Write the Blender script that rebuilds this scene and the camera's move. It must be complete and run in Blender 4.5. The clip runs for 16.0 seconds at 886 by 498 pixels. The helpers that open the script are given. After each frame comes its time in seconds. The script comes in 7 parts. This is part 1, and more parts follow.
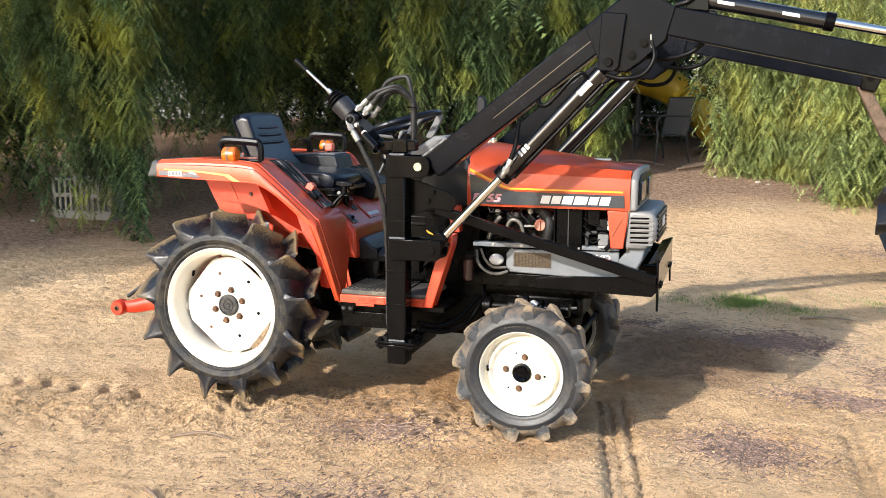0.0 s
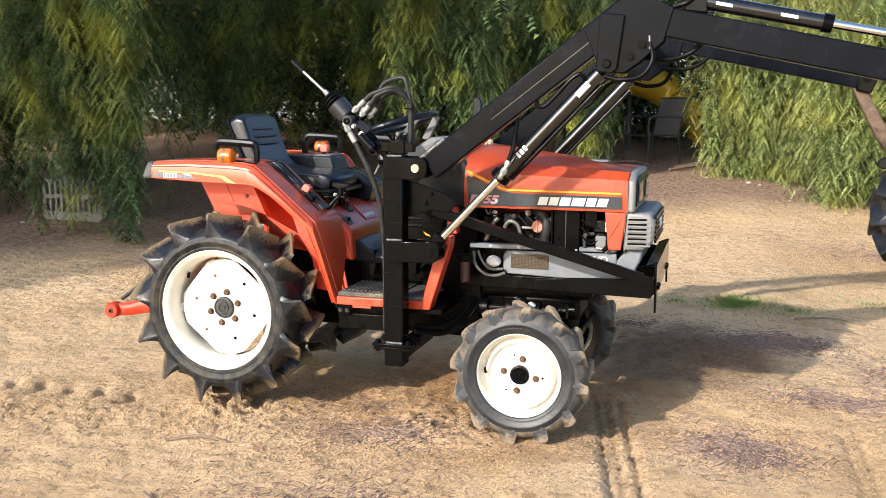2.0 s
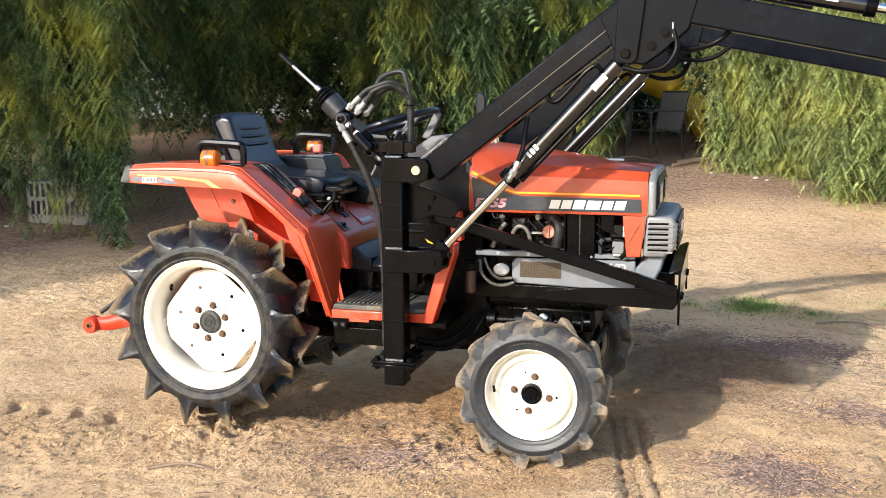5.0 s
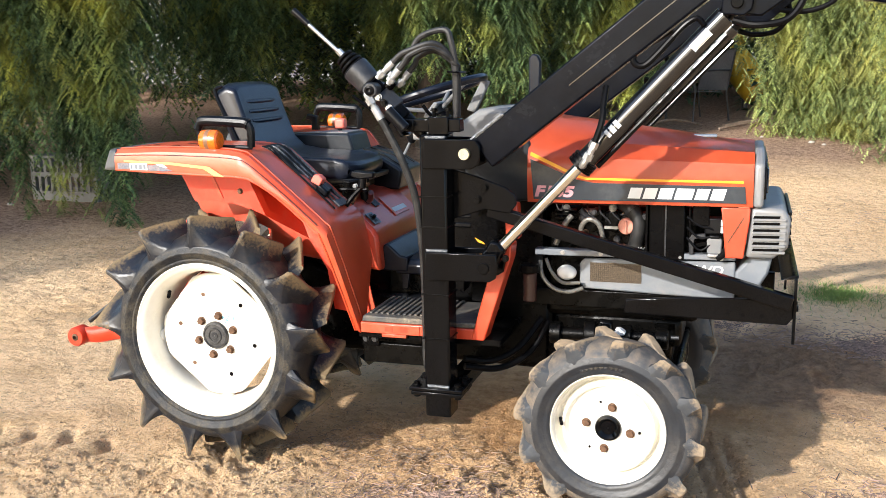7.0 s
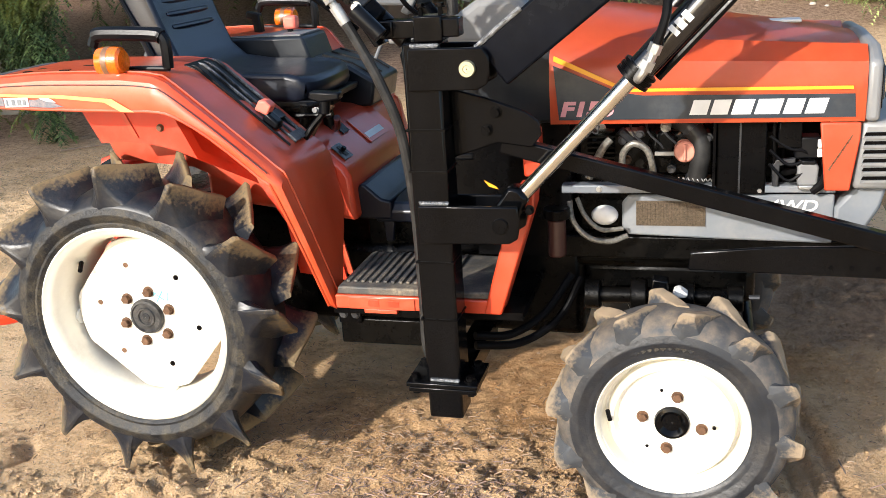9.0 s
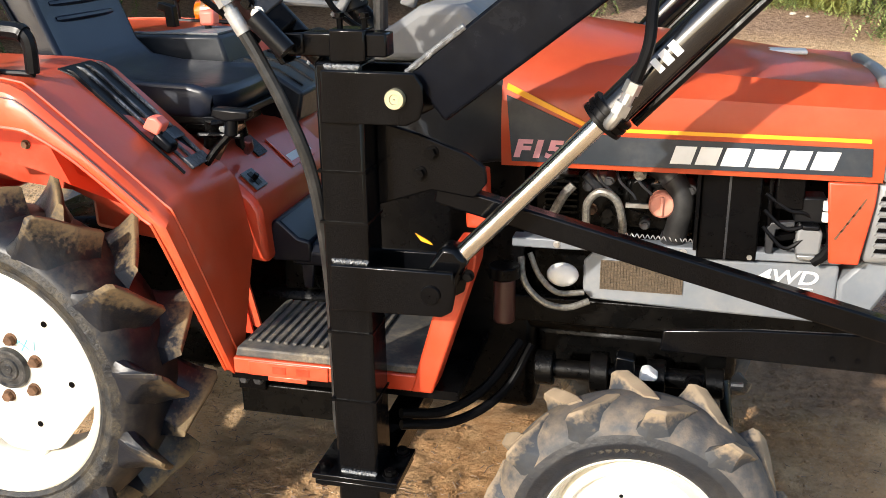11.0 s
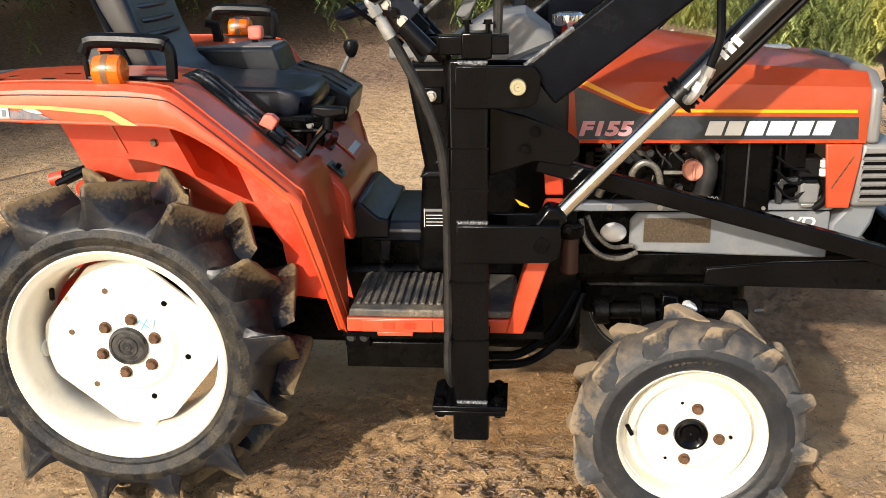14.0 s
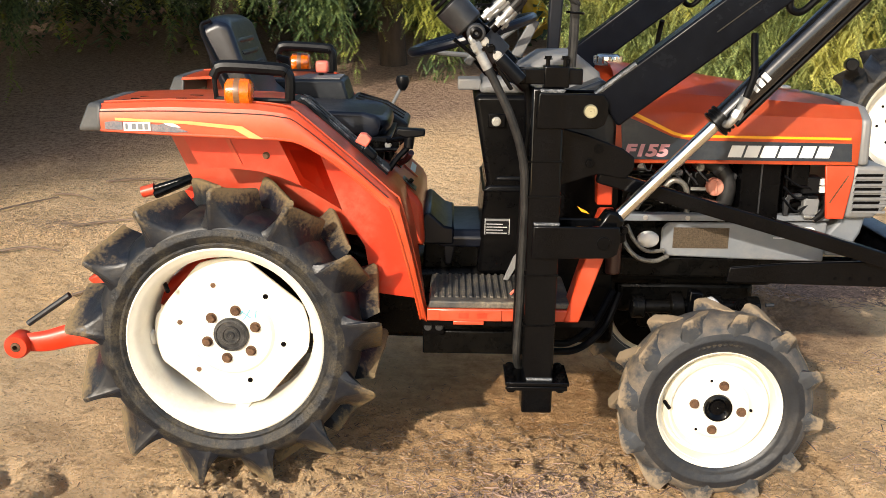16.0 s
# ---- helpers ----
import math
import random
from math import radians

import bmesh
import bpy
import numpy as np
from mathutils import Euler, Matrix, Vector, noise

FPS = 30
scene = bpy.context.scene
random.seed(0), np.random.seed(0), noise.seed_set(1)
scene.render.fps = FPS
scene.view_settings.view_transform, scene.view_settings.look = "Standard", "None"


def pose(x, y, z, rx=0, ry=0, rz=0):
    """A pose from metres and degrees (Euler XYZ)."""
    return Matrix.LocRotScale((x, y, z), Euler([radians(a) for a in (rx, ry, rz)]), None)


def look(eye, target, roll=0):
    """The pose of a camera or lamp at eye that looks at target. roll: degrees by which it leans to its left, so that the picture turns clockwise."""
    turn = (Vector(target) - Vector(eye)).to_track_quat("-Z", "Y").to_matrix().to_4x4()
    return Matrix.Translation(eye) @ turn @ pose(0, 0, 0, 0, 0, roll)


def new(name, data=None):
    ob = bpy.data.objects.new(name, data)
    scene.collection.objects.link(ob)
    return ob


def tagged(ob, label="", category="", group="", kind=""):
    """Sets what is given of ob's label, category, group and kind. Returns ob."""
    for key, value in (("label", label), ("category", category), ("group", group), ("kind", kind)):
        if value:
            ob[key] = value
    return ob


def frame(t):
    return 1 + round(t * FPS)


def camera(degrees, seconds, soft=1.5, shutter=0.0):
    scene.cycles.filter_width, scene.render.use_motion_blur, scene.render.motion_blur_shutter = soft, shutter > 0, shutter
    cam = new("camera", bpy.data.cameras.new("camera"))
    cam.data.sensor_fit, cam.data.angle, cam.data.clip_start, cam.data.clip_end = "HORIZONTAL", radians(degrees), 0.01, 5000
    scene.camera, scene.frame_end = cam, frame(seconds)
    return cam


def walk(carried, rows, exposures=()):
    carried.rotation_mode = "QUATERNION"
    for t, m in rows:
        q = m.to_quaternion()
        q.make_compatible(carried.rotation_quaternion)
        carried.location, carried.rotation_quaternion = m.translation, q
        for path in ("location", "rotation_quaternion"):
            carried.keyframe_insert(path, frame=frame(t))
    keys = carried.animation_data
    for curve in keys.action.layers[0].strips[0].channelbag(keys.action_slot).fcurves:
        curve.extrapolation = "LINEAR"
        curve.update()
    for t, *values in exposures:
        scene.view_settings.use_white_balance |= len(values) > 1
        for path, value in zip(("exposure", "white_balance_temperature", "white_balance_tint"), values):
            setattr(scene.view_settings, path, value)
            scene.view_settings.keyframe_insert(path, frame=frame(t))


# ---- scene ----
cam = camera(50.4, 16.0, 0.7)
PATH = [
    (0, (2.033, -3.449, 1.229), (1.438, -1.563, 0.928), 0.1),
    (0.5, (2.035, -3.452, 1.232), (1.441, -1.565, 0.937), 0.2),
    (1, (2.026, -3.452, 1.229), (1.436, -1.563, 0.937), 0.0),
    (1.5, (2.013, -3.451, 1.233), (1.435, -1.56, 0.938), 0.5),
    (2, (2.001, -3.445, 1.232), (1.427, -1.553, 0.932), 0.1),
    (2.5, (1.986, -3.445, 1.228), (1.414, -1.553, 0.921), 0.2),
    (3, (1.973, -3.439, 1.229), (1.396, -1.549, 0.916), 0.0),
    (3.5, (1.945, -3.424, 1.233), (1.371, -1.535, 0.916), -0.0),
    (4, (1.933, -3.391, 1.234), (1.361, -1.501, 0.92), -0.2),
    (4.2, (1.95, -3.347, 1.224), (1.369, -1.458, 0.914), -0.4),
    (6.3, (1.68, -2.847, 1.25), (1.144, -0.945, 0.938), -0.5),
    (6.5, (1.654, -2.78, 1.244), (1.101, -0.887, 0.914), -0.3),
    (7, (1.622, -2.582, 1.247), (1.013, -0.717, 0.86), -1.2),
    (7.5, (1.516, -2.441, 1.24), (0.927, -0.581, 0.8), -1.2),
    (8, (1.356, -2.286, 1.26), (0.869, -0.411, 0.764), -2.3),
    (8.5, (1.291, -2.135, 1.237), (0.815, -0.283, 0.65), -2.3),
    (9, (1.338, -1.893, 1.258), (0.799, -0.077, 0.617), -4.0),
    (9.2, (1.349, -1.835, 1.256), (0.836, -0.011, 0.614), -4.2),
    (11.3, (1.289, -1.477, 1.269), (0.804, 0.342, 0.594), -0.3),
    (11.5, (1.275, -1.488, 1.275), (0.742, 0.315, 0.594), 0.1),
    (12, (1.201, -1.533, 1.262), (0.656, 0.267, 0.582), 1.2),
    (12.5, (1.026, -1.602, 1.273), (0.693, 0.256, 0.612), -0.6),
    (13, (0.985, -1.688, 1.283), (0.784, 0.19, 0.625), -0.1),
    (13.5, (0.952, -1.839, 1.274), (0.797, 0.055, 0.65), -1.3),
    (14, (0.897, -1.929, 1.277), (0.733, -0.038, 0.647), -1.1),
    (14.5, (0.737, -1.981, 1.285), (0.649, -0.075, 0.684), 0.3),
    (15, (0.617, -2.038, 1.275), (0.611, -0.124, 0.693), 1.0),
    (15.5, (0.576, -2.145, 1.282), (0.585, -0.228, 0.713), 2.0),
    (16, (0.571, -2.318, 1.271), (0.555, -0.39, 0.74), 0.6),
]
walk(cam, [(t, look(eye, target, roll)) for t, eye, target, roll in PATH], exposures=[(0, 1.15, 6220, 10), (4, 1.15, 6220, 10), (7, 1.31, 6080, 10), (9, 1.27, 6230, 10), (11.5, 1.29, 6480, 10), (12.5, 1.07, 6600, 10), (16, 0.83, 6850, 10)])

# ---- light ----
SUN_DIR = Vector((1.03, 2.02, -1.0)).normalized()
world = bpy.data.worlds.new("sky")
scene.world = world
world.use_nodes = True
wn = world.node_tree
sky = wn.nodes.new("ShaderNodeTexSky")
sky.sky_type = "NISHITA"
sky.sun_disc = False
sky.sun_elevation = math.asin(-SUN_DIR.z)
sky.sun_rotation = math.atan2(-SUN_DIR.x, -SUN_DIR.y)
sky.air_density, sky.dust_density, sky.ozone_density = 1.0, 1.5, 1.0
wn.nodes["Background"].inputs["Strength"].default_value = 0.15
wn.links.new(sky.outputs["Color"], wn.nodes["Background"].inputs["Color"])
sun_data = bpy.data.lights.new("sun", "SUN")
sun_data.energy, sun_data.angle, sun_data.color = 3.1, radians(1.0), (1.0, 0.93, 0.83)
sun = new("sun", sun_data)
sun.matrix_world = look((0, 0, 20), Vector((0, 0, 20)) + SUN_DIR)


# ---- materials ----
def mat(name, base, rough=0.5, metal=0.0, var=0.0, scale=8.0, dirt=None, dirt_amount=0.0, dirt_scale=5.0,
        bump=0.0, bump_scale=60.0, coat=0.0, spec=0.5, stretch=(1, 1, 1), island=0.0):
    """A painted, cast or natural surface: base colour with fine and broad variation, dust or stains, and fine relief."""
    m = bpy.data.materials.new(name)
    m.use_nodes = True
    t = m.node_tree
    n, l = t.nodes, t.links
    b = n["Principled BSDF"]
    b.inputs["Roughness"].default_value = rough
    b.inputs["Metallic"].default_value = metal
    b.inputs["Coat Weight"].default_value = coat
    b.inputs["Coat Roughness"].default_value = 0.15
    b.inputs["Specular IOR Level"].default_value = spec
    co = n.new("ShaderNodeTexCoord")
    mp = n.new("ShaderNodeMapping")
    mp.inputs["Scale"].default_value = stretch
    l.new(co.outputs["Object"], mp.inputs["Vector"])

    def tex(sc, detail=6.0):
        x = n.new("ShaderNodeTexNoise")
        x.inputs["Scale"].default_value = sc
        x.inputs["Detail"].default_value = detail
        x.inputs["Roughness"].default_value = 0.62
        l.new(mp.outputs["Vector"], x.inputs["Vector"])
        return x.outputs["Fac"]

    def ramp(fac, lo, hi):
        x = n.new("ShaderNodeMapRange")
        x.inputs["From Min"].default_value, x.inputs["From Max"].default_value = lo, hi
        l.new(fac, x.inputs["Value"])
        return x.outputs["Result"]

    col = n.new("ShaderNodeMix")
    col.data_type = "RGBA"
    col.inputs[6].default_value = (*[c * (1 - var) for c in base], 1)
    col.inputs[7].default_value = (*[min(1, c * (1 + var)) for c in base], 1)
    l.new(ramp(tex(scale), 0.3, 0.7), col.inputs[0])
    out = col.outputs[2]
    if island:
        hv = n.new("ShaderNodeHueSaturation")
        g = n.new("ShaderNodeNewGeometry")
        mr = n.new("ShaderNodeMapRange")
        mr.inputs["To Min"].default_value, mr.inputs["To Max"].default_value = 1 - island, 1 + island
        l.new(g.outputs["Random Per Island"], mr.inputs["Value"])
        l.new(mr.outputs["Result"], hv.inputs["Value"])
        l.new(out, hv.inputs["Color"])
        out = hv.outputs["Color"]
    if dirt:
        mx = n.new("ShaderNodeMix")
        mx.data_type = "RGBA"
        mul = n.new("ShaderNodeMath")
        mul.operation = "MULTIPLY"
        mul.inputs[1].default_value = dirt_amount
        two = n.new("ShaderNodeMath")
        two.operation = "MULTIPLY"
        l.new(ramp(tex(dirt_scale), 0.42, 0.62), two.inputs[0])
        l.new(ramp(tex(dirt_scale * 9), 0.3, 0.65), two.inputs[1])
        l.new(two.outputs[0], mul.inputs[0])
        l.new(mul.outputs[0], mx.inputs[0])
        l.new(out, mx.inputs[6])
        mx.inputs[7].default_value = (*dirt, 1)
        out = mx.outputs[2]
        rm = n.new("ShaderNodeMapRange")
        rm.inputs["To Min"].default_value, rm.inputs["To Max"].default_value = rough, min(1, rough + 0.4)
        l.new(mul.outputs[0], rm.inputs["Value"])
        l.new(rm.outputs["Result"], b.inputs["Roughness"])
    l.new(out, b.inputs["Base Color"])
    if bump:
        bp = n.new("ShaderNodeBump")
        bp.inputs["Strength"].default_value = bump
        bp.inputs["Distance"].default_value = 0.01
        l.new(tex(bump_scale), bp.inputs["Height"])
        l.new(bp.outputs["Normal"], b.inputs["Normal"])
    return m


DUST = (0.33, 0.23, 0.14)
RED = mat("red_paint", (0.50, 0.044, 0.012), 0.36, var=0.12, scale=4, dirt=(0.38, 0.12, 0.060), dirt_amount=0.4, dirt_scale=3.5, spec=0.5, coat=0.3, bump=0.03, bump_scale=30)
HOOD_RED = mat("faded_red_paint", (0.67, 0.098, 0.027), 0.38, var=0.12, scale=3, dirt=(0.54, 0.19, 0.095), dirt_amount=0.4, dirt_scale=3, spec=0.5, coat=0.4)
LINK_RED = mat("bright_red_paint", (0.56, 0.032, 0.009), 0.35, var=0.1, dirt=DUST, dirt_amount=0.3)
BLACK = mat("black_gloss_paint", (0.0013, 0.0015, 0.0020), 0.12, var=0.4, scale=15, spec=0.17, dirt=(0.010, 0.0102, 0.011), dirt_amount=0.17, dirt_scale=6, bump=0.11, bump_scale=25, stretch=(1, 1, 0.25))
# blue sky reflection on the boom is put into this base colour
BOOM = mat("sky_tinted_black_paint", (0.0027, 0.0036, 0.0062), 0.2, var=0.35, scale=9, spec=0.09, dirt=(0.013, 0.0145, 0.0185), dirt_amount=0.3, dirt_scale=5, bump=0.06, bump_scale=30)
CYLINDER = mat("glossy_black_cylinder_paint", (0.0035, 0.0040, 0.0052), 0.16, var=0.3, scale=9, spec=0.6, coat=0.4, dirt=(0.02, 0.021, 0.024), dirt_amount=0.3, dirt_scale=14)
SATIN = mat("black_satin_metal", (0.0013, 0.0013, 0.0016), 0.26, var=0.3, spec=0.085, dirt=(0.009, 0.008, 0.007), dirt_amount=0.28, bump=0.06)
ENGINE = mat("oily_cast_iron", (0.0014, 0.0014, 0.0014), 0.26, metal=0.0, var=0.5, scale=25, spec=0.10, dirt=(0.011, 0.009, 0.007), dirt_amount=0.3, dirt_scale=12, bump=0.2, bump_scale=40)
PLASTIC = mat("black_plastic", (0.0026, 0.003, 0.004), 0.3, var=0.15, spec=0.16, dirt=(0.022, 0.021, 0.02), dirt_amount=0.3, bump=0.05, bump_scale=200)
GREY_PLASTIC = mat("weathered_grey_plastic", (0.13, 0.135, 0.14), 0.6, var=0.12, dirt=(0.22, 0.20, 0.17), dirt_amount=0.5)
VINYL = mat("dark_blue_vinyl", (0.0020, 0.0032, 0.0075), 0.28, var=0.2, spec=0.3, dirt=(0.008, 0.010, 0.015), dirt_amount=0.25, bump=0.03, bump_scale=250)
SEAT = mat("worn_navy_seat_vinyl", (0.0042, 0.0063, 0.0135), 0.29, var=0.25, scale=5, spec=0.35, dirt=(0.016, 0.020, 0.029), dirt_amount=0.35, dirt_scale=4, bump=0.05, bump_scale=250)
RUBBER = mat("dusty_tyre_rubber", (0.0066, 0.0080, 0.0108), 0.45, var=0.4, scale=60, spec=0.35, dirt=(0.15, 0.12, 0.072), dirt_amount=0.42, dirt_scale=22, bump=0.4, bump_scale=110)
SHOULDER = mat("tyre_shoulder_rubber", (0.0060, 0.0084, 0.0135), 0.42, var=0.3, scale=14, spec=0.35, dirt=(0.13, 0.10, 0.06), dirt_amount=0.4, dirt_scale=7, bump=0.08, bump_scale=60)


def lug_material(name, rubber, mud, amount, gloss):
    """Moulded rubber whose worn crests hold dried mud, more on some lugs than on others."""
    m = mat(name, rubber, gloss, var=0.3, scale=14, spec=0.35, dirt=(0.10, 0.08, 0.05), dirt_amount=0.25, dirt_scale=9, bump=0.15, bump_scale=60)
    n, l = m.node_tree.nodes, m.node_tree.links
    b = n["Principled BSDF"]
    src = b.inputs["Base Color"].links[0].from_socket
    at = n.new("ShaderNodeAttribute")
    at.attribute_name = "worn"
    co, info = n.new("ShaderNodeTexCoord"), n.new("ShaderNodeObjectInfo")
    shift = n.new("ShaderNodeVectorMath")
    shift.operation = "MULTIPLY_ADD"
    l.new(info.outputs["Random"], shift.inputs[0])
    shift.inputs[1].default_value = (9.0, 5.0, 7.0)
    l.new(co.outputs["Object"], shift.inputs[2])
    patch, grain = n.new("ShaderNodeTexNoise"), n.new("ShaderNodeTexNoise")
    for t, sc, d in ((patch, 13.0, 9.0), (grain, 110.0, 6.0)):
        t.inputs["Scale"].default_value, t.inputs["Detail"].default_value = sc, d
        l.new(shift.outputs["Vector"], t.inputs["Vector"])
    ma = n.new("ShaderNodeMath")
    ma.operation = "MULTIPLY_ADD"
    l.new(patch.outputs["Fac"], ma.inputs[0])
    ma.inputs[1].default_value = 1.6
    l.new(at.outputs["Fac"], ma.inputs[2])
    mg = n.new("ShaderNodeMath")
    mg.operation = "MULTIPLY_ADD"
    l.new(grain.outputs["Fac"], mg.inputs[0])
    mg.inputs[1].default_value = 1.1
    l.new(ma.outputs[0], mg.inputs[2])
    mr = n.new("ShaderNodeMapRange")
    mr.inputs["From Min"].default_value, mr.inputs["From Max"].default_value = 2.05 - amount, 2.60 - amount
    mr.inputs["To Max"].default_value = 0.92
    l.new(mg.outputs[0], mr.inputs["Value"])
    mx = n.new("ShaderNodeMix")
    mx.data_type = "RGBA"
    l.new(mr.outputs["Result"], mx.inputs[0])
    l.new(src, mx.inputs[6])
    mx.inputs[7].default_value = (*mud, 1)
    l.new(mx.outputs[2], b.inputs["Base Color"])
    rr = n.new("ShaderNodeMapRange")
    rr.inputs["To Min"].default_value, rr.inputs["To Max"].default_value = gloss, 0.9
    l.new(mr.outputs["Result"], rr.inputs["Value"])
    l.new(rr.outputs["Result"], b.inputs["Roughness"])
    return m


REAR_LUG = lug_material("mud_streaked_tyre_lug", (0.0060, 0.0084, 0.0140), (0.175, 0.125, 0.065), 0.30, 0.34)
FRONT_LUG = lug_material("sandy_tyre_lug", (0.028, 0.032, 0.038), (0.23, 0.175, 0.115), 0.47, 0.6)
CLEAN_LUG = lug_material("clean_tyre_lug", (0.0085, 0.0105, 0.0150), (0.06, 0.05, 0.035), -0.25, 0.32)
GREY_RUBBER = mat("dark_side_wall_rubber", (0.0105, 0.0130, 0.0175), 0.42, var=0.25, scale=30, dirt=(0.12, 0.10, 0.075), dirt_amount=0.2, dirt_scale=9, bump=0.2, bump_scale=80)
DUSTY_RUBBER = mat("sandy_tyre_shoulder", (0.030, 0.034, 0.040), 0.65, var=0.3, scale=16, dirt=(0.24, 0.18, 0.115), dirt_amount=0.8, dirt_scale=4, bump=0.2, bump_scale=70)
CREAM = mat("cream_wheel_paint", (0.73, 0.70, 0.61), 0.36, var=0.03, scale=6, dirt=(0.42, 0.34, 0.23), dirt_amount=0.3, dirt_scale=6, bump=0.03)
SILVER = mat("silver_grey_paint", (0.175, 0.18, 0.185), 0.4, metal=0.15, var=0.08, dirt=(0.30, 0.27, 0.22), dirt_amount=0.35)
PANEL = mat("grey_side_panel_paint", (0.145, 0.16, 0.178), 0.45, var=0.1, dirt=(0.28, 0.26, 0.23), dirt_amount=0.4, dirt_scale=6)
CONSOLE = mat("dusty_console_plastic", (0.0065, 0.0088, 0.0125), 0.34, var=0.2, spec=0.4, dirt=(0.032, 0.036, 0.041), dirt_amount=0.4, dirt_scale=6, bump=0.05, bump_scale=200)
VALVE = mat("dark_grey_casting", (0.018, 0.019, 0.022), 0.38, metal=0.2, var=0.3, scale=30, dirt=(0.05, 0.05, 0.05), dirt_amount=0.4, dirt_scale=20, bump=0.1, bump_scale=80)
HUB = mat("dusty_black_hub", (0.011, 0.012, 0.014), 0.45, var=0.4, scale=60, dirt=(0.11, 0.10, 0.085), dirt_amount=0.6, dirt_scale=30, bump=0.2, bump_scale=90)
CHROME = mat("polished_steel", (0.72, 0.70, 0.67), 0.16, metal=1.0, var=0.05)
ZINC = mat("zinc_plated_steel", (0.42, 0.42, 0.41), 0.36, metal=0.85, var=0.15, scale=40)
BRASS = mat("yellow_zinc_pin", (0.46, 0.43, 0.29), 0.34, metal=0.7, var=0.15)
RUST = mat("rusty_bolt", (0.12, 0.062, 0.032), 0.75, metal=0.3, var=0.4, scale=60, bump=0.3, bump_scale=120)
WELD = mat("silver_weld_bead", (0.16, 0.165, 0.17), 0.35, metal=0.7, var=0.5, scale=120, bump=0.5, bump_scale=200)
AMBER = mat("amber_lens", (0.62, 0.115, 0.003), 0.16, var=0.35, scale=120, coat=0.5, stretch=(4, 1, 1))
AMBER_BAND = mat("dark_amber_band", (0.16, 0.08, 0.04), 0.35, var=0.2)
DECAL = mat("dark_decal_film", (0.014, 0.022, 0.032), 0.3, var=0.2, dirt=(0.14, 0.13, 0.12), dirt_amount=0.25)
SLATE = mat("scuffed_slate_film", (0.085, 0.10, 0.125), 0.5, var=0.3, scale=40, dirt=(0.42, 0.30, 0.27), dirt_amount=0.6, dirt_scale=22)
WORN_BLACK = mat("black_paint_worn_to_metal", (0.006, 0.0065, 0.008), 0.32, var=0.3, scale=20, dirt=(0.24, 0.25, 0.26), dirt_amount=0.85, dirt_scale=26, stretch=(1, 1, 0.5))
TAIL = mat("weathered_dark_grey_plastic", (0.058, 0.060, 0.062), 0.5, var=0.15, scale=12, dirt=(0.16, 0.15, 0.135), dirt_amount=0.5, dirt_scale=6)
FADED_YELLOW = mat("faded_yellow_film", (0.66, 0.36, 0.10), 0.5, var=0.15, scale=20, dirt=(0.55, 0.33, 0.2), dirt_amount=0.7, dirt_scale=12)
FENDER_RED = mat("weathered_red_paint", (0.52, 0.056, 0.014), 0.34, var=0.16, scale=5, dirt=(0.47, 0.125, 0.060), dirt_amount=0.4, dirt_scale=2.6, spec=0.5, coat=0.35, bump=0.03, bump_scale=30)
LINK_BROWN = mat("brown_worn_steel", (0.13, 0.085, 0.055), 0.55, metal=0.3, var=0.35, scale=20, dirt=(0.02, 0.018, 0.016), dirt_amount=0.6, dirt_scale=12)
WHITE = mat("white_decal_film", (0.68, 0.68, 0.66), 0.4, var=0.05, dirt=(0.38, 0.36, 0.33), dirt_amount=0.35)
PINK = mat("faded_pink_lettering", (0.55, 0.25, 0.27), 0.5, var=0.15, scale=40)
YELLOW = mat("yellow_stripe_film", (0.85, 0.36, 0.01), 0.4, var=0.06)
KNOB = mat("coral_red_knob", (0.75, 0.16, 0.11), 0.45, var=0.1)
SALMON = mat("salmon_plastic_cap", (0.55, 0.22, 0.15), 0.5, var=0.15, scale=30, dirt=(0.1, 0.07, 0.05), dirt_amount=0.4)
DUSTY_HOSE = mat("dusty_black_hose", (0.013, 0.013, 0.013), 0.5, var=0.3, scale=40, spec=0.3, dirt=(0.06, 0.055, 0.05), dirt_amount=0.4, dirt_scale=20)
PALE_STEEL = mat("pale_zinc_fitting", (0.34, 0.34, 0.33), 0.4, metal=0.45, var=0.25, scale=50, dirt=(0.10, 0.09, 0.08), dirt_amount=0.4, dirt_scale=25)
HOSE = mat("black_rubber_hose", (0.0022, 0.0022, 0.0026), 0.4, var=0.2, spec=0.08, dirt=(0.012, 0.011, 0.010), dirt_amount=0.3)
BRAID = mat("braided_metal_hose", (0.20, 0.19, 0.165), 0.45, metal=0.6, var=0.5, scale=150, dirt=(0.03, 0.027, 0.022), dirt_amount=0.5, dirt_scale=20)
MATRUB = mat("ribbed_rubber_mat", (0.040, 0.039, 0.038), 0.6, var=0.3, dirt=(0.27, 0.22, 0.15), dirt_amount=0.8, dirt_scale=11, bump=0.15)
MESH_BR = mat("bronze_mesh_screen", (0.095, 0.070, 0.045), 0.55, metal=0.3, var=0.5, scale=220)
GLASS_DARK = mat("dark_headlamp_lens", (0.02, 0.022, 0.024), 0.08, coat=0.6)
GRIME_RED = mat("faded_brown_red_paint", (0.030, 0.006, 0.005), 0.35, var=0.2, dirt=(0.08, 0.04, 0.025), dirt_amount=0.15, coat=0.2)
CHALK = mat("blue_chalk", (0.16, 0.45, 0.55), 0.9)
SLIDE = mat("yellow_plastic", (0.47, 0.30, 0.012), 0.4, var=0.12, dirt=(0.2, 0.13, 0.04), dirt_amount=0.3, dirt_scale=4)
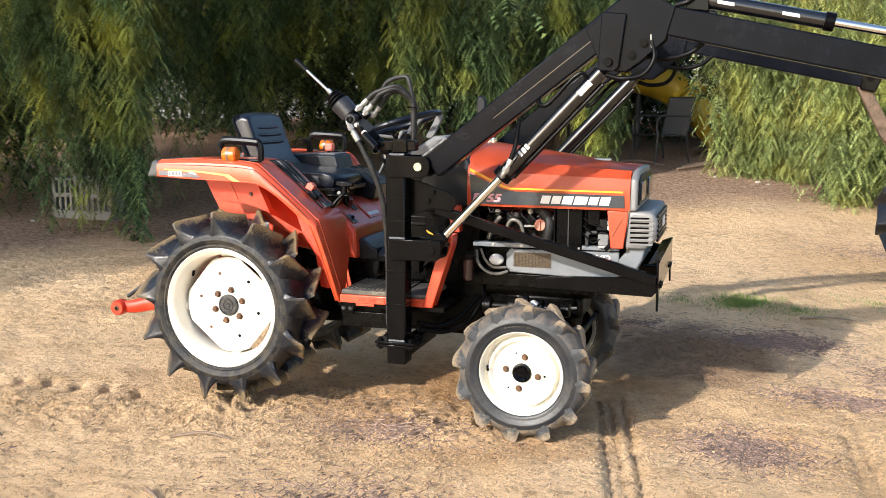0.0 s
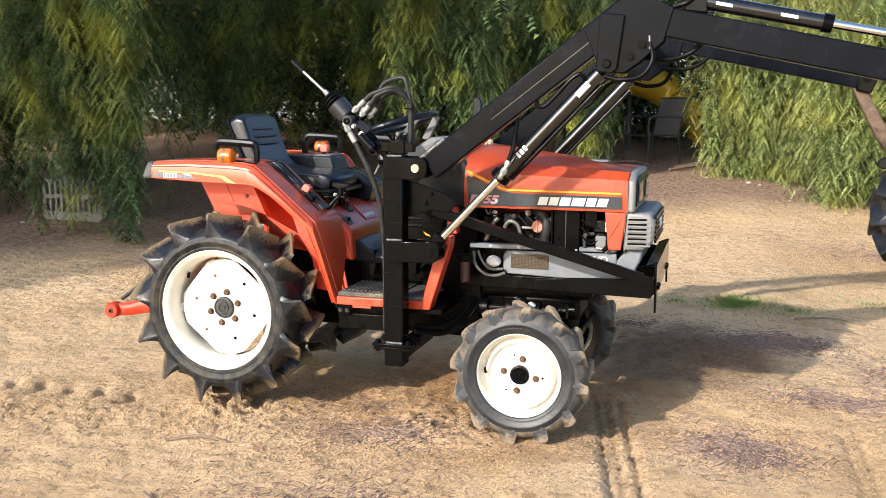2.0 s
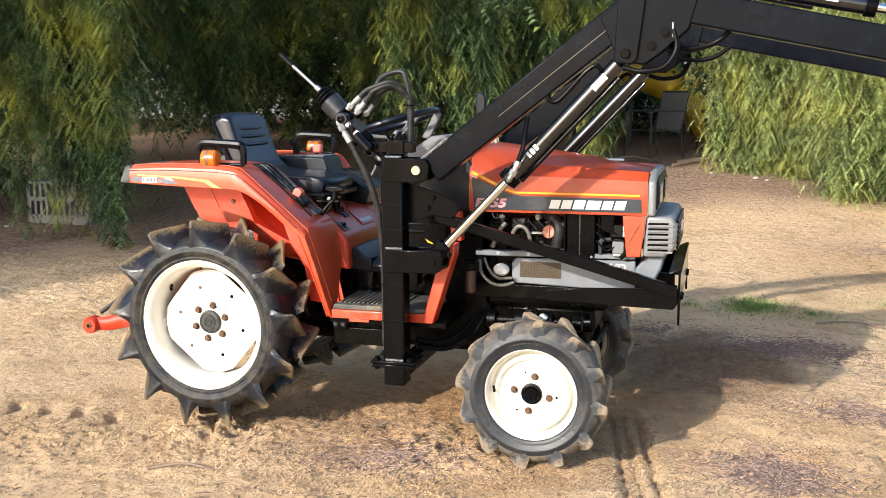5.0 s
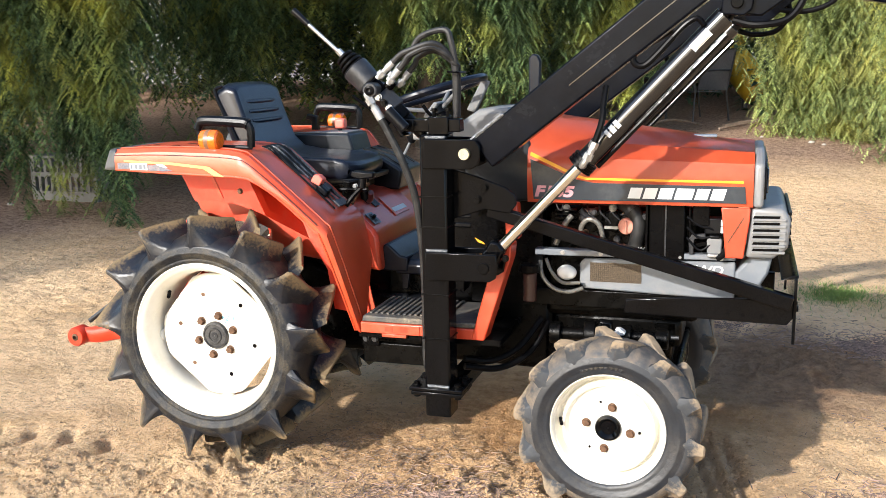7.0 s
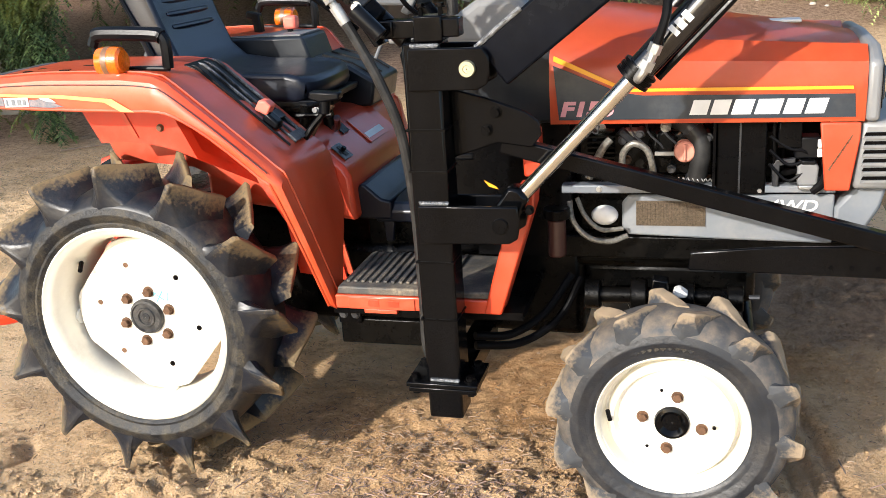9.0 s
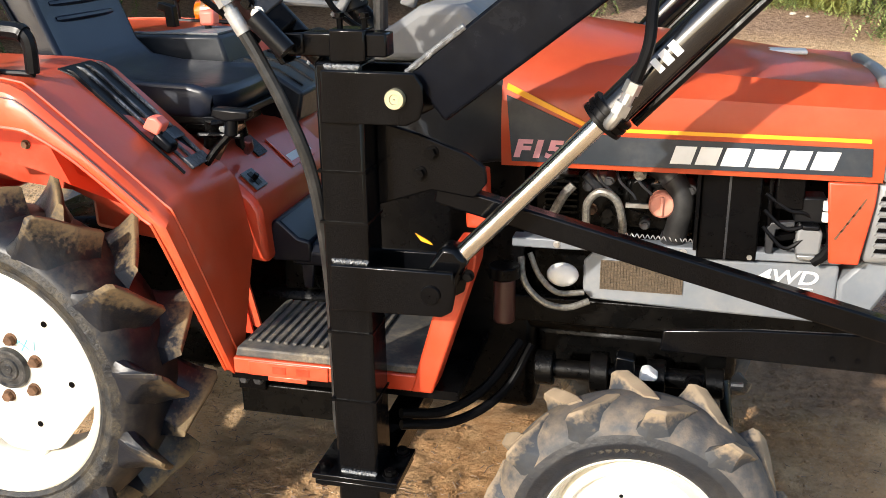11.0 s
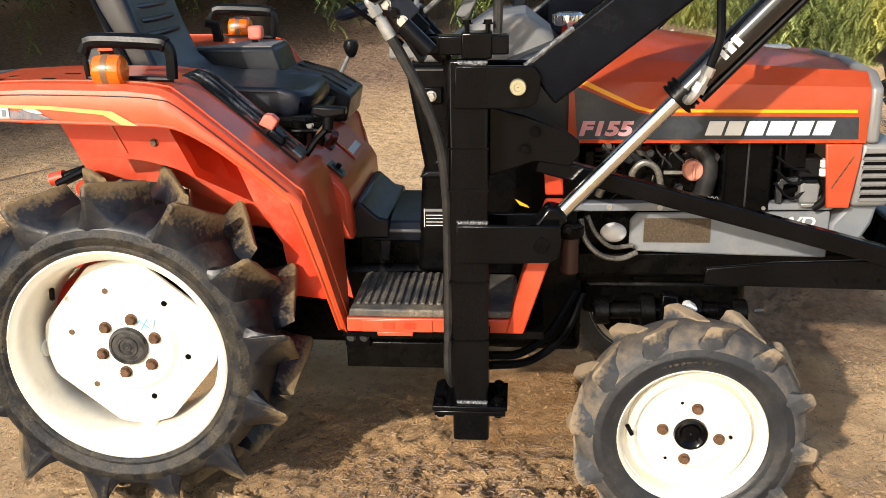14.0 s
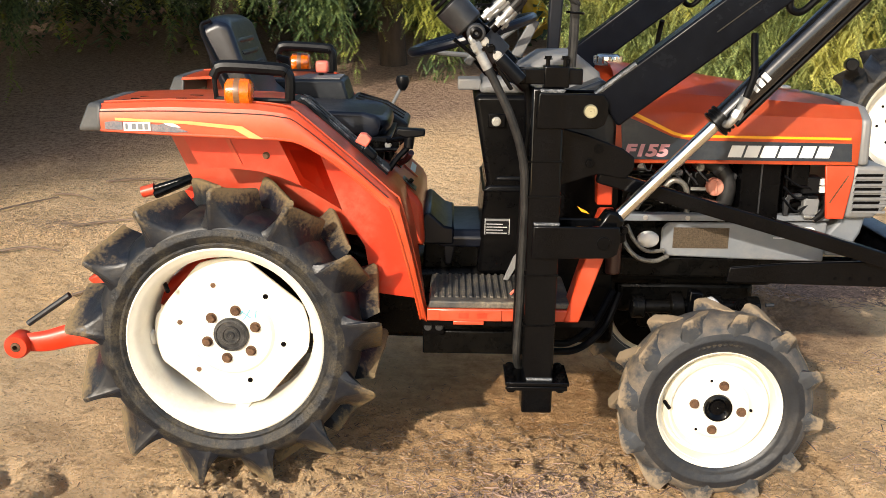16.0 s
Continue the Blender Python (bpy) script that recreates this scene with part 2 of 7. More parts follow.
# white plastic darkened in its base colour so the crate looks shaded
CRATE = mat("shaded_white_plastic", (0.17, 0.17, 0.165), 0.6, var=0.1, dirt=(0.09, 0.075, 0.06), dirt_amount=0.5)
WOOD = mat("grey_dead_wood", (0.19, 0.135, 0.095), 0.85, var=0.3, scale=25, bump=0.3)
STRAW = mat("dry_twigs", (0.26, 0.18, 0.12), 0.9, var=0.3, scale=2, island=0.5)
CHIPS = mat("purple_grey_wood_chips", (0.215, 0.145, 0.112), 0.9, var=0.3, scale=2, island=0.6)

GRASS = mat("grass_blades", (0.15, 0.215, 0.04), 0.6, var=0.3, scale=3, island=0.4)
STONE = mat("white_stone", (0.40, 0.36, 0.31), 0.8, var=0.15, bump=0.3)
BARK = mat("dark_bark", (0.075, 0.055, 0.042), 0.9, var=0.4, scale=9, bump=0.8, bump_scale=18, stretch=(1, 1, 0.25))
WALLM = mat("pale_house_wall", (0.50, 0.49, 0.47), 0.8, var=0.06)
CHAIRM = mat("dark_metal_chair_frame", (0.06, 0.06, 0.065), 0.45, metal=0.4, var=0.2)
CHAIR_SEAT = mat("grey_sling_fabric", (0.13, 0.13, 0.135), 0.8, var=0.15, scale=40)
POT = mat("terracotta_pot", (0.45, 0.13, 0.07), 0.8, var=0.15)


def leaf_material(name, dark, light, tone):
    """Thin leaves: each one differs, and broad patches of the crown turn yellower."""
    m = bpy.data.materials.new(name)
    m.use_nodes = True
    n, l = m.node_tree.nodes, m.node_tree.links
    b = n["Principled BSDF"]
    b.inputs["Roughness"].default_value = 0.55
    b.inputs["Specular IOR Level"].default_value = 0.35
    g = n.new("ShaderNodeNewGeometry")
    mx = n.new("ShaderNodeMix")
    mx.data_type = "RGBA"
    mx.inputs[6].default_value, mx.inputs[7].default_value = (*dark, 1), (*light, 1)
    l.new(g.outputs["Random Per Island"], mx.inputs[0])
    t = n.new("ShaderNodeTexNoise")
    t.inputs["Scale"].default_value, t.inputs["Detail"].default_value = 1.6, 3.0
    co = n.new("ShaderNodeTexCoord")
    l.new(co.outputs["Object"], t.inputs["Vector"])
    mr = n.new("ShaderNodeMapRange")
    mr.inputs["From Min"].default_value, mr.inputs["From Max"].default_value = 0.48, 0.68
    l.new(t.outputs["Fac"], mr.inputs["Value"])
    m2 = n.new("ShaderNodeMix")
    m2.data_type = "RGBA"
    l.new(mr.outputs["Result"], m2.inputs[0])
    l.new(mx.outputs[2], m2.inputs[6])
    m2.inputs[7].default_value = (*tone, 1)
    # sprays differ in long upright wisps: clump light and dark painted into the colour
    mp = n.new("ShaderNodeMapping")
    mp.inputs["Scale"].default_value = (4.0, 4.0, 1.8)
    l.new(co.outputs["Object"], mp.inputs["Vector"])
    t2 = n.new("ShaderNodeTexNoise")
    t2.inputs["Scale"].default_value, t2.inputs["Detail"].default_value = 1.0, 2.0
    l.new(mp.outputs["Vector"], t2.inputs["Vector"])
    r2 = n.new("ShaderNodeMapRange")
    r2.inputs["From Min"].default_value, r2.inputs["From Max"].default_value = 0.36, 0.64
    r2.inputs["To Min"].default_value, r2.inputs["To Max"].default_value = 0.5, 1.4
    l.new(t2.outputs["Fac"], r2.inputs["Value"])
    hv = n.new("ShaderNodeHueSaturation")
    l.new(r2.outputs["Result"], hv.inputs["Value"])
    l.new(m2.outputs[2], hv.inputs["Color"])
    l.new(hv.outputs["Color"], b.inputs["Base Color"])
    tr = n.new("ShaderNodeBsdfTranslucent")
    l.new(hv.outputs["Color"], tr.inputs["Color"])
    ms = n.new("ShaderNodeMixShader")
    ms.inputs[0].default_value = 0.28
    l.new(b.outputs[0], ms.inputs[1])
    l.new(tr.outputs[0], ms.inputs[2])
    l.new(ms.outputs[0], n["Material Output"].inputs["Surface"])
    return m


# one leaf colour in three brightnesses: C darkened for shade, B lightened for sun
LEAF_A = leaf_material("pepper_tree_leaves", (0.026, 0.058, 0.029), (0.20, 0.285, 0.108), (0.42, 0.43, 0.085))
LEAF_C = leaf_material("shaded_pepper_tree_leaves", (0.020, 0.044, 0.027), (0.105, 0.165, 0.090), (0.17, 0.215, 0.09))
LEAF_B = leaf_material("sunlit_pepper_tree_leaves", (0.105, 0.155, 0.062), (0.40, 0.46, 0.165), (0.56, 0.54, 0.15))


def ground_material():
    m = bpy.data.materials.new("sandy_soil")
    m.use_nodes = True
    n, l = m.node_tree.nodes, m.node_tree.links
    b = n["Principled BSDF"]
    b.inputs["Roughness"].default_value = 0.95
    b.inputs["Specular IOR Level"].default_value = 0.15
    co = n.new("ShaderNodeTexCoord")

    def tex(sc, detail=8.0, rough=0.6):
        x = n.new("ShaderNodeTexNoise")
        x.inputs["Scale"].default_value, x.inputs["Detail"].default_value, x.inputs["Roughness"].default_value = sc, detail, rough
        l.new(co.outputs["Object"], x.inputs["Vector"])
        return x.outputs["Fac"]

    def mix(fac, a, c, lo, hi):
        r = n.new("ShaderNodeMapRange")
        r.inputs["From Min"].default_value, r.inputs["From Max"].default_value = lo, hi
        l.new(fac, r.inputs["Value"])
        x = n.new("ShaderNodeMix")
        x.data_type = "RGBA"
        l.new(r.outputs["Result"], x.inputs[0])
        for k, v in ((6, a), (7, c)):
            if isinstance(v, tuple):
                x.inputs[k].default_value = (*v, 1)
            else:
                l.new(v, x.inputs[k])
        return x.outputs[2]

    c = mix(tex(0.9, 5), (0.74, 0.485, 0.255), (0.86, 0.60, 0.35), 0.35, 0.65)
    c = mix(tex(2.3, 7), c, (0.58, 0.365, 0.185), 0.53, 0.72)
    c = mix(tex(14, 6, 0.7), c, (0.50, 0.315, 0.17), 0.55, 0.65)
    c = mix(tex(60, 5, 0.75), c, (0.21, 0.135, 0.085), 0.59, 0.66)
    c = mix(tex(150, 4, 0.75), c, (0.74, 0.58, 0.42), 0.55, 0.64)
    # darker, redder soil colour in a ragged disc round the tractor
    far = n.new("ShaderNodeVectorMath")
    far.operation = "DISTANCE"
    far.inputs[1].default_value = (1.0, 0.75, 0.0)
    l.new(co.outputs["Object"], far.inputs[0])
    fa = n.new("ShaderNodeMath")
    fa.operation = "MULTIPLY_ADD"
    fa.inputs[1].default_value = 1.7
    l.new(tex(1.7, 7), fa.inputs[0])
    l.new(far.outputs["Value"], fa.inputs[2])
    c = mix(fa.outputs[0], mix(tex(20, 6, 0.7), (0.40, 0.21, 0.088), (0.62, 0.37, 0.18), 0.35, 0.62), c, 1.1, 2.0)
    # darker brown patch on the mound beside the front wheel
    mound_far = n.new("ShaderNodeVectorMath")
    mound_far.operation = "DISTANCE"
    mound_far.inputs[1].default_value = (1.80, 1.45, 0.0)
    l.new(co.outputs["Object"], mound_far.inputs[0])
    da = n.new("ShaderNodeMath")
    da.operation = "MULTIPLY_ADD"
    da.inputs[1].default_value = 0.9
    l.new(tex(3.5, 7), da.inputs[0])
    l.new(mound_far.outputs["Value"], da.inputs[2])
    c = mix(da.outputs[0], mix(tex(24, 6, 0.7), (0.24, 0.145, 0.082), (0.38, 0.235, 0.135), 0.35, 0.62), c, 0.80, 1.05)
    # leaf litter and bark under the trees, by the distance behind the tractor
    sp = n.new("ShaderNodeSeparateXYZ")
    l.new(co.outputs["Object"], sp.inputs[0])
    ad = n.new("ShaderNodeMath")
    ad.operation = "MULTIPLY_ADD"
    ad.inputs[1].default_value = 1.6
    l.new(tex(1.1, 6), ad.inputs[0])
    l.new(sp.outputs["Y"], ad.inputs[2])
    litter = mix(tex(26, 6, 0.75), (0.20, 0.120, 0.080), (0.46, 0.315, 0.22), 0.38, 0.60)
    sx = n.new("ShaderNodeMath")
    sx.operation = "MULTIPLY_ADD"
    sx.inputs[1].default_value = -0.6
    l.new(sp.outputs["X"], sx.inputs[0])
    l.new(ad.outputs[0], sx.inputs[2])
    c = mix(sx.outputs[0], c, litter, 5.2, 6.4)
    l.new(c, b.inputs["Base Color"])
    bp = n.new("ShaderNodeBump")
    bp.inputs["Strength"].default_value, bp.inputs["Distance"].default_value = 1.0, 0.022
    l.new(tex(65, 9, 0.8), bp.inputs["Height"])
    # trodden lumps and hollows under the fine crumbs
    lump = n.new("ShaderNodeBump")
    lump.inputs["Strength"].default_value, lump.inputs["Distance"].default_value = 1.0, 0.05
    l.new(tex(13, 4, 0.55), lump.inputs["Height"])
    l.new(lump.outputs["Normal"], bp.inputs["Normal"])
    l.new(bp.outputs["Normal"], b.inputs["Normal"])
    return m


SOIL = ground_material()


# ---- building helpers ----
ROOT = {}


def thing(name, at, label, category, group="", kind=""):
    """The Empty at a thing's base."""
    ob = tagged(new(name), label, category, group, kind)
    ob.location = at
    ob.empty_display_size = 0.1
    ROOT[ob] = Vector(at)
    return ob


def finish(me, material, smooth=35):
    me.materials.append(material)
    me.shade_smooth()
    me.set_sharp_from_angle(angle=radians(smooth))


def part(name, bm, material, parent=None, label="", bevel=0.0, seg=2, smooth=35, mirror=None, extra=()):
    """One mesh object out of a bmesh in world places, under a thing or a part."""
    if mirror is not None:
        for v in bm.verts:
            v.co.y = 2 * mirror - v.co.y
    origin = ROOT[parent] if parent else Vector()
    bmesh.ops.recalc_face_normals(bm, faces=bm.faces[:])
    bmesh.ops.translate(bm, verts=bm.verts[:], vec=-origin)
    me = bpy.data.meshes.new(name)
    bm.to_mesh(me)
    bm.free()
    finish(me, material, smooth)
    for m in extra:
        me.materials.append(m)
    ob = new(name, me)
    if parent:
        ob.parent = parent
    ROOT[ob] = origin
    if bevel:
        md = ob.modifiers.new("edges", "BEVEL")
        md.width, md.segments, md.limit_method, md.angle_limit = bevel, seg, "ANGLE", radians(40)
    if label:
        tagged(ob, label)
    return ob


def B():
    return bmesh.new()


def box(bm, x0, x1, y0, y1, z0, z1):
    v = [bm.verts.new((x, y, z)) for x in (x0, x1) for y in (y0, y1) for z in (z0, z1)]
    for f in ((0, 1, 3, 2), (4, 6, 7, 5), (0, 4, 5, 1), (2, 3, 7, 6), (0, 2, 6, 4), (1, 5, 7, 3)):
        bm.faces.new([v[i] for i in f])
    return bm


def prism(bm, pts, y0, y1):
    """A plate: an outline in x and z, from y0 to y1. A y may be a list, one for each corner."""
    a = y0 if isinstance(y0, (list, tuple)) else [y0] * len(pts)
    c = y1 if isinstance(y1, (list, tuple)) else [y1] * len(pts)
    f = [bm.verts.new((p[0], q, p[1])) for p, q in zip(pts, a)]
    g = [bm.verts.new((p[0], q, p[1])) for p, q in zip(pts, c)]
    bm.faces.new(f)
    bm.faces.new(g[::-1])
    for i in range(len(pts)):
        j = (i + 1) % len(pts)
        bm.faces.new((f[i], g[i], g[j], f[j]))
    return bm


def slab(bm, pts, x0, x1):
    """A plate: an outline in y and z, from x0 to x1."""
    f = [bm.verts.new((x0, p[0], p[1])) for p in pts]
    g = [bm.verts.new((x1, p[0], p[1])) for p in pts]
    bm.faces.new(f)
    bm.faces.new(g[::-1])
    for i in range(len(pts)):
        j = (i + 1) % len(pts)
        bm.faces.new((f[i], g[i], g[j], f[j]))
    return bm


def frame_of(d):
    d = Vector(d).normalized()
    u = d.cross(Vector((0, 0, 1)) if abs(d.z) < 0.9 else Vector((0, 1, 0))).normalized()
    return u, d.cross(u)


def rod(bm, p, q, r, n=14, r2=None):
    """A round bar from p to q."""
    p, q = Vector(p), Vector(q)
    u, w = frame_of(q - p)
    r2 = r if r2 is None else r2
    rings = []
    for c, rr in ((p, r), (q, r2)):
        rings.append([bm.verts.new(c + (u * math.cos(a) + w * math.sin(a)) * rr) for a in (2 * math.pi * i / n for i in range(n))])
    bm.faces.new(rings[0])
    bm.faces.new(rings[1][::-1])
    for i in range(n):
        j = (i + 1) % n
        bm.faces.new((rings[0][i], rings[1][i], rings[1][j], rings[0][j]))
    return bm


def smooth_line(pts, k=6):
    """A Catmull-Rom line through the points."""
    p = [Vector(a) for a in pts]
    p = [p[0] * 2 - p[1]] + p + [p[-1] * 2 - p[-2]]
    out = []
    for i in range(1, len(p) - 2):
        for s in range(k):
            t = s / k
            a, b, c, d = p[i - 1:i + 3]
            out.append(0.5 * (2 * b + (c - a) * t + (2 * a - 5 * b + 4 * c - d) * t * t + (3 * b - a - 3 * c + d) * t ** 3))
    out.append(p[-2])
    return out


def tube(bm, pts, r, n=10, k=6, taper=1.0):
    """A hose or bent bar through the points."""
    line = smooth_line(pts, k)
    rings, u = [], None
    for i, c in enumerate(line):
        d = (line[min(i + 1, len(line) - 1)] - line[max(i - 1, 0)]).normalized()
        u = frame_of(d)[0] if u is None else (u - d * u.dot(d)).normalized()
        w = d.cross(u)
        rr = r * (1 + (taper - 1) * i / (len(line) - 1))
        rings.append([bm.verts.new(c + (u * math.cos(a) + w * math.sin(a)) * rr) for a in (2 * math.pi * j / n for j in range(n))])
    for a, b in zip(rings, rings[1:]):
        for i in range(n):
            j = (i + 1) % n
            bm.faces.new((a[i], b[i], b[j], a[j]))
    bm.faces.new(rings[0])
    bm.faces.new(rings[-1][::-1])
    return bm


def lathe(bm, centre, prof, n=48, axis="y"):
    """A turned form about the y axis (or z): the outline as radius and place along the axis."""
    cx, cy, cz = centre
    rings = []
    for r, s in prof:
        ring = []
        for i in range(n):
            a = 2 * math.pi * i / n
            if axis == "y":
                ring.append(bm.verts.new((cx + r * math.cos(a), cy + s, cz + r * math.sin(a))))
            else:
                ring.append(bm.verts.new((cx + r * math.cos(a), cy + r * math.sin(a), cz + s)))
        rings.append(ring)
    for a, b in zip(rings, rings[1:]):
        for i in range(n):
            j = (i + 1) % n
            bm.faces.new((a[i], b[i], b[j], a[j]))
    return bm


def cap_ends(bm):
    bmesh.ops.holes_fill(bm, edges=[e for e in bm.edges if e.is_boundary], sides=0)
    return bm


def ball(bm, c, r, squash=(1, 1, 1), sub=2):
    m = Matrix.Translation(c) @ Matrix.Diagonal((squash[0], squash[1], squash[2], 1))
    bmesh.ops.create_icosphere(bm, subdivisions=sub, radius=r, matrix=m)
    return bm


def letters(name, text, size, at, material, parent, turn=0.0, slant=0.25, label="", wide=1.0, depth=0.0006, bold=0.018):
    """Lettering that stands on a side facing the walk, x to the right and z up."""
    cu = bpy.data.curves.new(name, "FONT")
    cu.body, cu.size, cu.shear, cu.extrude, cu.offset = text, size, slant, depth, size * bold
    tmp = new("lettering", cu)
    me = bpy.data.meshes.new_from_object(tmp.evaluated_get(bpy.context.evaluated_depsgraph_get()))
    bpy.data.objects.remove(tmp)
    bpy.data.curves.remove(cu)
    m = Matrix.Translation(Vector(at) - ROOT[parent]) @ pose(0, 0, 0, 0, turn, 0) @ pose(0, 0, 0, 90, 0, 0) @ Matrix.Diagonal((wide, 1, 1, 1))
    me.transform(m)
    me.name = name
    me.materials.clear()
    me.materials.append(material)
    ob = new(name, me)
    ob.parent = parent
    ROOT[ob] = ROOT[parent]
    if label:
        tagged(ob, label)
    return ob


def hexbolt(bm, c, r, h, axis="y", sign=-1):
    c = Vector(c)
    d = {"y": Vector((0, sign, 0)), "z": Vector((0, 0, sign)), "x": Vector((sign, 0, 0))}[axis]
    rod(bm, c, c + d * h, r, 6)
    rod(bm, c, c + d * h * 0.25, r * 1.35, 14)
    return bm


def clamp01(v):
    return max(0.0, min(1.0, v))


def slope(x, y):
    """The lie of the land: level under the tractor, rising gently to the trees and falling towards the walk."""
    z = -0.045
    if y > 0.9:
        d = y - 0.9
        z += 0.07 * d * d / (d + 0.8) if y < 14 else 0.07 * 13.1 * 13.1 / 13.9 + 0.02 * (y - 14)
    if y < -0.2:
        d = min(-0.2 - y, 8)
        z -= 0.05 * d * d / (d + 0.5)
    return z - 0.10 * clamp01((x - 2.3) / 1.1) * clamp01((y - 0.8) / 1.5)


# ---- ground ----
def relief(x, y):
    """Trodden sand: broad swells, clods, footprints and wheel marks near the tractor, smooth far away."""
    d = math.hypot(x - 0.7, y - 0.5)
    near = clamp01((9 - d) / 6)
    out = max(-3.3 - x, x - 3.3, -1.3 - y, y - 2.7, 0.0)      # fine relief fades where the sheet grows coarse
    fine, mid = clamp01(1 - out / 0.3), clamp01(1 - out / 1.2)
    z = 0.05 * (noise.noise((x * 0.25, y * 0.25, 3.0))) * clamp01((d - 1.5) / 3)
    if near > 0:
        p = Vector((x, y, 0.0))
        z += near * (0.010 * noise.noise(p * 1.9) + 0.011 * mid * noise.noise(p * 5.3 + Vector((4, 0, 0))))
        rough = clamp01(0.5 + noise.noise(p * 0.8 + Vector((9, 2, 0))))
        z += fine * rough * (0.013 * noise.noise(p * 11.0) + 0.011 * abs(noise.noise(p * 19.0)) + 0.010 * noise.noise(p * 34.0))
        # churned sand round the rear wheel and the row of lug marks behind it
        for cx, cy, rx, ry, h in ((0.02, 0.03, 0.40, 0.24, 0.042), (1.80, 1.45, 0.50, 0.34, 0.034), (-0.10, -0.20, 0.60, 0.18, 0.016), (0.93, 0.05, 0.42, 0.26, 0.048), (0.55, 0.35, 0.5, 0.35, 0.018), (-0.75, -0.32, 0.6, 0.35, 0.014)):
            q = ((x - cx) / rx) ** 2 + ((y - cy) / ry) ** 2
            if q < 1:
                z += (1 - q) * h * (0.5 + min(1, 0.03 / h) * (0.7 * noise.noise(p * 14.0) + 1.1 * noise.noise(p * 30.0) + 0.7 * noise.noise(p * 50.0)))
        if -2.6 < x < -0.30 and abs(y - 0.0) < 0.11:
            s = (x * 1.0 + abs(y) * 0.5) / 0.16
            z -= 0.060 * max(0, math.cos(2 * math.pi * s)) ** 2 * (1 - abs(y) / 0.11) * clamp01((-0.30 - x) / 0.2)
        for o in (0.0, 0.045, 0.105):
            c = 1.455 + o - 0.196 * (y - 0.70)
            if y < 0.7:
                z -= 0.030 * math.exp(-((x - c) / 0.017) ** 2) * clamp01((0.7 - y) / 0.2)
        for o in (0.0, 0.05):
            c = 2.47 + o - 0.03 * (y - 0.54)
            z -= 0.022 * math.exp(-((x - c) / 0.018) ** 2) * clamp01((0.62 - y) / 0.2)
    return z


def spread(lo, hi, step, far, grow=1.22):
    a = list(np.arange(lo, hi, step))
    d, left, right = step, [], []
    p = lo
    while p > -far:
        d *= grow
        p -= d
        left.append(p)
    d, p = step, a[-1]
    while p < far:
        d *= grow
        p += d
        right.append(p)
    return left[::-1] + a + right


def build_ground():
    xs, ys = spread(-3.3, 3.3, 0.0175, 400, 1.10), spread(-1.3, 2.7, 0.0175, 400, 1.10)
    nx = len(xs)
    verts = [(x, y, slope(x, y) + relief(x, y)) for y in ys for x in xs]
    faces = [(j * nx + i, j * nx + i + 1, (j + 1) * nx + i + 1, (j + 1) * nx + i) for j in range(len(ys) - 1) for i in range(nx - 1)]
    me = bpy.data.meshes.new("ground")
    me.from_pydata(verts, [], faces)
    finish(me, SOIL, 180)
    return tagged(new("ground", me), "dry sandy soil with twigs and wheel marks", "ground", kind="structure")


ground = build_ground()


def land(x, y):
    return slope(x, y) + relief(x, y)


# ---- tractor ----
MID = 0.405          # the tractor's middle line
tractor = thing("tractor", (0.6, MID, -0.045), "red compact tractor with cream wheels parked on sandy soil", "tractor")


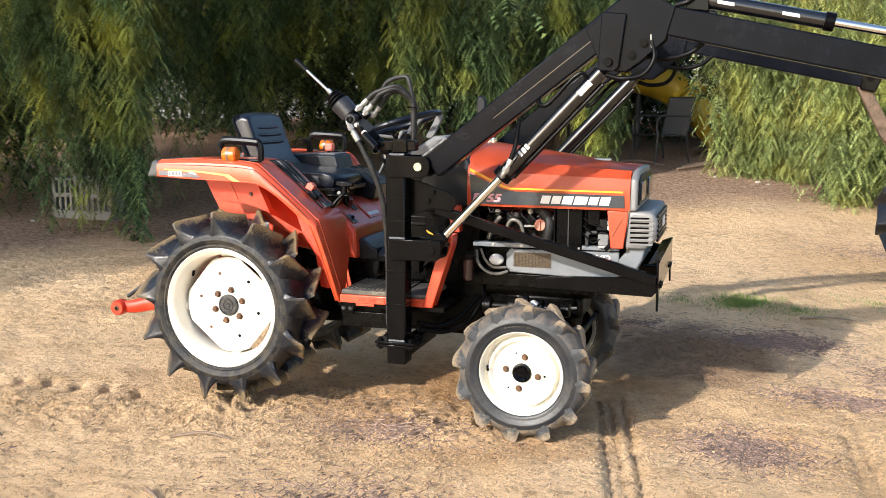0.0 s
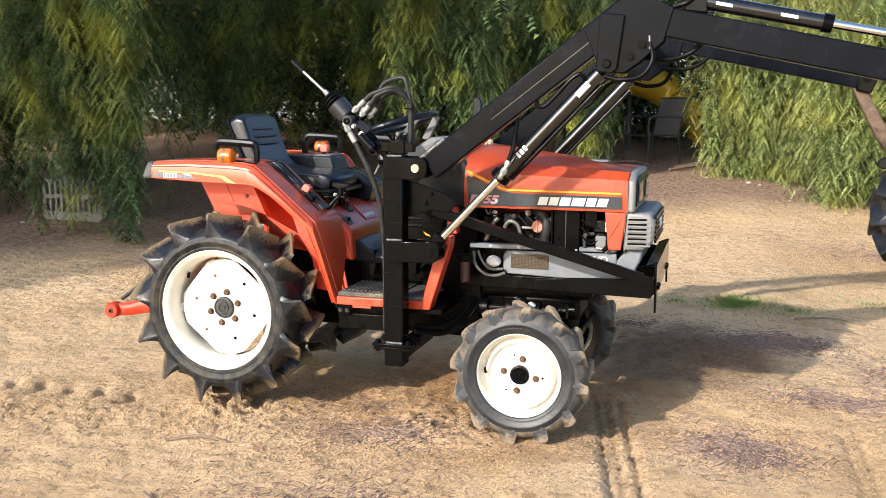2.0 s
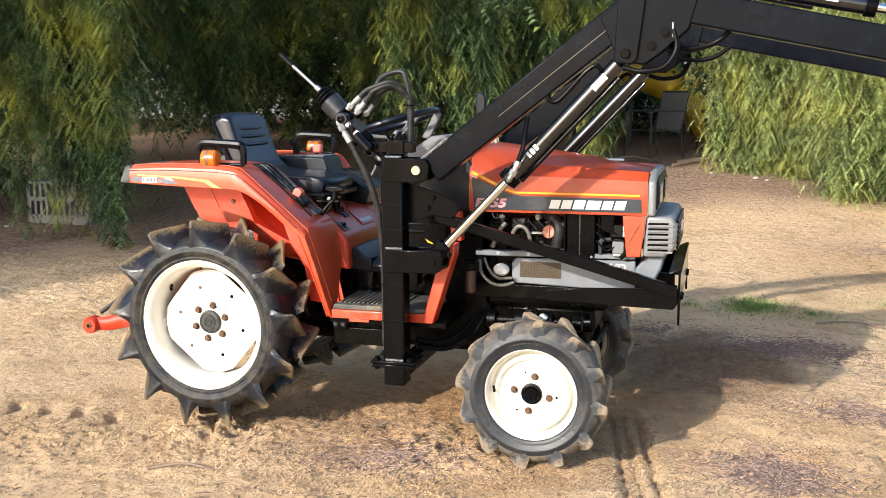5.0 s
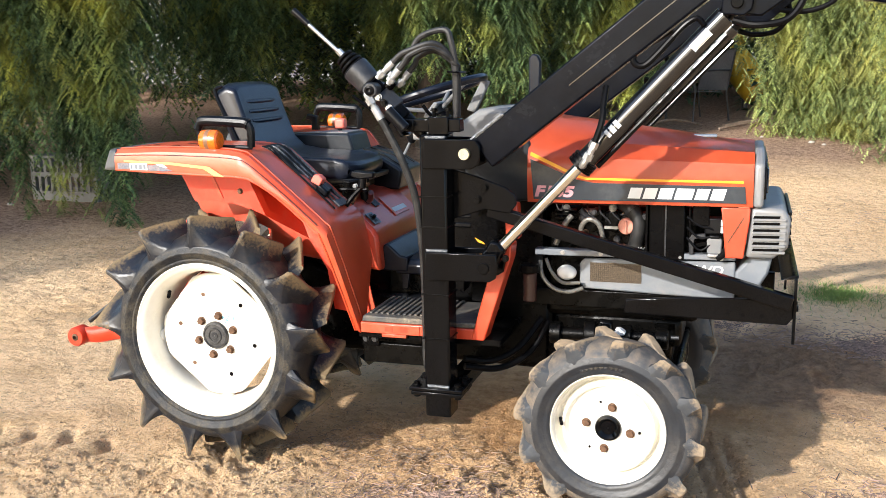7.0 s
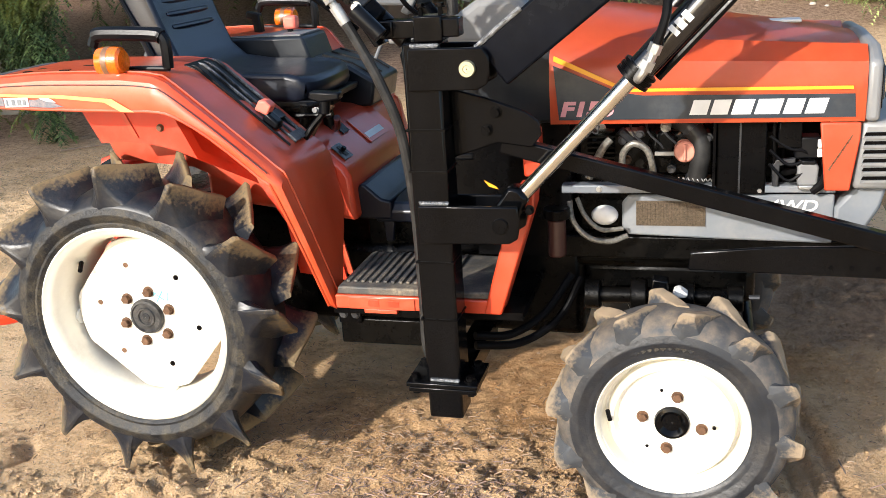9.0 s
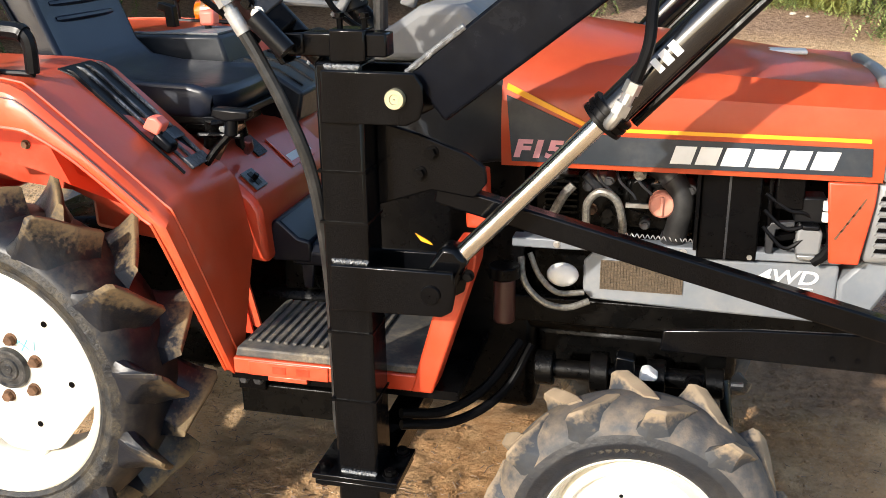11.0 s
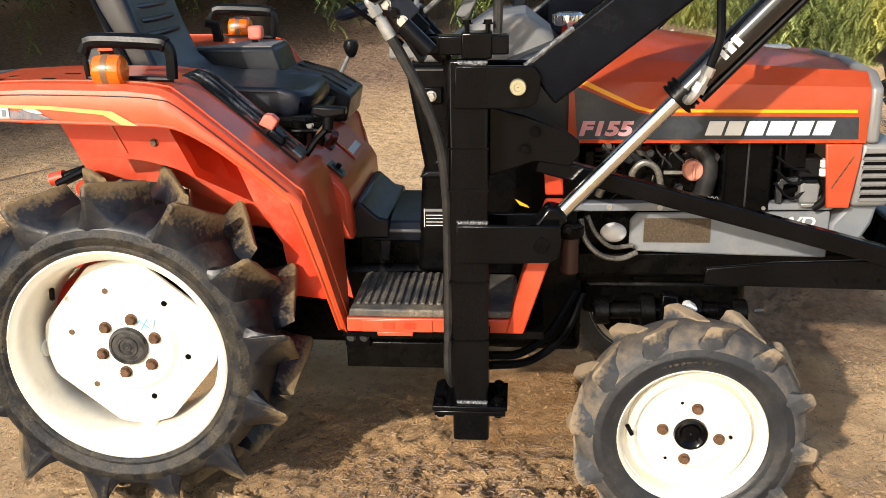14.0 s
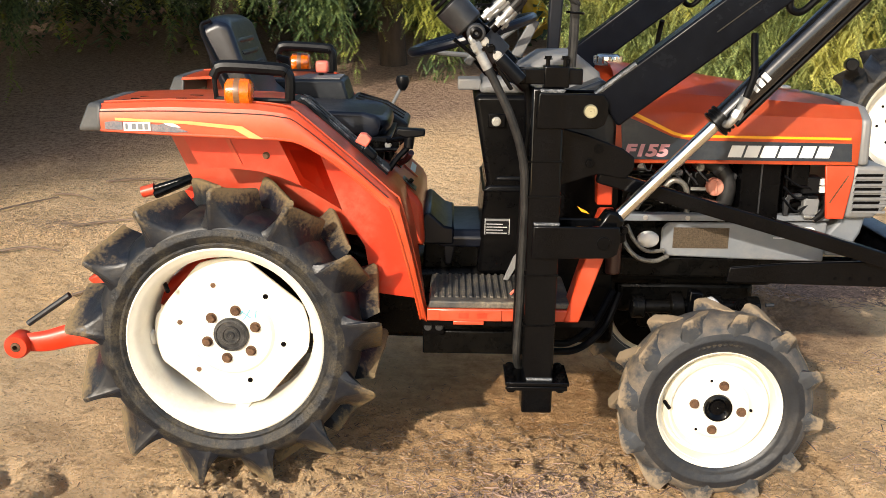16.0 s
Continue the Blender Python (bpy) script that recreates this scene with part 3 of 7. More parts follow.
def lug_mesh(name, p, side, sign, lead=0.40, crest=0.26, tip=0.13, ahead=2.5, behind=0.85, hollowed=1.0):
    """One chevron lug at the top of a wheel, about the axle: a narrow ridge up the side wall that flares into the
    carcass, then a bar that sweeps forward across the tread, steep behind and hollowed ahead. The worn crest carries the mud."""
    r_rim, r_car, r_lug, hw, lug_w = p
    h = r_car - r_rim
    # crest: radius, reach, turn, width; foot: radius, reach, width
    st = ((r_rim + 0.50 * h, 0.985, -0.035, 0.14, r_rim + 0.46 * h, 0.965, 0.45),
          (r_rim + 0.82 * h, 1.015, -0.022, 0.10, r_rim + 0.56 * h, 0.955, 0.80),
          (r_lug - 0.006, 1.030, -0.006, tip, r_rim + 0.64 * h, 0.915, 0.95),
          (r_lug - 0.001, 0.965, 0.010, crest * 0.85, r_rim + 0.76 * h, 0.800, 1.00),
          (r_lug - 0.004, 0.700, lead * 0.28, crest, r_car - 0.012, 0.600, 0.88),
          (r_lug - 0.011, 0.360, lead * 0.65, crest, r_car - 0.010, 0.340, 0.70),
          (r_lug - 0.013, -0.02, lead, crest * 0.8, r_car - 0.010, -0.02, 0.50))
    rows_in = []
    for k in range(len(st) - 1):
        for i in range(3):
            rows_in.append([a + (b - a) * i / 3 for a, b in zip(st[k], st[k + 1])] + [(k + i / 3) / (len(st) - 1)])
    rows_in.append([*st[-1], 1.0])
    cross = ((0.0, 0.0, 1.0, 0.62), (0.016, 0.0, 1.0, 0.88), (0.055, 0.03, 0.95, 1.0), (0.22, 0.14, 0.70, 1.0), (0.50, 0.36, 0.42, 1.0), (0.78, 0.66, 0.2, 1.0), (1.0, 1.0, 0.0, 1.0))
    bm = bmesh.new()
    worn = bm.verts.layers.float.new("worn")
    rows = []
    for r, s, a, wt, rb, sb, wb, t in rows_in:
        row = []
        for f, g, m, full in cross:
            rr, ss = r + (rb - r) * f, s + (sb - s) * f
            pair = []
            for e, flare in ((-1, behind), (1, ahead)):
                hollow = g * f ** (hollowed * clamp01((0.80 - t) / 0.35))
                da = full * lug_w * (wt + (max(wb * flare, wt) - wt) * hollow) / rr / 2
                v = bm.verts.new((rr * math.sin(a + e * da), sign * side * ss * hw, rr * math.cos(a + e * da)))
                v.co += 0.0009 * Vector((noise.noise(v.co * 45), noise.noise(v.co * 45 + Vector((7, 0, 0))), noise.noise(v.co * 45 + Vector((0, 7, 0)))))
                v[worn] = m * clamp01((t - 0.12) / 0.3)
                pair.append(v)
            row.append(pair)
        rows.append(row)
    n = len(cross)
    for a0, a1 in zip(rows, rows[1:]):
        bm.faces.new((a0[0][0], a0[0][1], a1[0][1], a1[0][0]))
        for i in range(n - 1):
            for q in ((a0[i][0], a1[i][0], a1[i + 1][0], a0[i + 1][0]), (a0[i][1], a0[i + 1][1], a1[i + 1][1], a1[i][1])):
                bm.faces.new(q)
    for row in (rows[0], rows[-1]):
        bm.faces.new([v[1] for v in row] + [v[0] for v in row[::-1]])
    bmesh.ops.recalc_face_normals(bm, faces=bm.faces[:])
    me = bpy.data.meshes.new(name)
    bm.to_mesh(me)
    bm.free()
    return me


def build_tyre(parent, c, p, y_out, y_in, lugs, label, lug_mat, mirror=None, turn=0.0, wall=None, shoulder=None, lug_form=(0.23, 0.22, 0.17, 1.8, 1.0, 0.9)):
    """Carcass turned about the axle, with two rows of lugs set on it."""
    r_rim, r_car, r_lug, lug_w = p
    wall = wall or RUBBER
    cx, cz = c
    ym, hw = (y_out + y_in) / 2, (y_in - y_out) / 2
    h = r_car - r_rim
    prof = [(r_rim - 0.004, -0.78), (r_rim + 0.002, -0.88), (r_rim + 0.010, -0.93), (r_rim + 0.016, -0.925), (r_rim + 0.018, -0.94), (r_rim + 0.35 * h, -1.0), (r_rim + 0.38 * h, -1.014), (r_rim + 0.42 * h, -1.014), (r_rim + 0.45 * h, -0.998),
            (r_rim + 0.58 * h, -0.985), (r_rim + 0.68 * h, -0.93), (r_rim + 0.80 * h, -0.80), (r_rim + 0.92 * h, -0.60), (r_car - 0.001, -0.30), (r_car, 0.0), (r_car - 0.001, 0.30), (r_rim + 0.92 * h, 0.60), (r_rim + 0.80 * h, 0.80), (r_rim + 0.62 * h, 0.98), (r_rim + 0.35 * h, 1.0), (r_rim, 0.80)]
    bm = lathe(B(), (cx, ym, cz), [(r, s * hw) for r, s in prof], 72)
    for fc in bm.faces:
        m = fc.calc_center_median()
        fc.material_index = 1 if math.hypot(m.x - cx, m.z - cz) > r_rim + 0.56 * h else 0
    tyre = part("tyre", bm, wall, parent, label, mirror=mirror, extra=(shoulder or wall,))
    y = ym if mirror is None else 2 * mirror - ym
    for side in (-1, 1):
        me = lug_mesh("tyre_lug", (r_rim, r_car, r_lug, hw, lug_w), side, 1 if mirror is None else -1, *lug_form)
        finish(me, lug_mat, 38)
        for i in range(lugs):
            ob = new("tyre_lug", me)
            ob.parent = tyre
            ob.location = Vector((cx, y, cz)) - ROOT[parent]
            ob.rotation_euler = (0, 2 * math.pi * (i + (0.5 if side > 0 else 0)) / lugs + turn, 0)
    return tyre


def wheel_label(bm, c, r, y, n):
    """Faint raised moulding on a side wall: blocks where the writing is."""
    for i in range(n):
        a = 0.5 + i * 0.075
        p = Vector((c[0] + r * math.sin(a - 0.9), y, c[1] + r * math.cos(a - 0.9)))
        rod(bm, p + Vector((0, 0.004, 0)), p + Vector((0, -0.0015, 0)), 0.006, 4)
    return bm


def rear_wheel(mirror):
    c, z = (0.0, 0.396), 0.396
    bm = B()
    lathe(bm, (0, 0, z), [(0.226, 0.02), (0.238, -0.040), (0.247, -0.060), (0.2525, -0.070), (0.2525, -0.077), (0.2485, -0.080), (0.243, -0.074), (0.237, -0.070),
                          (0.230, -0.062), (0.221, -0.045), (0.213, 0.02), (0.214, 0.09), (0.25, 0.10), (0.262, 0.112), (0.268, 0.105), (0.252, 0.095), (0.222, 0.085), (0.222, 0.02)], 72)
    rim = part("rear_wheel", bm, CREAM, tractor, "cream-painted steel rim", mirror=mirror)
    build_tyre(tractor, c, (0.2515, 0.343, 0.406, 0.074), -0.090, 0.118, 13, "black agricultural tyre with muddy chevron lugs", REAR_LUG, mirror, radians(-2), shoulder=SHOULDER)
    # the disc: four chords cut off, a raised ring at the hub
    n, pts = 96, []
    for i in range(n):
        a = 2 * math.pi * i / n
        r = 0.203
        for k in range(4):
            b = radians(50 + 90 * k)
            r = min(r, 0.182 / max(1e-6, math.cos(a - b)) if math.cos(a - b) > 0.1 else 9)
        pts.append((r * math.cos(a), z + r * math.sin(a)))
    bm = B()
    front, steps = None, ((1.0, 0.012), (1.0, 0.004), (0.97, 0.0), (0.56, 0.0), (0.52, -0.007), (0.30, -0.007))
    rings = []
    for s, y in steps:
        rings.append([bm.verts.new((p[0] * s if s > 0.6 else 0.203 * s * math.cos(2 * math.pi * i / n), y,
                                    z + (p[1] - z) * s if s > 0.6 else z + 0.203 * s * math.sin(2 * math.pi * i / n))) for i, p in enumerate(pts)])
    for a, b in zip(rings, rings[1:]):
        for i in range(n):
            bm.faces.new((a[i], b[i], b[(i + 1) % n], a[(i + 1) % n]))
    bm.faces.new(rings[0][::-1])
    bm.faces.new(rings[-1])
    part("wheel_disc", bm, CREAM, rim, "cream steel disc with cut corners", mirror=mirror)
    for k in range(4):
        a = radians(95 + 90 * k)
        p = Vector((0.205 * math.cos(a), 0.0, z + 0.205 * math.sin(a)))
        q = Vector((0.222 * math.cos(a), 0.02, z + 0.222 * math.sin(a)))
        part("rim_lug", rod(B(), p + Vector((0, 0.014, 0)), q, 0.022, 8), CREAM, rim, mirror=mirror, bevel=0.003)
    for k in range(6):
        a = radians(48 + 60 * k)
        p = Vector((0.138 * math.cos(a), -0.0015, z + 0.138 * math.sin(a)))
        part("bolt_hole", rod(B(), p + Vector((0, 0.004, 0)), p, 0.0070, 12), RUST if k in (1, 2, 3) else SATIN, rim, "small dark bolt hole", mirror=mirror)
    bm = lathe(B(), (0, 0, z), [(0.001, -0.018), (0.009, -0.018), (0.011, -0.016), (0.018, -0.016), (0.020, -0.019), (0.024, -0.019), (0.026, -0.016), (0.036, -0.016), (0.038, -0.019), (0.043, -0.018), (0.046, -0.012), (0.046, 0.004)], 40)
    part("hub_cap", bm, HUB, rim, "black hub end", mirror=mirror)
    for k in range(6):
        a = radians(18 + 60 * k)
        part("wheel_bolt", hexbolt(B(), (0.067 * math.cos(a), -0.0065, z + 0.067 * math.sin(a)), 0.0105, 0.014), RUST, rim, "rusty bolt", mirror=mirror)
    bm = rod(B(), (-0.165, -0.005, z + 0.135), (-0.150, -0.035, z + 0.125), 0.006, 8)
    part("valve_stem", bm, HOSE, rim, mirror=mirror)
    if mirror is None:
        bm = B()
        for p, q in (((0.028, 0.064), (0.054, 0.045)), ((0.034, 0.040), (0.052, 0.068)), ((0.064, 0.044), (0.068, 0.066)), ((0.026, 0.056), (0.034, 0.064))):
            rod(bm, (p[0], -0.0075, z + p[1]), (q[0], -0.0075, z + q[1]), 0.0016, 5)
        part("chalk_mark", bm, CHALK, rim, "blue chalk strokes")
    return rim


def front_wheel(mirror):
    x, z = 1.275, 0.224
    bm = B()
    lathe(bm, (x, 0, z), [(0.001, -0.046), (0.082, -0.046), (0.088, -0.038), (0.102, -0.030), (0.116, -0.030), (0.124, -0.048), (0.130, -0.050), (0.134, -0.030), (0.138, -0.018), (0.144, -0.020), (0.148, -0.042),
                          (0.152, -0.052), (0.160, -0.056), (0.1655, -0.063), (0.162, -0.069), (0.156, -0.062), (0.148, -0.030), (0.148, 0.03), (0.168, 0.045), (0.172, 0.05),
                          (0.160, 0.03), (0.13, -0.01), (0.001, -0.01)], 64)
    rim = part("front_wheel", bm, CREAM, tractor, "cream-painted steel wheel", mirror=mirror)
    build_tyre(tractor, (x, z), (0.1645, 0.254, 0.271, 0.052), -0.078, 0.060, 12, "small agricultural tyre with sandy chevron lugs", FRONT_LUG, mirror, radians(6.5), GREY_RUBBER, DUSTY_RUBBER, (0.22, 0.62, 0.60, 1.25, 1.2, 0.2))
    # dark disc added to stand for the shade inside the wheel
    part("brake_backing", lathe(B(), (x, 0, z), [(0.05, 0.05), (0.145, 0.046), (0.147, 0.056), (0.05, 0.062), (0.05, 0.05)], 40), SATIN, rim, "dark disc added behind the wheel in place of shade", mirror=mirror)
    if mirror is None:
        part("tyre_moulding", wheel_label(B(), (x, z), 0.187, -0.0745, 9), RUBBER, rim, "raised blocks on the side wall")
    bm = lathe(B(), (x, 0, z), [(0.001, -0.048), (0.020, -0.048), (0.024, -0.052), (0.030, -0.056), (0.036, -0.054), (0.038, -0.045)], 32)
    part("hub_cap", bm, BLACK, rim, "glossy black hub cup", mirror=mirror)
    for k in range(4):
        a = radians(80 + 90 * k)
        part("wheel_bolt", hexbolt(B(), (x + 0.063 * math.cos(a), -0.046, z + 0.063 * math.sin(a)), 0.0095, 0.013), RUST, rim, "rusty bolt", mirror=mirror)
    for dx, dz in ((-0.022, 0.075), (0.088, -0.008), (-0.052, -0.062)):
        part("bolt_hole", rod(B(), (x + dx, -0.042, z + dz), (x + dx, -0.0465, z + dz), 0.004, 8), SATIN, rim, mirror=mirror)
    part("valve_stem", rod(B(), (x - 0.138, -0.036, z + 0.012), (x - 0.130, -0.062, z + 0.004), 0.005, 8), HOSE, rim, mirror=mirror)
    return rim


for far in (None, MID):
    rear_wheel(far)
    front_wheel(far)


def fender(mirror):
    """Flat-topped mudguard: side lip, top that bends down to the step, inner wall, grey tail piece."""
    top = [(-0.262, 1.003), (-0.10, 1.010), (0.10, 1.006), (0.170, 0.998), (0.200, 0.985), (0.300, 0.900), (0.425, 0.790), (0.446, 0.765), (0.475, 0.640), (0.512, 0.452)]
    yo = [-0.098, -0.098, -0.098, -0.098, -0.098, -0.095, -0.090, -0.088, -0.060, -0.016]
    yi = [0.20, 0.20, 0.20, 0.20, 0.20, 0.20, 0.20, 0.20, 0.19, 0.03]
    low = [(-0.262, 0.942), (-0.10, 0.934), (0.10, 0.927), (0.165, 0.924), (0.214, 0.914), (0.293, 0.866), (0.405, 0.770), (0.425, 0.748), (0.462, 0.612), (0.496, 0.449)]
    if mirror is not None:      # the far one stops a little shorter
        top, low = [[(x - 0.036 * clamp01((x - 0.2) / 0.1), z) for x, z in q] for q in (top, low)]
    bm = B()
    rows = []
    for (tx, tz), a, b, (lx, lz) in zip(top, yo, yi, low):
        rows.append([bm.verts.new(p) for p in ((lx, a + 0.010, lz), (lx, a, lz), (lx * 0.5 + tx * 0.5, a - 0.002, lz * 0.5 + tz * 0.5), (tx, a + 0.003, tz - 0.012), (tx, a + 0.016, tz), (tx, (a + b) / 2, tz + 0.002), (tx, b, tz), (tx - 0.004, b, tz - 0.008), (tx - 0.004, a + 0.016, tz - 0.010))])
    for r, s in zip(rows, rows[1:]):
        for i in range(len(r)):
            j = (i + 1) % len(r)
            bm.faces.new((r[i], r[j], s[j], s[i]))
    bm.faces.new(rows[0])
    bm.faces.new(rows[-1][::-1])
    f = part("fender", bm, FENDER_RED, tractor, "red sheet-metal mudguard with worn edges", mirror=mirror, smooth=32)
    crease = [(tx, a + 0.036, tz + 0.0015) for (tx, tz), a in zip(top, yo)]
    part("crease", tube(B(), crease, 0.0028, 6, 3), FENDER_RED, f, "pressed bead along the edge", mirror=mirror)
    hem = [(lx, a - 0.001, lz) for (lx, lz), a in zip(low, yo)]
    part("hem", tube(B(), hem, 0.0032, 6, 3), FENDER_RED, f, "rolled lower edge", mirror=mirror)
    # inner wall with a pressed fold
    w = [(-0.185, 0.930), (0.215, 0.895), (0.36, 0.770), (0.47, 0.60), (0.500, 0.46), (0.42, 0.50), (0.33, 0.64), (0.10, 0.74), (-0.11, 0.76)]
    part("inner_wall", prism(B(), w, 0.145, 0.151), RED, f, "red inner wall of the mudguard", mirror=mirror)
    if mirror is not None:
        part("inner_panel", prism(B(), [(0.20, 0.980), (0.300, 0.880), (0.366, 0.862), (0.424, 0.724), (0.478, 0.50), (0.482, 0.452), (0.40, 0.452), (0.30, 0.70), (0.15, 0.90)], [0.194, 0.15, -0.062, -0.060, -0.045, -0.02, 0.194, 0.194, 0.194], [0.200, 0.156, -0.056, -0.054, -0.039, -0.014, 0.200, 0.200, 0.200]), RED, f, "red panel towards the seat", mirror=mirror)
    arch = part("wheel_arch", prism(B(), [(-0.115, 0.936), (0.10, 0.925), (0.130, 0.919), (0.190, 0.7896), (0.14, 0.810), (0.08, 0.8256), (0.0, 0.833), (-0.06, 0.829)], 0.020, 0.026), LINK_RED, f, "red wall above the wheel", mirror=mirror)
    # bend and deep front added so the flat wall darkens like a slanting shadow
    part("arch_bend", prism(B(), [(0.130, 0.919), (0.205, 0.900), (0.280, 0.700), (0.190, 0.7896)], [0.020, 0.135, 0.135, 0.020], [0.026, 0.141, 0.141, 0.026]), LINK_RED, arch, mirror=mirror)
    part("arch_front", prism(B(), [(0.205, 0.900), (0.290, 0.848), (0.398, 0.760), (0.425, 0.72), (0.455, 0.61), (0.484, 0.455), (0.36, 0.47), (0.34, 0.60), (0.280, 0.700)], 0.135, 0.141), LINK_RED, arch, mirror=mirror)
    fold = [(-0.005, 0.925), (0.007, 0.925), (0.045, 0.842), (0.033, 0.842)]
    part("seam", prism(B(), fold, 0.016, 0.0195), RED, f, mirror=mirror)
    part("bolt", hexbolt(B(), (0.105, 0.020, 0.865), 0.007, 0.008), RUST, f, mirror=mirror)
    # tail cap
    tail = [(-0.330, 0.935), (-0.262, 0.938), (-0.258, 1.006), (-0.300, 1.004)]
    part("tail_cap", prism(B(), tail, [-0.075, -0.100, -0.101, -0.070], [0.16, 0.20, 0.20, 0.16]), TAIL, f, "weathered grey plastic end cap", mirror=mirror, bevel=0.012, seg=3)
    if mirror is None:
        y = -0.1035
        part("decal", prism(B(), [(-0.250, 0.9620), (-0.230, 0.9640), (-0.208, 0.9625), (-0.208, 0.9440), (-0.250, 0.9445)], y, y + 0.0012), SLATE, f, "scuffed slate-blue decal")
        part("decal", prism(B(), [(-0.140, 0.9580), (-0.122, 0.9565), (-0.112, 0.9595), (-0.098, 0.9530), (-0.080, 0.9510), (-0.052, 0.9400), (-0.085, 0.9385), (-0.140, 0.9410)], y, y + 0.0012), SLATE, f)
        part("decal", prism(B(), [(-0.112, 0.9620), (-0.094, 0.9630), (-0.078, 0.9560), (-0.070, 0.9500), (-0.092, 0.9525), (-0.106, 0.9570)], y - 0.0003, y + 0.0010), WHITE, f, "torn white film")
        part("decal", box(B(), -0.206, -0.142, y, y + 0.0012, 0.9415, 0.9625), WHITE, f, "white badge ground")
        part("stripe", prism(B(), [(-0.225, 0.972), (-0.05, 0.966), (0.075, 0.955), (0.125, 0.925), (0.092, 0.927), (0.055, 0.948), (-0.06, 0.959), (-0.225, 0.966)], y - 0.0005, y + 0.001), FADED_YELLOW, f, "worn yellow stripe")
        for i, w in enumerate((0.005, 0.009, 0.010, 0.008)):
            part("badge_bar", box(B(), -0.201 + i * 0.015, -0.201 + i * 0.015 + w, y - 0.0012, y - 0.0002, 0.945, 0.959), PANEL, f, "grey blocks of a worn badge")
        for i, (x, yy, l) in enumerate(((-0.214, -0.045, 0.010), (-0.204, -0.008, 0.010), (-0.194, 0.035, 0.010), (-0.085, -0.030, 0.012), (-0.066, 0.040, 0.016))):
            part("slot", box(B(), x - l, x + l, yy - 0.006, yy + 0.006, 1.003, 1.0082 + 0.004 * (x > -0.1)), SATIN, f, "dark slot in the top")
    groove = [(lx * 0.28 + tx * 0.72, a - 0.0004, lz * 0.28 + tz * 0.72) for (lx, lz), (tx, tz), a in zip(low[:7], top[:7], yo[:7])]
    part("groove", tube(B(), groove, 0.0013, 6, 3), GRIME_RED, f, "dark pressed line", mirror=mirror)
    # grab rail with the indicator lamp inside it
    bar = B()
    tube(bar, [(-0.008, -0.020, 1.062), (0.005, -0.020, 1.082), (0.03, -0.020, 1.086), (0.15, -0.020, 1.080), (0.172, -0.020, 1.074), (0.178, -0.020, 1.052), (0.176, -0.020, 1.008)], 0.0125, 8, 5)
    tube(bar, [(0.002, -0.020, 1.083), (0.03, -0.020, 1.088), (0.15, -0.020, 1.082), (0.170, -0.020, 1.076)], 0.0165, 10, 5)
    tube(bar, [(-0.006, -0.020, 1.070), (-0.003, -0.020, 1.02), (0.006, -0.020, 1.010), (0.09, -0.020, 1.008), (0.178, -0.020, 1.006)], 0.006, 8, 4)
    rail = part("grab_rail", bar, PLASTIC, f, "black grab rail with rubber grip", mirror=mirror)
    bm = B()
    rod(bm, (0.008, -0.050, 1.030), (0.008, -0.035, 1.030), 0.012, 10)
    lampb = lathe(B(), (0, 0, 0), [(0.001, -0.046), (0.022, -0.045), (0.028, -0.038), (0.030, -0.020), (0.030, 0.020), (0.028, 0.038), (0.022, 0.045), (0.001, 0.046)], 28)
    bmesh.ops.rotate(lampb, verts=lampb.verts[:], cent=(0, 0, 0), matrix=Matrix.Rotation(radians(90), 3, "Z"))
    bmesh.ops.scale(lampb, verts=lampb.verts[:], vec=(0.70, 1.0, 1.10))
    bmesh.ops.translate(lampb, verts=lampb.verts[:], vec=(0.063, -0.062, 1.031))
    part("indicator_lamp", lampb, AMBER, f, "orange indicator lamp", mirror=mirror)
    band = lathe(B(), (0, 0, 0), [(0.0308, -0.007), (0.0312, 0.0), (0.0308, 0.007)], 28)
    bmesh.ops.rotate(band, verts=band.verts[:], cent=(0, 0, 0), matrix=Matrix.Rotation(radians(90), 3, "Z"))
    bmesh.ops.scale(band, verts=band.verts[:], vec=(1.0, 1.0, 1.08))
    bmesh.ops.translate(band, verts=band.verts[:], vec=(0.061, -0.062, 1.031))
    part("lamp_band", band, AMBER_BAND, f, mirror=mirror)
    part("lamp_foot", box(B(), 0.03, 0.075, -0.055, -0.02, 1.000, 1.012), PLASTIC, f, mirror=mirror, bevel=0.003)
    return f


near_fender = fender(None)
far_fender = fender(MID)

# lever guide along the slope of the near mudguard
G0, G1 = Vector((0.165, 0.105, 1.006)), Vector((0.395, 0.105, 0.822))
bm = B()
prism(bm, [(0.165, 1.004), (0.195, 0.994), (0.405, 0.808), (0.400, 0.804), (0.19, 0.984), (0.165, 0.996)], 0.064, 0.172)
guide = part("lever_guide", bm, PLASTIC, tractor, "black slotted lever guide, edges worn pale", bevel=0.002)
for ya, yb in ((0.066, 0.071), (0.100, 0.106), (0.126, 0.132), (0.165, 0.171)):
    prism(bm := B(), [(0.180, 1.003), (0.198, 0.999), (0.408, 0.813), (0.404, 0.808)], ya, yb)
    part("guide_rib", bm, PLASTIC if ya == 0.066 else WORN_BLACK, guide, bevel=0.0015)
for x, z in ((0.345, 0.870), (0.398, 0.823)):
    part("guide_bar", prism(B(), [(x - 0.010, z + 0.0065), (x + 0.010, z - 0.0110), (x + 0.012, z - 0.0085), (x - 0.008, z + 0.0090)], 0.100, 0.171), WORN_BLACK, guide, "black cross bar worn to metal", bevel=0.001)
part("lever", tube(B(), [(0.355, 0.085, 0.850), (0.352, 0.085, 0.885), (0.345, 0.088, 0.905)], 0.006, 8), SATIN, tractor)
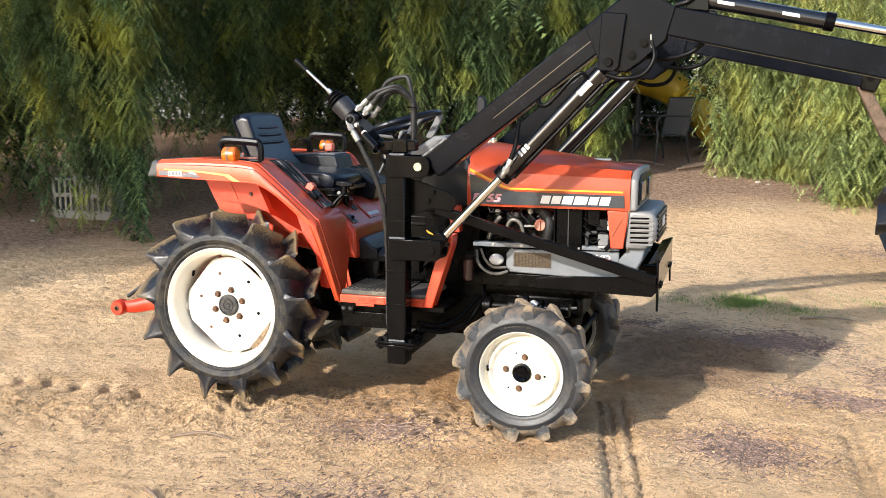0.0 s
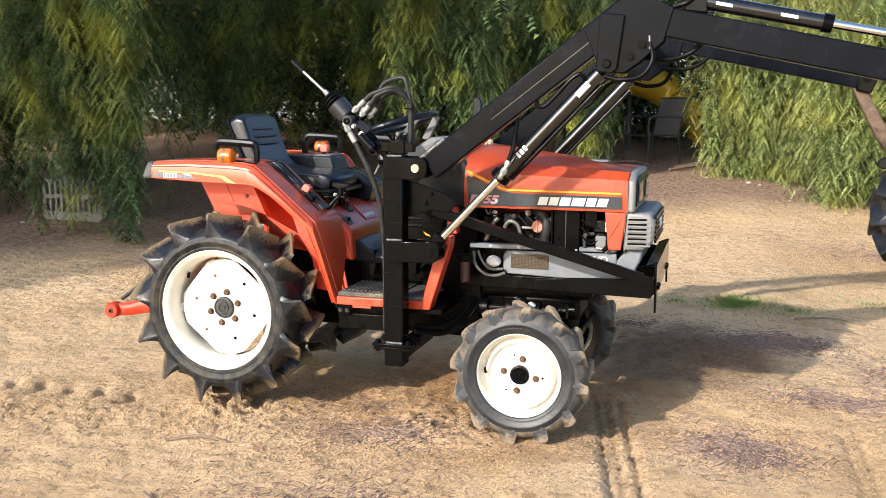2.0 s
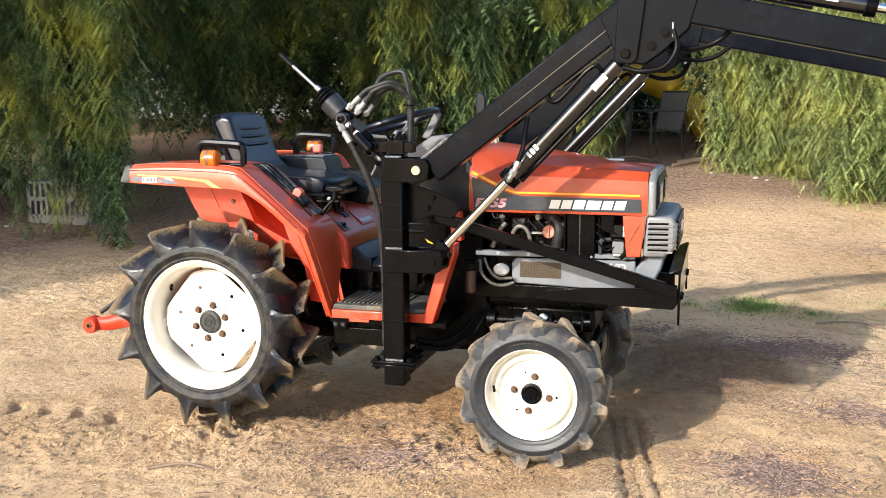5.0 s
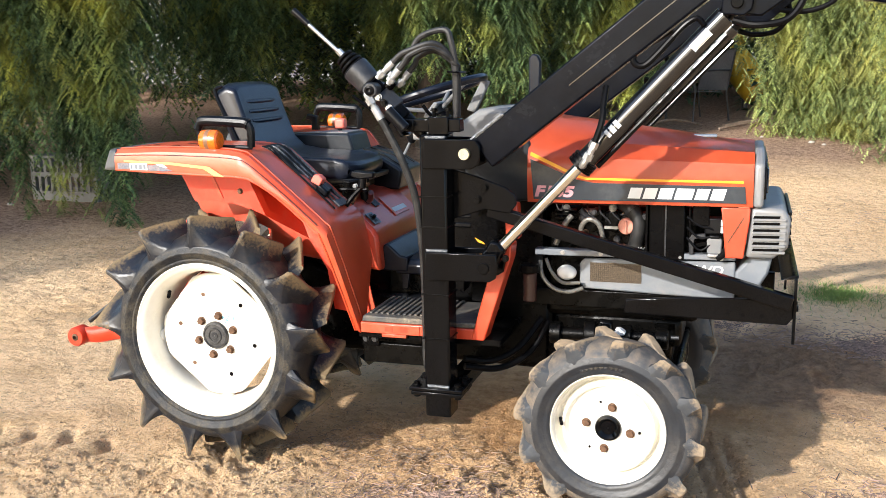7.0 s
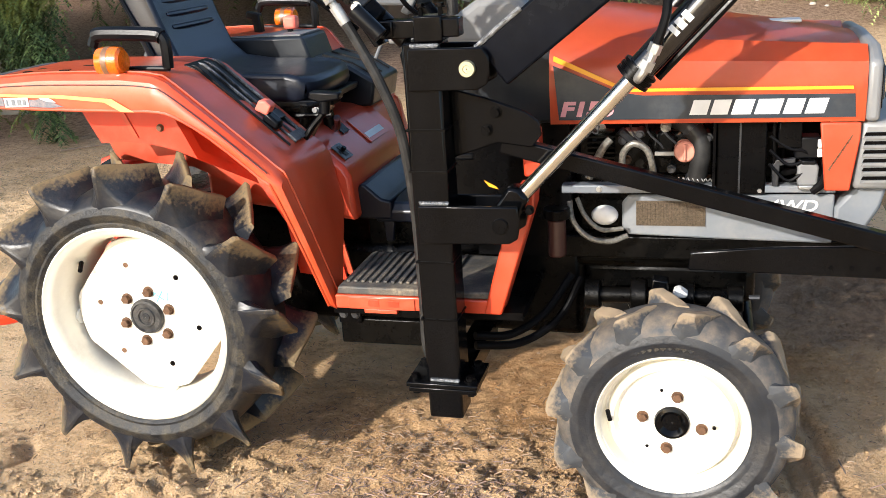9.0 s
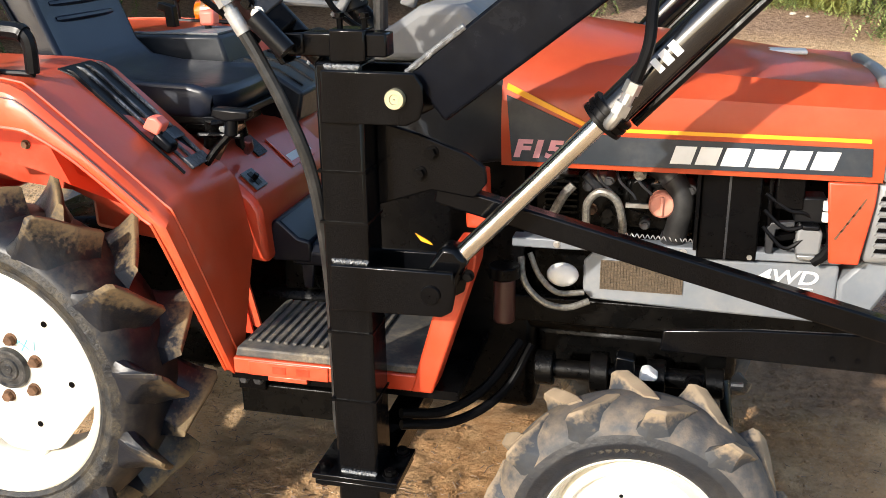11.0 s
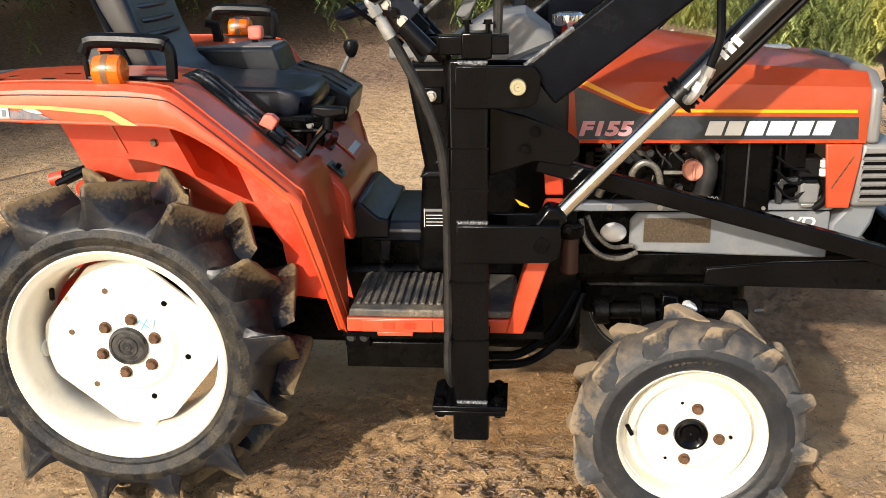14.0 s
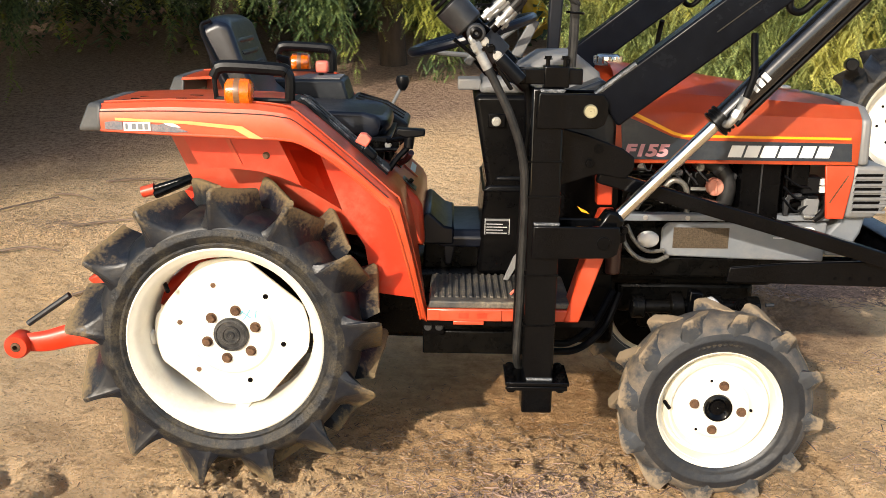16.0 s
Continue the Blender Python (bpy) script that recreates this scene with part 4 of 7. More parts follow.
part("lever_boot", prism(B(), [(0.335, 0.866), (0.372, 0.842), (0.380, 0.860), (0.350, 0.888)], 0.075, 0.108), PLASTIC, tractor, bevel=0.006)
part("lever_knob", prism(B(), [(0.322, 0.893), (0.352, 0.878), (0.366, 0.900), (0.352, 0.913), (0.336, 0.915)], 0.074, 0.106), KNOB, tractor, "coral-red lever knob", bevel=0.004)
# the bent lever with a flat black grip below the seat
part("lever", tube(B(), [(0.400, 0.155, 0.800), (0.425, 0.165, 0.835), (0.455, 0.172, 0.868), (0.458, 0.174, 0.892)], 0.008, 8), SATIN, tractor, "bent steel lever")
part("lever_grip", prism(B(), [(0.420, 0.900), (0.425, 0.918), (0.500, 0.914), (0.500, 0.897), (0.45, 0.890)], 0.160, 0.192), PLASTIC, tractor, "flat black lever grip", bevel=0.005)

part("grip_neck", rod(B(), (0.455, 0.173, 0.862), (0.459, 0.174, 0.897), 0.013, 14), PLASTIC, tractor, bevel=0.003)

# seat
def seat():
    prof = [(-0.150, 1.165), (-0.100, 1.190), (-0.060, 1.180), (-0.020, 1.090), (0.030, 0.998), (0.075, 0.964), (0.16, 0.951), (0.28, 0.947), (0.35, 0.945), (0.392, 0.932), (0.402, 0.898), (0.378, 0.868),
            (0.10, 0.872), (0.02, 0.885), (-0.04, 0.945), (-0.095, 1.05)]
    lean = [0.026 * clamp01((z - 0.96) / 0.2) for _, z in prof]
    prof = [(x + o, z + 0.4 * o) for (x, z), o in zip(prof, lean)]
    bm = B()
    ys = (0.250, 0.262, 0.300, 0.405, 0.510, 0.548, 0.560)
    rows = []
    cx, cz = 0.08, 0.98
    for y in ys:
        e = abs(y - 0.405) / 0.155
        k = 1 - 0.10 * e ** 6
        dip = -0.012 * (1 - e * e)
        rows.append([bm.verts.new((cx + (x - cx) * k, y, cz + (z - cz) * k + (dip if i in (6, 7, 8) else 0))) for i, (x, z) in enumerate(prof)])
    for r, s in zip(rows, rows[1:]):
        for i in range(len(r)):
            j = (i + 1) % len(r)
            bm.faces.new((r[i], r[j], s[j], s[i]))
    bm.faces.new(rows[0])
    bm.faces.new(rows[-1][::-1])
    st = part("seat", bm, SEAT, tractor, "dark blue-black vinyl seat, dusty cushion", bevel=0.014, seg=3, smooth=60)
    for k in range(3):
        t = 0.25 + 0.17 * k
        p = Vector((-0.040 + t * 0.075, 0, 1.178 - t * 0.19))
        part("seat_rib", tube(B(), [(p.x, 0.300, p.z), (p.x + 0.005, 0.35, p.z), (p.x + 0.005, 0.46, p.z), (p.x, 0.51, p.z)], 0.0075, 8, 4), SEAT, st)
    part("seat_piping", tube(B(), [(0.055, 0.253, 0.90), (0.0, 0.247, 0.955), (-0.048, 0.246, 1.052), (-0.100, 0.249, 1.163), (-0.075, 0.255, 1.186)], 0.006, 6), PLASTIC, st)
    part("seat_pan", prism(B(), [(0.02, 0.885), (0.10, 0.862), (0.40, 0.862), (0.405, 0.880), (0.10, 0.880)], 0.26, 0.55), PLASTIC, st, bevel=0.004)
    return st


seat()
part("seat_base", prism(B(), [(0.10, 0.64), (0.500, 0.585), (0.492, 0.700), (0.478, 0.724), (0.395, 0.800), (0.36, 0.812), (0.10, 0.83)], 0.20, 0.65), RED, tractor, "dusty red cover below the seat", bevel=0.012)
part("seat_bracket", box(B(), 0.15, 0.36, 0.30, 0.52, 0.83, 0.865), SATIN, tractor, bevel=0.003)
part("warning_plate", prism(B(), [(0.405, 0.793), (0.470, 0.7345), (0.472, 0.7365), (0.407, 0.795)], 0.43, 0.57), RED, tractor, "faded red warning plate")
part("plate_lines", prism(B(), [(0.448, 0.7560), (0.462, 0.7435), (0.463, 0.7455), (0.449, 0.7580)], 0.44, 0.56), WHITE, tractor)
plate = part("lever_plate", prism(B(), [(0.436, 0.7665), (0.472, 0.7335), (0.474, 0.7355), (0.438, 0.7685)], 0.232, 0.285), WORN_BLACK, tractor, "worn black plate with a lever slot", bevel=0.0012)
part("plate_slot", prism(B(), [(0.442, 0.7625), (0.466, 0.7405), (0.4685, 0.7425), (0.4445, 0.7645)], 0.250, 0.268), ENGINE, plate)
part("plate_stub", rod(B(), (0.452, 0.259, 0.748), (0.462, 0.259, 0.762), 0.006, 8), SATIN, plate)
part("cover_hole", prism(B(), [(0.385, 0.811), (0.425, 0.775), (0.427, 0.777), (0.387, 0.813)], 0.350, 0.395), ENGINE, tractor, "dark hole for the lever")
part("cover_bolt", hexbolt(B(), (0.30, 0.20, 0.70), 0.008, 0.006), RUST, tractor)
part("spring_post", rod(B(), (0.36, 0.27, 0.80), (0.37, 0.27, 0.868), 0.020, 14), ENGINE, tractor, "grimy seat spring post")
part("spring_post", rod(B(), (0.40, 0.34, 0.79), (0.385, 0.34, 0.865), 0.016, 12), ENGINE, tractor)
part("slide_rail", box(B(), 0.16, 0.425, 0.262, 0.285, 0.848, 0.864), SATIN, tractor, "black seat slide rail", bevel=0.003)
part("rail_bolt", hexbolt(B(), (0.395, 0.262, 0.856), 0.007, 0.010), ZINC, tractor)
part("lever_handle", tube(B(), [(0.425, 0.30, 0.800), (0.445, 0.27, 0.815), (0.460, 0.235, 0.840)], 0.009, 8), GRIME_RED, tractor, "brown worn lever end")
part("linkage", tube(B(), [(0.40, 0.20, 0.80), (0.43, 0.21, 0.85), (0.45, 0.24, 0.87)], 0.007, 8), RUST, tractor)
part("linkage", rod(B(), (0.36, 0.215, 0.850), (0.455, 0.215, 0.852), 0.006, 8), SATIN, tractor)
part("adjuster", rod(B(), (0.395, 0.21, 0.875), (0.455, 0.235, 0.880), 0.007, 8), SATIN, tractor)

# black console on the far side of the seat
con = part("console", prism(B(), [(-0.03, 1.002), (0.235, 1.002), (0.262, 0.915), (-0.03, 0.905)], 0.585, 0.76), CONSOLE, tractor, "dusty black plastic console with levers", bevel=0.008)
part("console_front", prism(B(), [(0.255, 0.945), (0.36, 0.915), (0.435, 0.870), (0.420, 0.800), (0.34, 0.800), (0.255, 0.88)], 0.595, 0.815), CONSOLE, tractor, bevel=0.008)
for k in range(3):
    part("slot_frame", prism(B(), [(0.27, 0.946), (0.36, 0.920), (0.42, 0.884), (0.418, 0.880), (0.36, 0.914), (0.27, 0.940)], 0.635 + 0.07 * k, 0.640 + 0.07 * k), PLASTIC, con)
part("lever_stem", rod(B(), (0.155, 0.69, 0.985), (0.155, 0.69, 1.02), 0.009, 8), PLASTIC, con)
part("lever_knob", box(B(), 0.140, 0.180, 0.672, 0.708, 1.015, 1.052), KNOB, con, "coral-red knob", bevel=0.008)
part("lever_stem", prism(B(), [(0.035, 0.985), (0.06, 0.985), (0.055, 1.06), (0.015, 1.07), (0.01, 1.05), (0.03, 1.045)], 0.70, 0.725), PLASTIC, con, bevel=0.004)
part("panel_plate", box(B(), 0.0, 0.225, 0.60, 0.745, 1.003, 1.007), GREY_PLASTIC, con)
part("gear_lever", rod(B(), (0.352, 0.785, 0.865), (0.402, 0.785, 0.960), 0.0055, 8), GREY_PLASTIC, tractor, "thin steel gear lever")
part("gear_knob", cap_ends(lathe(B(), (0.408, 0.785, 0.952), [(0.008, 0.0), (0.017, 0.012), (0.023, 0.032), (0.019, 0.046), (0.006, 0.050)], 18, "z")), PLASTIC, tractor, "round black gear knob")

# step with its ribbed mat
part("step_sill", prism(B(), [(0.512, 0.443), (0.900, 0.443), (0.892, 0.476), (0.512, 0.476)], -0.014, 0.010), RED, tractor, "red step sill", bevel=0.003)
part("step_box", box(B(), 0.545, 0.705, -0.0175, -0.0145, 0.4445, 0.4735), RED, tractor, bevel=0.002)
part("step_lip", box(B(), 0.580, 0.660, -0.012, 0.02, 0.432, 0.443), RED, tractor, bevel=0.002)
for k in range(2):
    part("step_slot", box(B(), 0.594 + 0.048 * k, 0.620 + 0.048 * k, -0.0185, -0.017, 0.452, 0.467), LINK_RED, tractor)
mat_ob = part("floor_mat", prism(B(), [(0.515, 0.4765), (0.890, 0.4765), (0.884, 0.493), (0.520, 0.496)], -0.010, 0.235), MATRUB, tractor, "worn ribbed rubber floor mat, dusty", bevel=0.004)
for k in range(14):
    x = 0.530 + 0.0182 * k
    part("mat_rib", box(B(), x, x + 0.0095, 0.020, 0.225, 0.4945, 0.5005), MATRUB, mat_ob, bevel=0.002)
part("red_tag", tube(B(), [(0.730, 0.035, 0.503), (0.742, 0.03, 0.515), (0.752, 0.015, 0.51), (0.758, 0.0, 0.506)], 0.004, 6), KNOB, tractor, "small red rag on the mat")
part("tunnel", slab(B(), [(0.242, 0.572), (0.240, 0.600), (0.256, 0.620), (0.30, 0.625), (0.51, 0.625), (0.554, 0.620), (0.57, 0.600), (0.568, 0.572)], 0.535, 0.80), VINYL, tractor, "glossy blue-black transmission tunnel cover", bevel=0.005)
part("tunnel_step", prism(B(), [(0.490, 0.580), (0.486, 0.640), (0.496, 0.668), (0.510, 0.672), (0.552, 0.634), (0.580, 0.628), (0.580, 0.580)], 0.238, 0.572), VINYL, tractor, bevel=0.006)
# black box fills in the shaded void under the tunnel cover
part("tunnel_side", box(B(), 0.495, 0.80, 0.285, 0.525, 0.490, 0.578), ENGINE, tractor, "black box standing for the shaded gap below the cover", bevel=0.006)
part("tunnel_tab", prism(B(), [(0.556, 0.520), (0.575, 0.520), (0.582, 0.575), (0.552, 0.575)], 0.246, 0.256), VINYL, tractor, bevel=0.003)
part("floor_far", box(B(), 0.512, 0.895, 0.56, 0.82, 0.445, 0.494), PLASTIC, tractor)
part("floor_pan", box(B(), 0.50, 0.95, 0.0, 0.81, 0.425, 0.443), SATIN, tractor)
part("pedal", box(B(), 0.775, 0.80, 0.14, 0.20, 0.55, 0.61), SATIN, tractor, bevel=0.003)
part("pedal_arm", rod(B(), (0.79, 0.17, 0.56), (0.90, 0.17, 0.66), 0.008), SATIN, tractor)
part("brake_lever", prism(B(), [(0.715, 0.510), (0.730, 0.510), (0.765, 0.575), (0.755, 0.590), (0.742, 0.575)], 0.135, 0.145), GREY_PLASTIC, tractor, bevel=0.002)

# red front pillars and tower with the dash
for far in (None, MID):
    pil = [(0.864, 0.443), (0.905, 0.443), (0.985, 0.690), (0.990, 0.735), (0.950, 0.735), (0.935, 0.690)]
    part("front_pillar", prism(B(), pil, -0.016, 0.055), RED, tractor, "red sloping pillar beside the step", bevel=0.004, mirror=far)
    part("cowl_pillar", prism(B(), [(0.950, 0.735), (0.990, 0.735), (0.985, 0.84), (0.945, 0.84)], 0.075, 0.12), RED, tractor, bevel=0.004, mirror=far)
part("tower", prism(B(), [(0.645, 0.495), (0.800, 0.495), (0.960, 0.80), (0.960, 1.0), (0.635, 1.0), (0.630, 0.985), (0.668, 0.76), (0.662, 0.735)], 0.235, 0.585), SATIN, tractor, "black steering tower cover", bevel=0.014, seg=3)
part("tower_lip", prism(B(), [(0.655, 0.735), (0.800, 0.735), (0.800, 0.752), (0.675, 0.752)], 0.228, 0.592), PLASTIC, tractor, bevel=0.005)
part("tower_lip", prism(B(), [(0.690, 0.765), (0.800, 0.765), (0.800, 0.778), (0.695, 0.778)], 0.230, 0.590), PLASTIC, tractor, bevel=0.005)
label_ob = part("caution_label", box(B(), 0.665, 0.735, 0.2315, 0.2335, 0.612, 0.660), PLASTIC, tractor, "small black label with white bars")
part("label_head", box(B(), 0.667, 0.733, 0.2300, 0.2313, 0.652, 0.658), GREY_PLASTIC, label_ob)
for k in range(4):
    part("label_line", box(B(), 0.670, 0.728 - 0.012 * (k % 2), 0.2300, 0.2313, 0.6165 + 0.0085 * k, 0.6182 + 0.0085 * k), WHITE, label_ob)
for k in range(2):
    part("label_edge", box(B(), 0.6655 + 0.0675 * k, 0.667 + 0.0675 * k, 0.2300, 0.2313, 0.613, 0.659), WHITE, label_ob)
part("tower_bracket", box(B(), 0.668, 0.715, 0.222, 0.236, 0.912, 0.950), SATIN, tractor, bevel=0.003)
part("tower_bolt", hexbolt(B(), (0.690, 0.222, 0.930), 0.0095, 0.016), ZINC, tractor, "zinc-plated bolt head")
dash = prism(B(), [(0.640, 1.0), (0.655, 1.035), (0.72, 1.040), (0.82, 1.105), (0.905, 1.108), (0.968, 1.060), (0.985, 1.0)], 0.255, 0.56)
part("dash_cowl", dash, GREY_PLASTIC, tractor, "weathered grey dash cowl", bevel=0.03, seg=3)
part("dash_side", prism(B(), [(0.80, 0.80), (0.985, 0.835), (1.02, 0.835), (1.005, 1.01), (0.965, 1.05), (0.80, 0.985)], 0.165, 0.645), CONSOLE, tractor, "dark plastic dash side", bevel=0.008)
part("instrument_panel", prism(B(), [(0.60, 1.075), (0.64, 1.125), (0.655, 1.12), (0.62, 1.065)], 0.36, 0.45), GREY_PLASTIC, tractor, bevel=0.005)
part("dash_key_box", box(B(), 0.585, 0.65, 0.30, 0.40, 1.005, 1.035), GREY_PLASTIC, tractor, bevel=0.005)


def steering_wheel():
    m = Matrix.Translation((0.624, MID, 1.150)) @ Matrix.Rotation(radians(-16.5), 4, "Y")
    bm = B()
    n, k, R, r = 56, 10, 0.176, 0.0135
    rings = [[bm.verts.new(m @ Vector(((R + r * math.cos(b)) * math.cos(a), (R + r * math.cos(b)) * math.sin(a), r * math.sin(b)))) for b in (2 * math.pi * j / k for j in range(k))] for a in (2 * math.pi * i / n for i in range(n))]
    for i in range(n):
        for j in range(k):
            bm.faces.new((rings[i][j], rings[(i + 1) % n][j], rings[(i + 1) % n][(j + 1) % k], rings[i][(j + 1) % k]))
    sw = part("steering_wheel", bm, VINYL, tractor, "black steering wheel")
    for a in (90, 210, 330):
        p = m @ Vector((0.172 * math.cos(radians(a)), 0.172 * math.sin(radians(a)), 0))
        q = m @ Vector((0.02 * math.cos(radians(a)), 0.02 * math.sin(radians(a)), -0.055))
        part("spoke", rod(B(), p, q, 0.007, 8), GREY_PLASTIC, sw)
    part("wheel_hub", rod(B(), m @ Vector((0, 0, -0.07)), m @ Vector((0, 0, -0.04)), 0.03, 18), PLASTIC, sw, bevel=0.004)
    part("column", rod(B(), m @ Vector((0, 0, -0.06)), (0.74, MID, 0.98), 0.022, 14), SATIN, sw)
    part("throttle", tube(B(), [(0.70, 0.30, 1.05), (0.66, 0.26, 1.09), (0.64, 0.25, 1.12)], 0.006, 8), SATIN, tractor)


steering_wheel()
part("spoke_plate", prism(B(), [(0.735, 1.095), (0.765, 1.085), (0.815, 1.185), (0.790, 1.195)], 0.41, 0.43), GREY_PLASTIC, tractor, "pale grey spoke cover", bevel=0.004)

# hood
def hood():
    """Loft of the hood from the dash to the nose: straight sides, a shoulder, a flat crown falling to the nose."""
    xs = [1.000, 1.06, 1.12, 1.25, 1.38, 1.50, 1.58, 1.625, 1.640]
    bm = B()
    rows = []
    for x in xs:
        s = (x - 1.0) / 0.64
        crown = 1.084 - 0.088 * s - 0.012 * s ** 6
        shoulder = 0.975 - 0.020 * s
        half = [(0.142 + 0.004 * (1 - s), 0.836), (0.142, 0.90), (0.144, shoulder - 0.035), (0.150, shoulder), (0.185, shoulder + 0.030 + 0.02 * (1 - s)), (0.25, crown - 0.018), (0.32, crown - 0.003), (0.405, crown)]
        full = half + [(2 * MID - y, z) for y, z in half[-2::-1]]
        rows.append([bm.verts.new((x, y, z)) for y, z in full])
    for r, q in zip(rows, rows[1:]):
        for i in range(len(r) - 1):
            bm.faces.new((r[i], r[i + 1], q[i + 1], q[i]))
    geo = bmesh.ops.solidify(bm, geom=bm.faces[:], thickness=0.006)
    h = part("hood", bm, HOOD_RED, tractor, "faded red hood with dark decal and yellow stripe", smooth=28)
    y = 0.1395
    part("side_decal", prism(B(), [(1.020, 0.846), (1.622, 0.846), (1.618, 0.893), (1.200, 0.897), (1.150, 0.905), (1.010, 0.965)], y, y + 0.002), DECAL, h, "dark blue decal along the hood")
    part("yellow_stripe", prism(B(), [(1.012, 0.986), (1.150, 0.920), (1.178, 0.912), (1.614, 0.909), (1.614, 0.9025), (1.176, 0.9055), (1.146, 0.913), (1.010, 0.975)], y - 0.0006, y + 0.001), YELLOW, h, "yellow stripe along the hood")
    # maker's name as plain slanted blocks
    x = 1.296
    for w in (0.041, 0.041, 0.045, 0.055, 0.041, 0.043):
        o = 0.009
        part("name_block", prism(B(), [(x, 0.8545), (x + w - 0.006, 0.8545), (x + w - 0.006 + o, 0.8855), (x + o, 0.8855)], y - 0.002, y), WHITE, h)
        x += w + 0.001
    letters("model_number", "F155", 0.043, (1.022, y - 0.0015, 0.8555), PINK, h, slant=0.2, label="pink model number", wide=1.36, bold=0.045)
    return h


hood_ob = hood()
cap = cap_ends(lathe(B(), (1.010, 0.405, 1.070), [(0.036, 0.0), (0.038, 0.012), (0.036, 0.024), (0.028, 0.030), (0.004, 0.030)], 24, "z"))
part("fuel_cap", cap, CHROME, tractor, "chrome fuel cap")
for k in range(12):
    a = radians(30 * k)
    part("cap_rib", rod(B(), (1.010 + 0.037 * math.cos(a), 0.405 + 0.037 * math.sin(a), 1.076), (1.010 + 0.037 * math.cos(a), 0.405 + 0.037 * math.sin(a), 1.095), 0.004, 6), CHROME, tractor)
part("hood_badge", box(B(), 1.44, 1.53, 0.385, 0.425, 1.010, 1.018), WHITE, tractor, bevel=0.003)
part("upright_guard", prism(B(), [(0.868, 1.0), (0.905, 1.0), (0.915, 1.245), (0.905, 1.268), (0.885, 1.275), (0.872, 1.262)], 0.735, 0.765), VINYL, tractor, "dark grey upright guard", bevel=0.006)

# nose: silver cowl round the lamps, louvred lower grille, red corner panel
nose = slab(B(), [(0.138, 0.835), (0.146, 0.955), (0.20, 0.985), (0.405, 0.992), (0.61, 0.985), (0.664, 0.955), (0.672, 0.835)], 1.640, 1.668)
nose_ob = part("nose_cowl", nose, SILVER, tractor, "silver-grey nose cowl with dark lamps", bevel=0.010, seg=3)
part("lamp_housing", slab(B(), [(0.165, 0.855), (0.172, 0.945), (0.225, 0.968), (0.585, 0.968), (0.638, 0.945), (0.645, 0.855)], 1.664, 1.674), PLASTIC, nose_ob, bevel=0.004)
for ya in (0.185, 0.475):
    part("headlamp", slab(B(), [(ya, 0.870), (ya + 0.003, 0.940), (ya + 0.145, 0.945), (ya + 0.145, 0.870)], 1.672, 1.680), GLASS_DARK, nose_ob, "dark headlamp lens", bevel=0.005)
lower = prism(B(), [(1.636, 0.835), (1.625, 0.690), (1.700, 0.690), (1.738, 0.720), (1.742, 0.800), (1.725, 0.832)], 0.150, 0.66)
low_ob = part("lower_grille", lower, SILVER, tractor, "silver-grey louvred lower grille", bevel=0.012, seg=3)
for k in range(6):
    z = 0.712 + 0.0185 * k
    part("louvre_gap", prism(B(), [(1.642, z), (1.712, z + 0.001), (1.714, z + 0.008), (1.645, z + 0.007)], 0.1475, 0.152), SATIN, low_ob, "dark louvre slot")
    part("louvre", prism(B(), [(1.640, z - 0.006), (1.728, z - 0.005), (1.730, z + 0.001), (1.644, z)], 0.1425, 0.152), SILVER, low_ob)
for k in range(6):
    part("front_louvre", box(B(), 1.738, 1.746, 0.20, 0.61, 0.715 + 0.0185 * k, 0.724 + 0.0185 * k), PLASTIC, low_ob)
part("front_badge", box(B(), 1.744, 1.750, 0.37, 0.44, 0.755, 0.795), WHITE, low_ob, bevel=0.002)
part("corner_panel", prism(B(), [(1.556, 0.834), (1.634, 0.834), (1.634, 0.80), (1.620, 0.690), (1.572, 0.690)], 0.140, 0.150), RED, tractor, "red panel with scraped paint", bevel=0.003)
scr = B()
for k in range(5):
    prism(scr, [(1.575 + 0.008 * k, 0.735 + 0.014 * k), (1.579 + 0.008 * k, 0.733 + 0.014 * k), (1.588 + 0.008 * k, 0.753 + 0.014 * k), (1.585 + 0.008 * k, 0.752 + 0.014 * k)], 0.1388, 0.1402)
part("scrape", scr, RUST, tractor, "scratches down to bare rust")
part("nose_skirt", prism(B(), [(1.640, 0.690), (1.700, 0.690), (1.690, 0.640), (1.655, 0.575), (1.600, 0.575), (1.600, 0.640)], 0.185, 0.62), PANEL, tractor, bevel=0.008)

part("firewall", prism(B(), [(0.80, 0.50), (1.03, 0.50), (1.03, 0.836), (0.80, 0.836)], 0.225, 0.585), SATIN, tractor, "black bulkhead")
# grey side panel under the engine bay
sp = part("side_panel", prism(B(), [(1.150, 0.645), (1.165, 0.662), (1.600, 0.668), (1.600, 0.556), (1.40, 0.560), (1.165, 0.568), (1.150, 0.585)], 0.192, 0.204), PANEL, tractor, "grey steel side panel", bevel=0.005)
part("panel_rail", prism(B(), [(1.015, 0.668), (1.60, 0.674), (1.60, 0.690), (1.015, 0.688)], 0.180, 0.215), PANEL, tractor, "grey steel rail", bevel=0.003)
for k in range(5):
    part("rail_bolt", hexbolt(B(), (1.10 + 0.115 * k, 0.180, 0.679), 0.005, 0.005), ZINC, tractor)
part("panel_tab", box(B(), 1.535, 1.575, 0.182, 0.20, 0.690, 0.705), PANEL, tractor)
part("screen", box(B(), 1.182, 1.334, 0.189, 0.1915, 0.592, 0.650), MESH_BR, sp, "bronze mesh screen")
bm = B()
for k in range(26):
    x = 1.184 + 0.0058 * k
    rod(bm, (x, 0.188, 0.593), (x, 0.188, 0.649), 0.0008, 4)
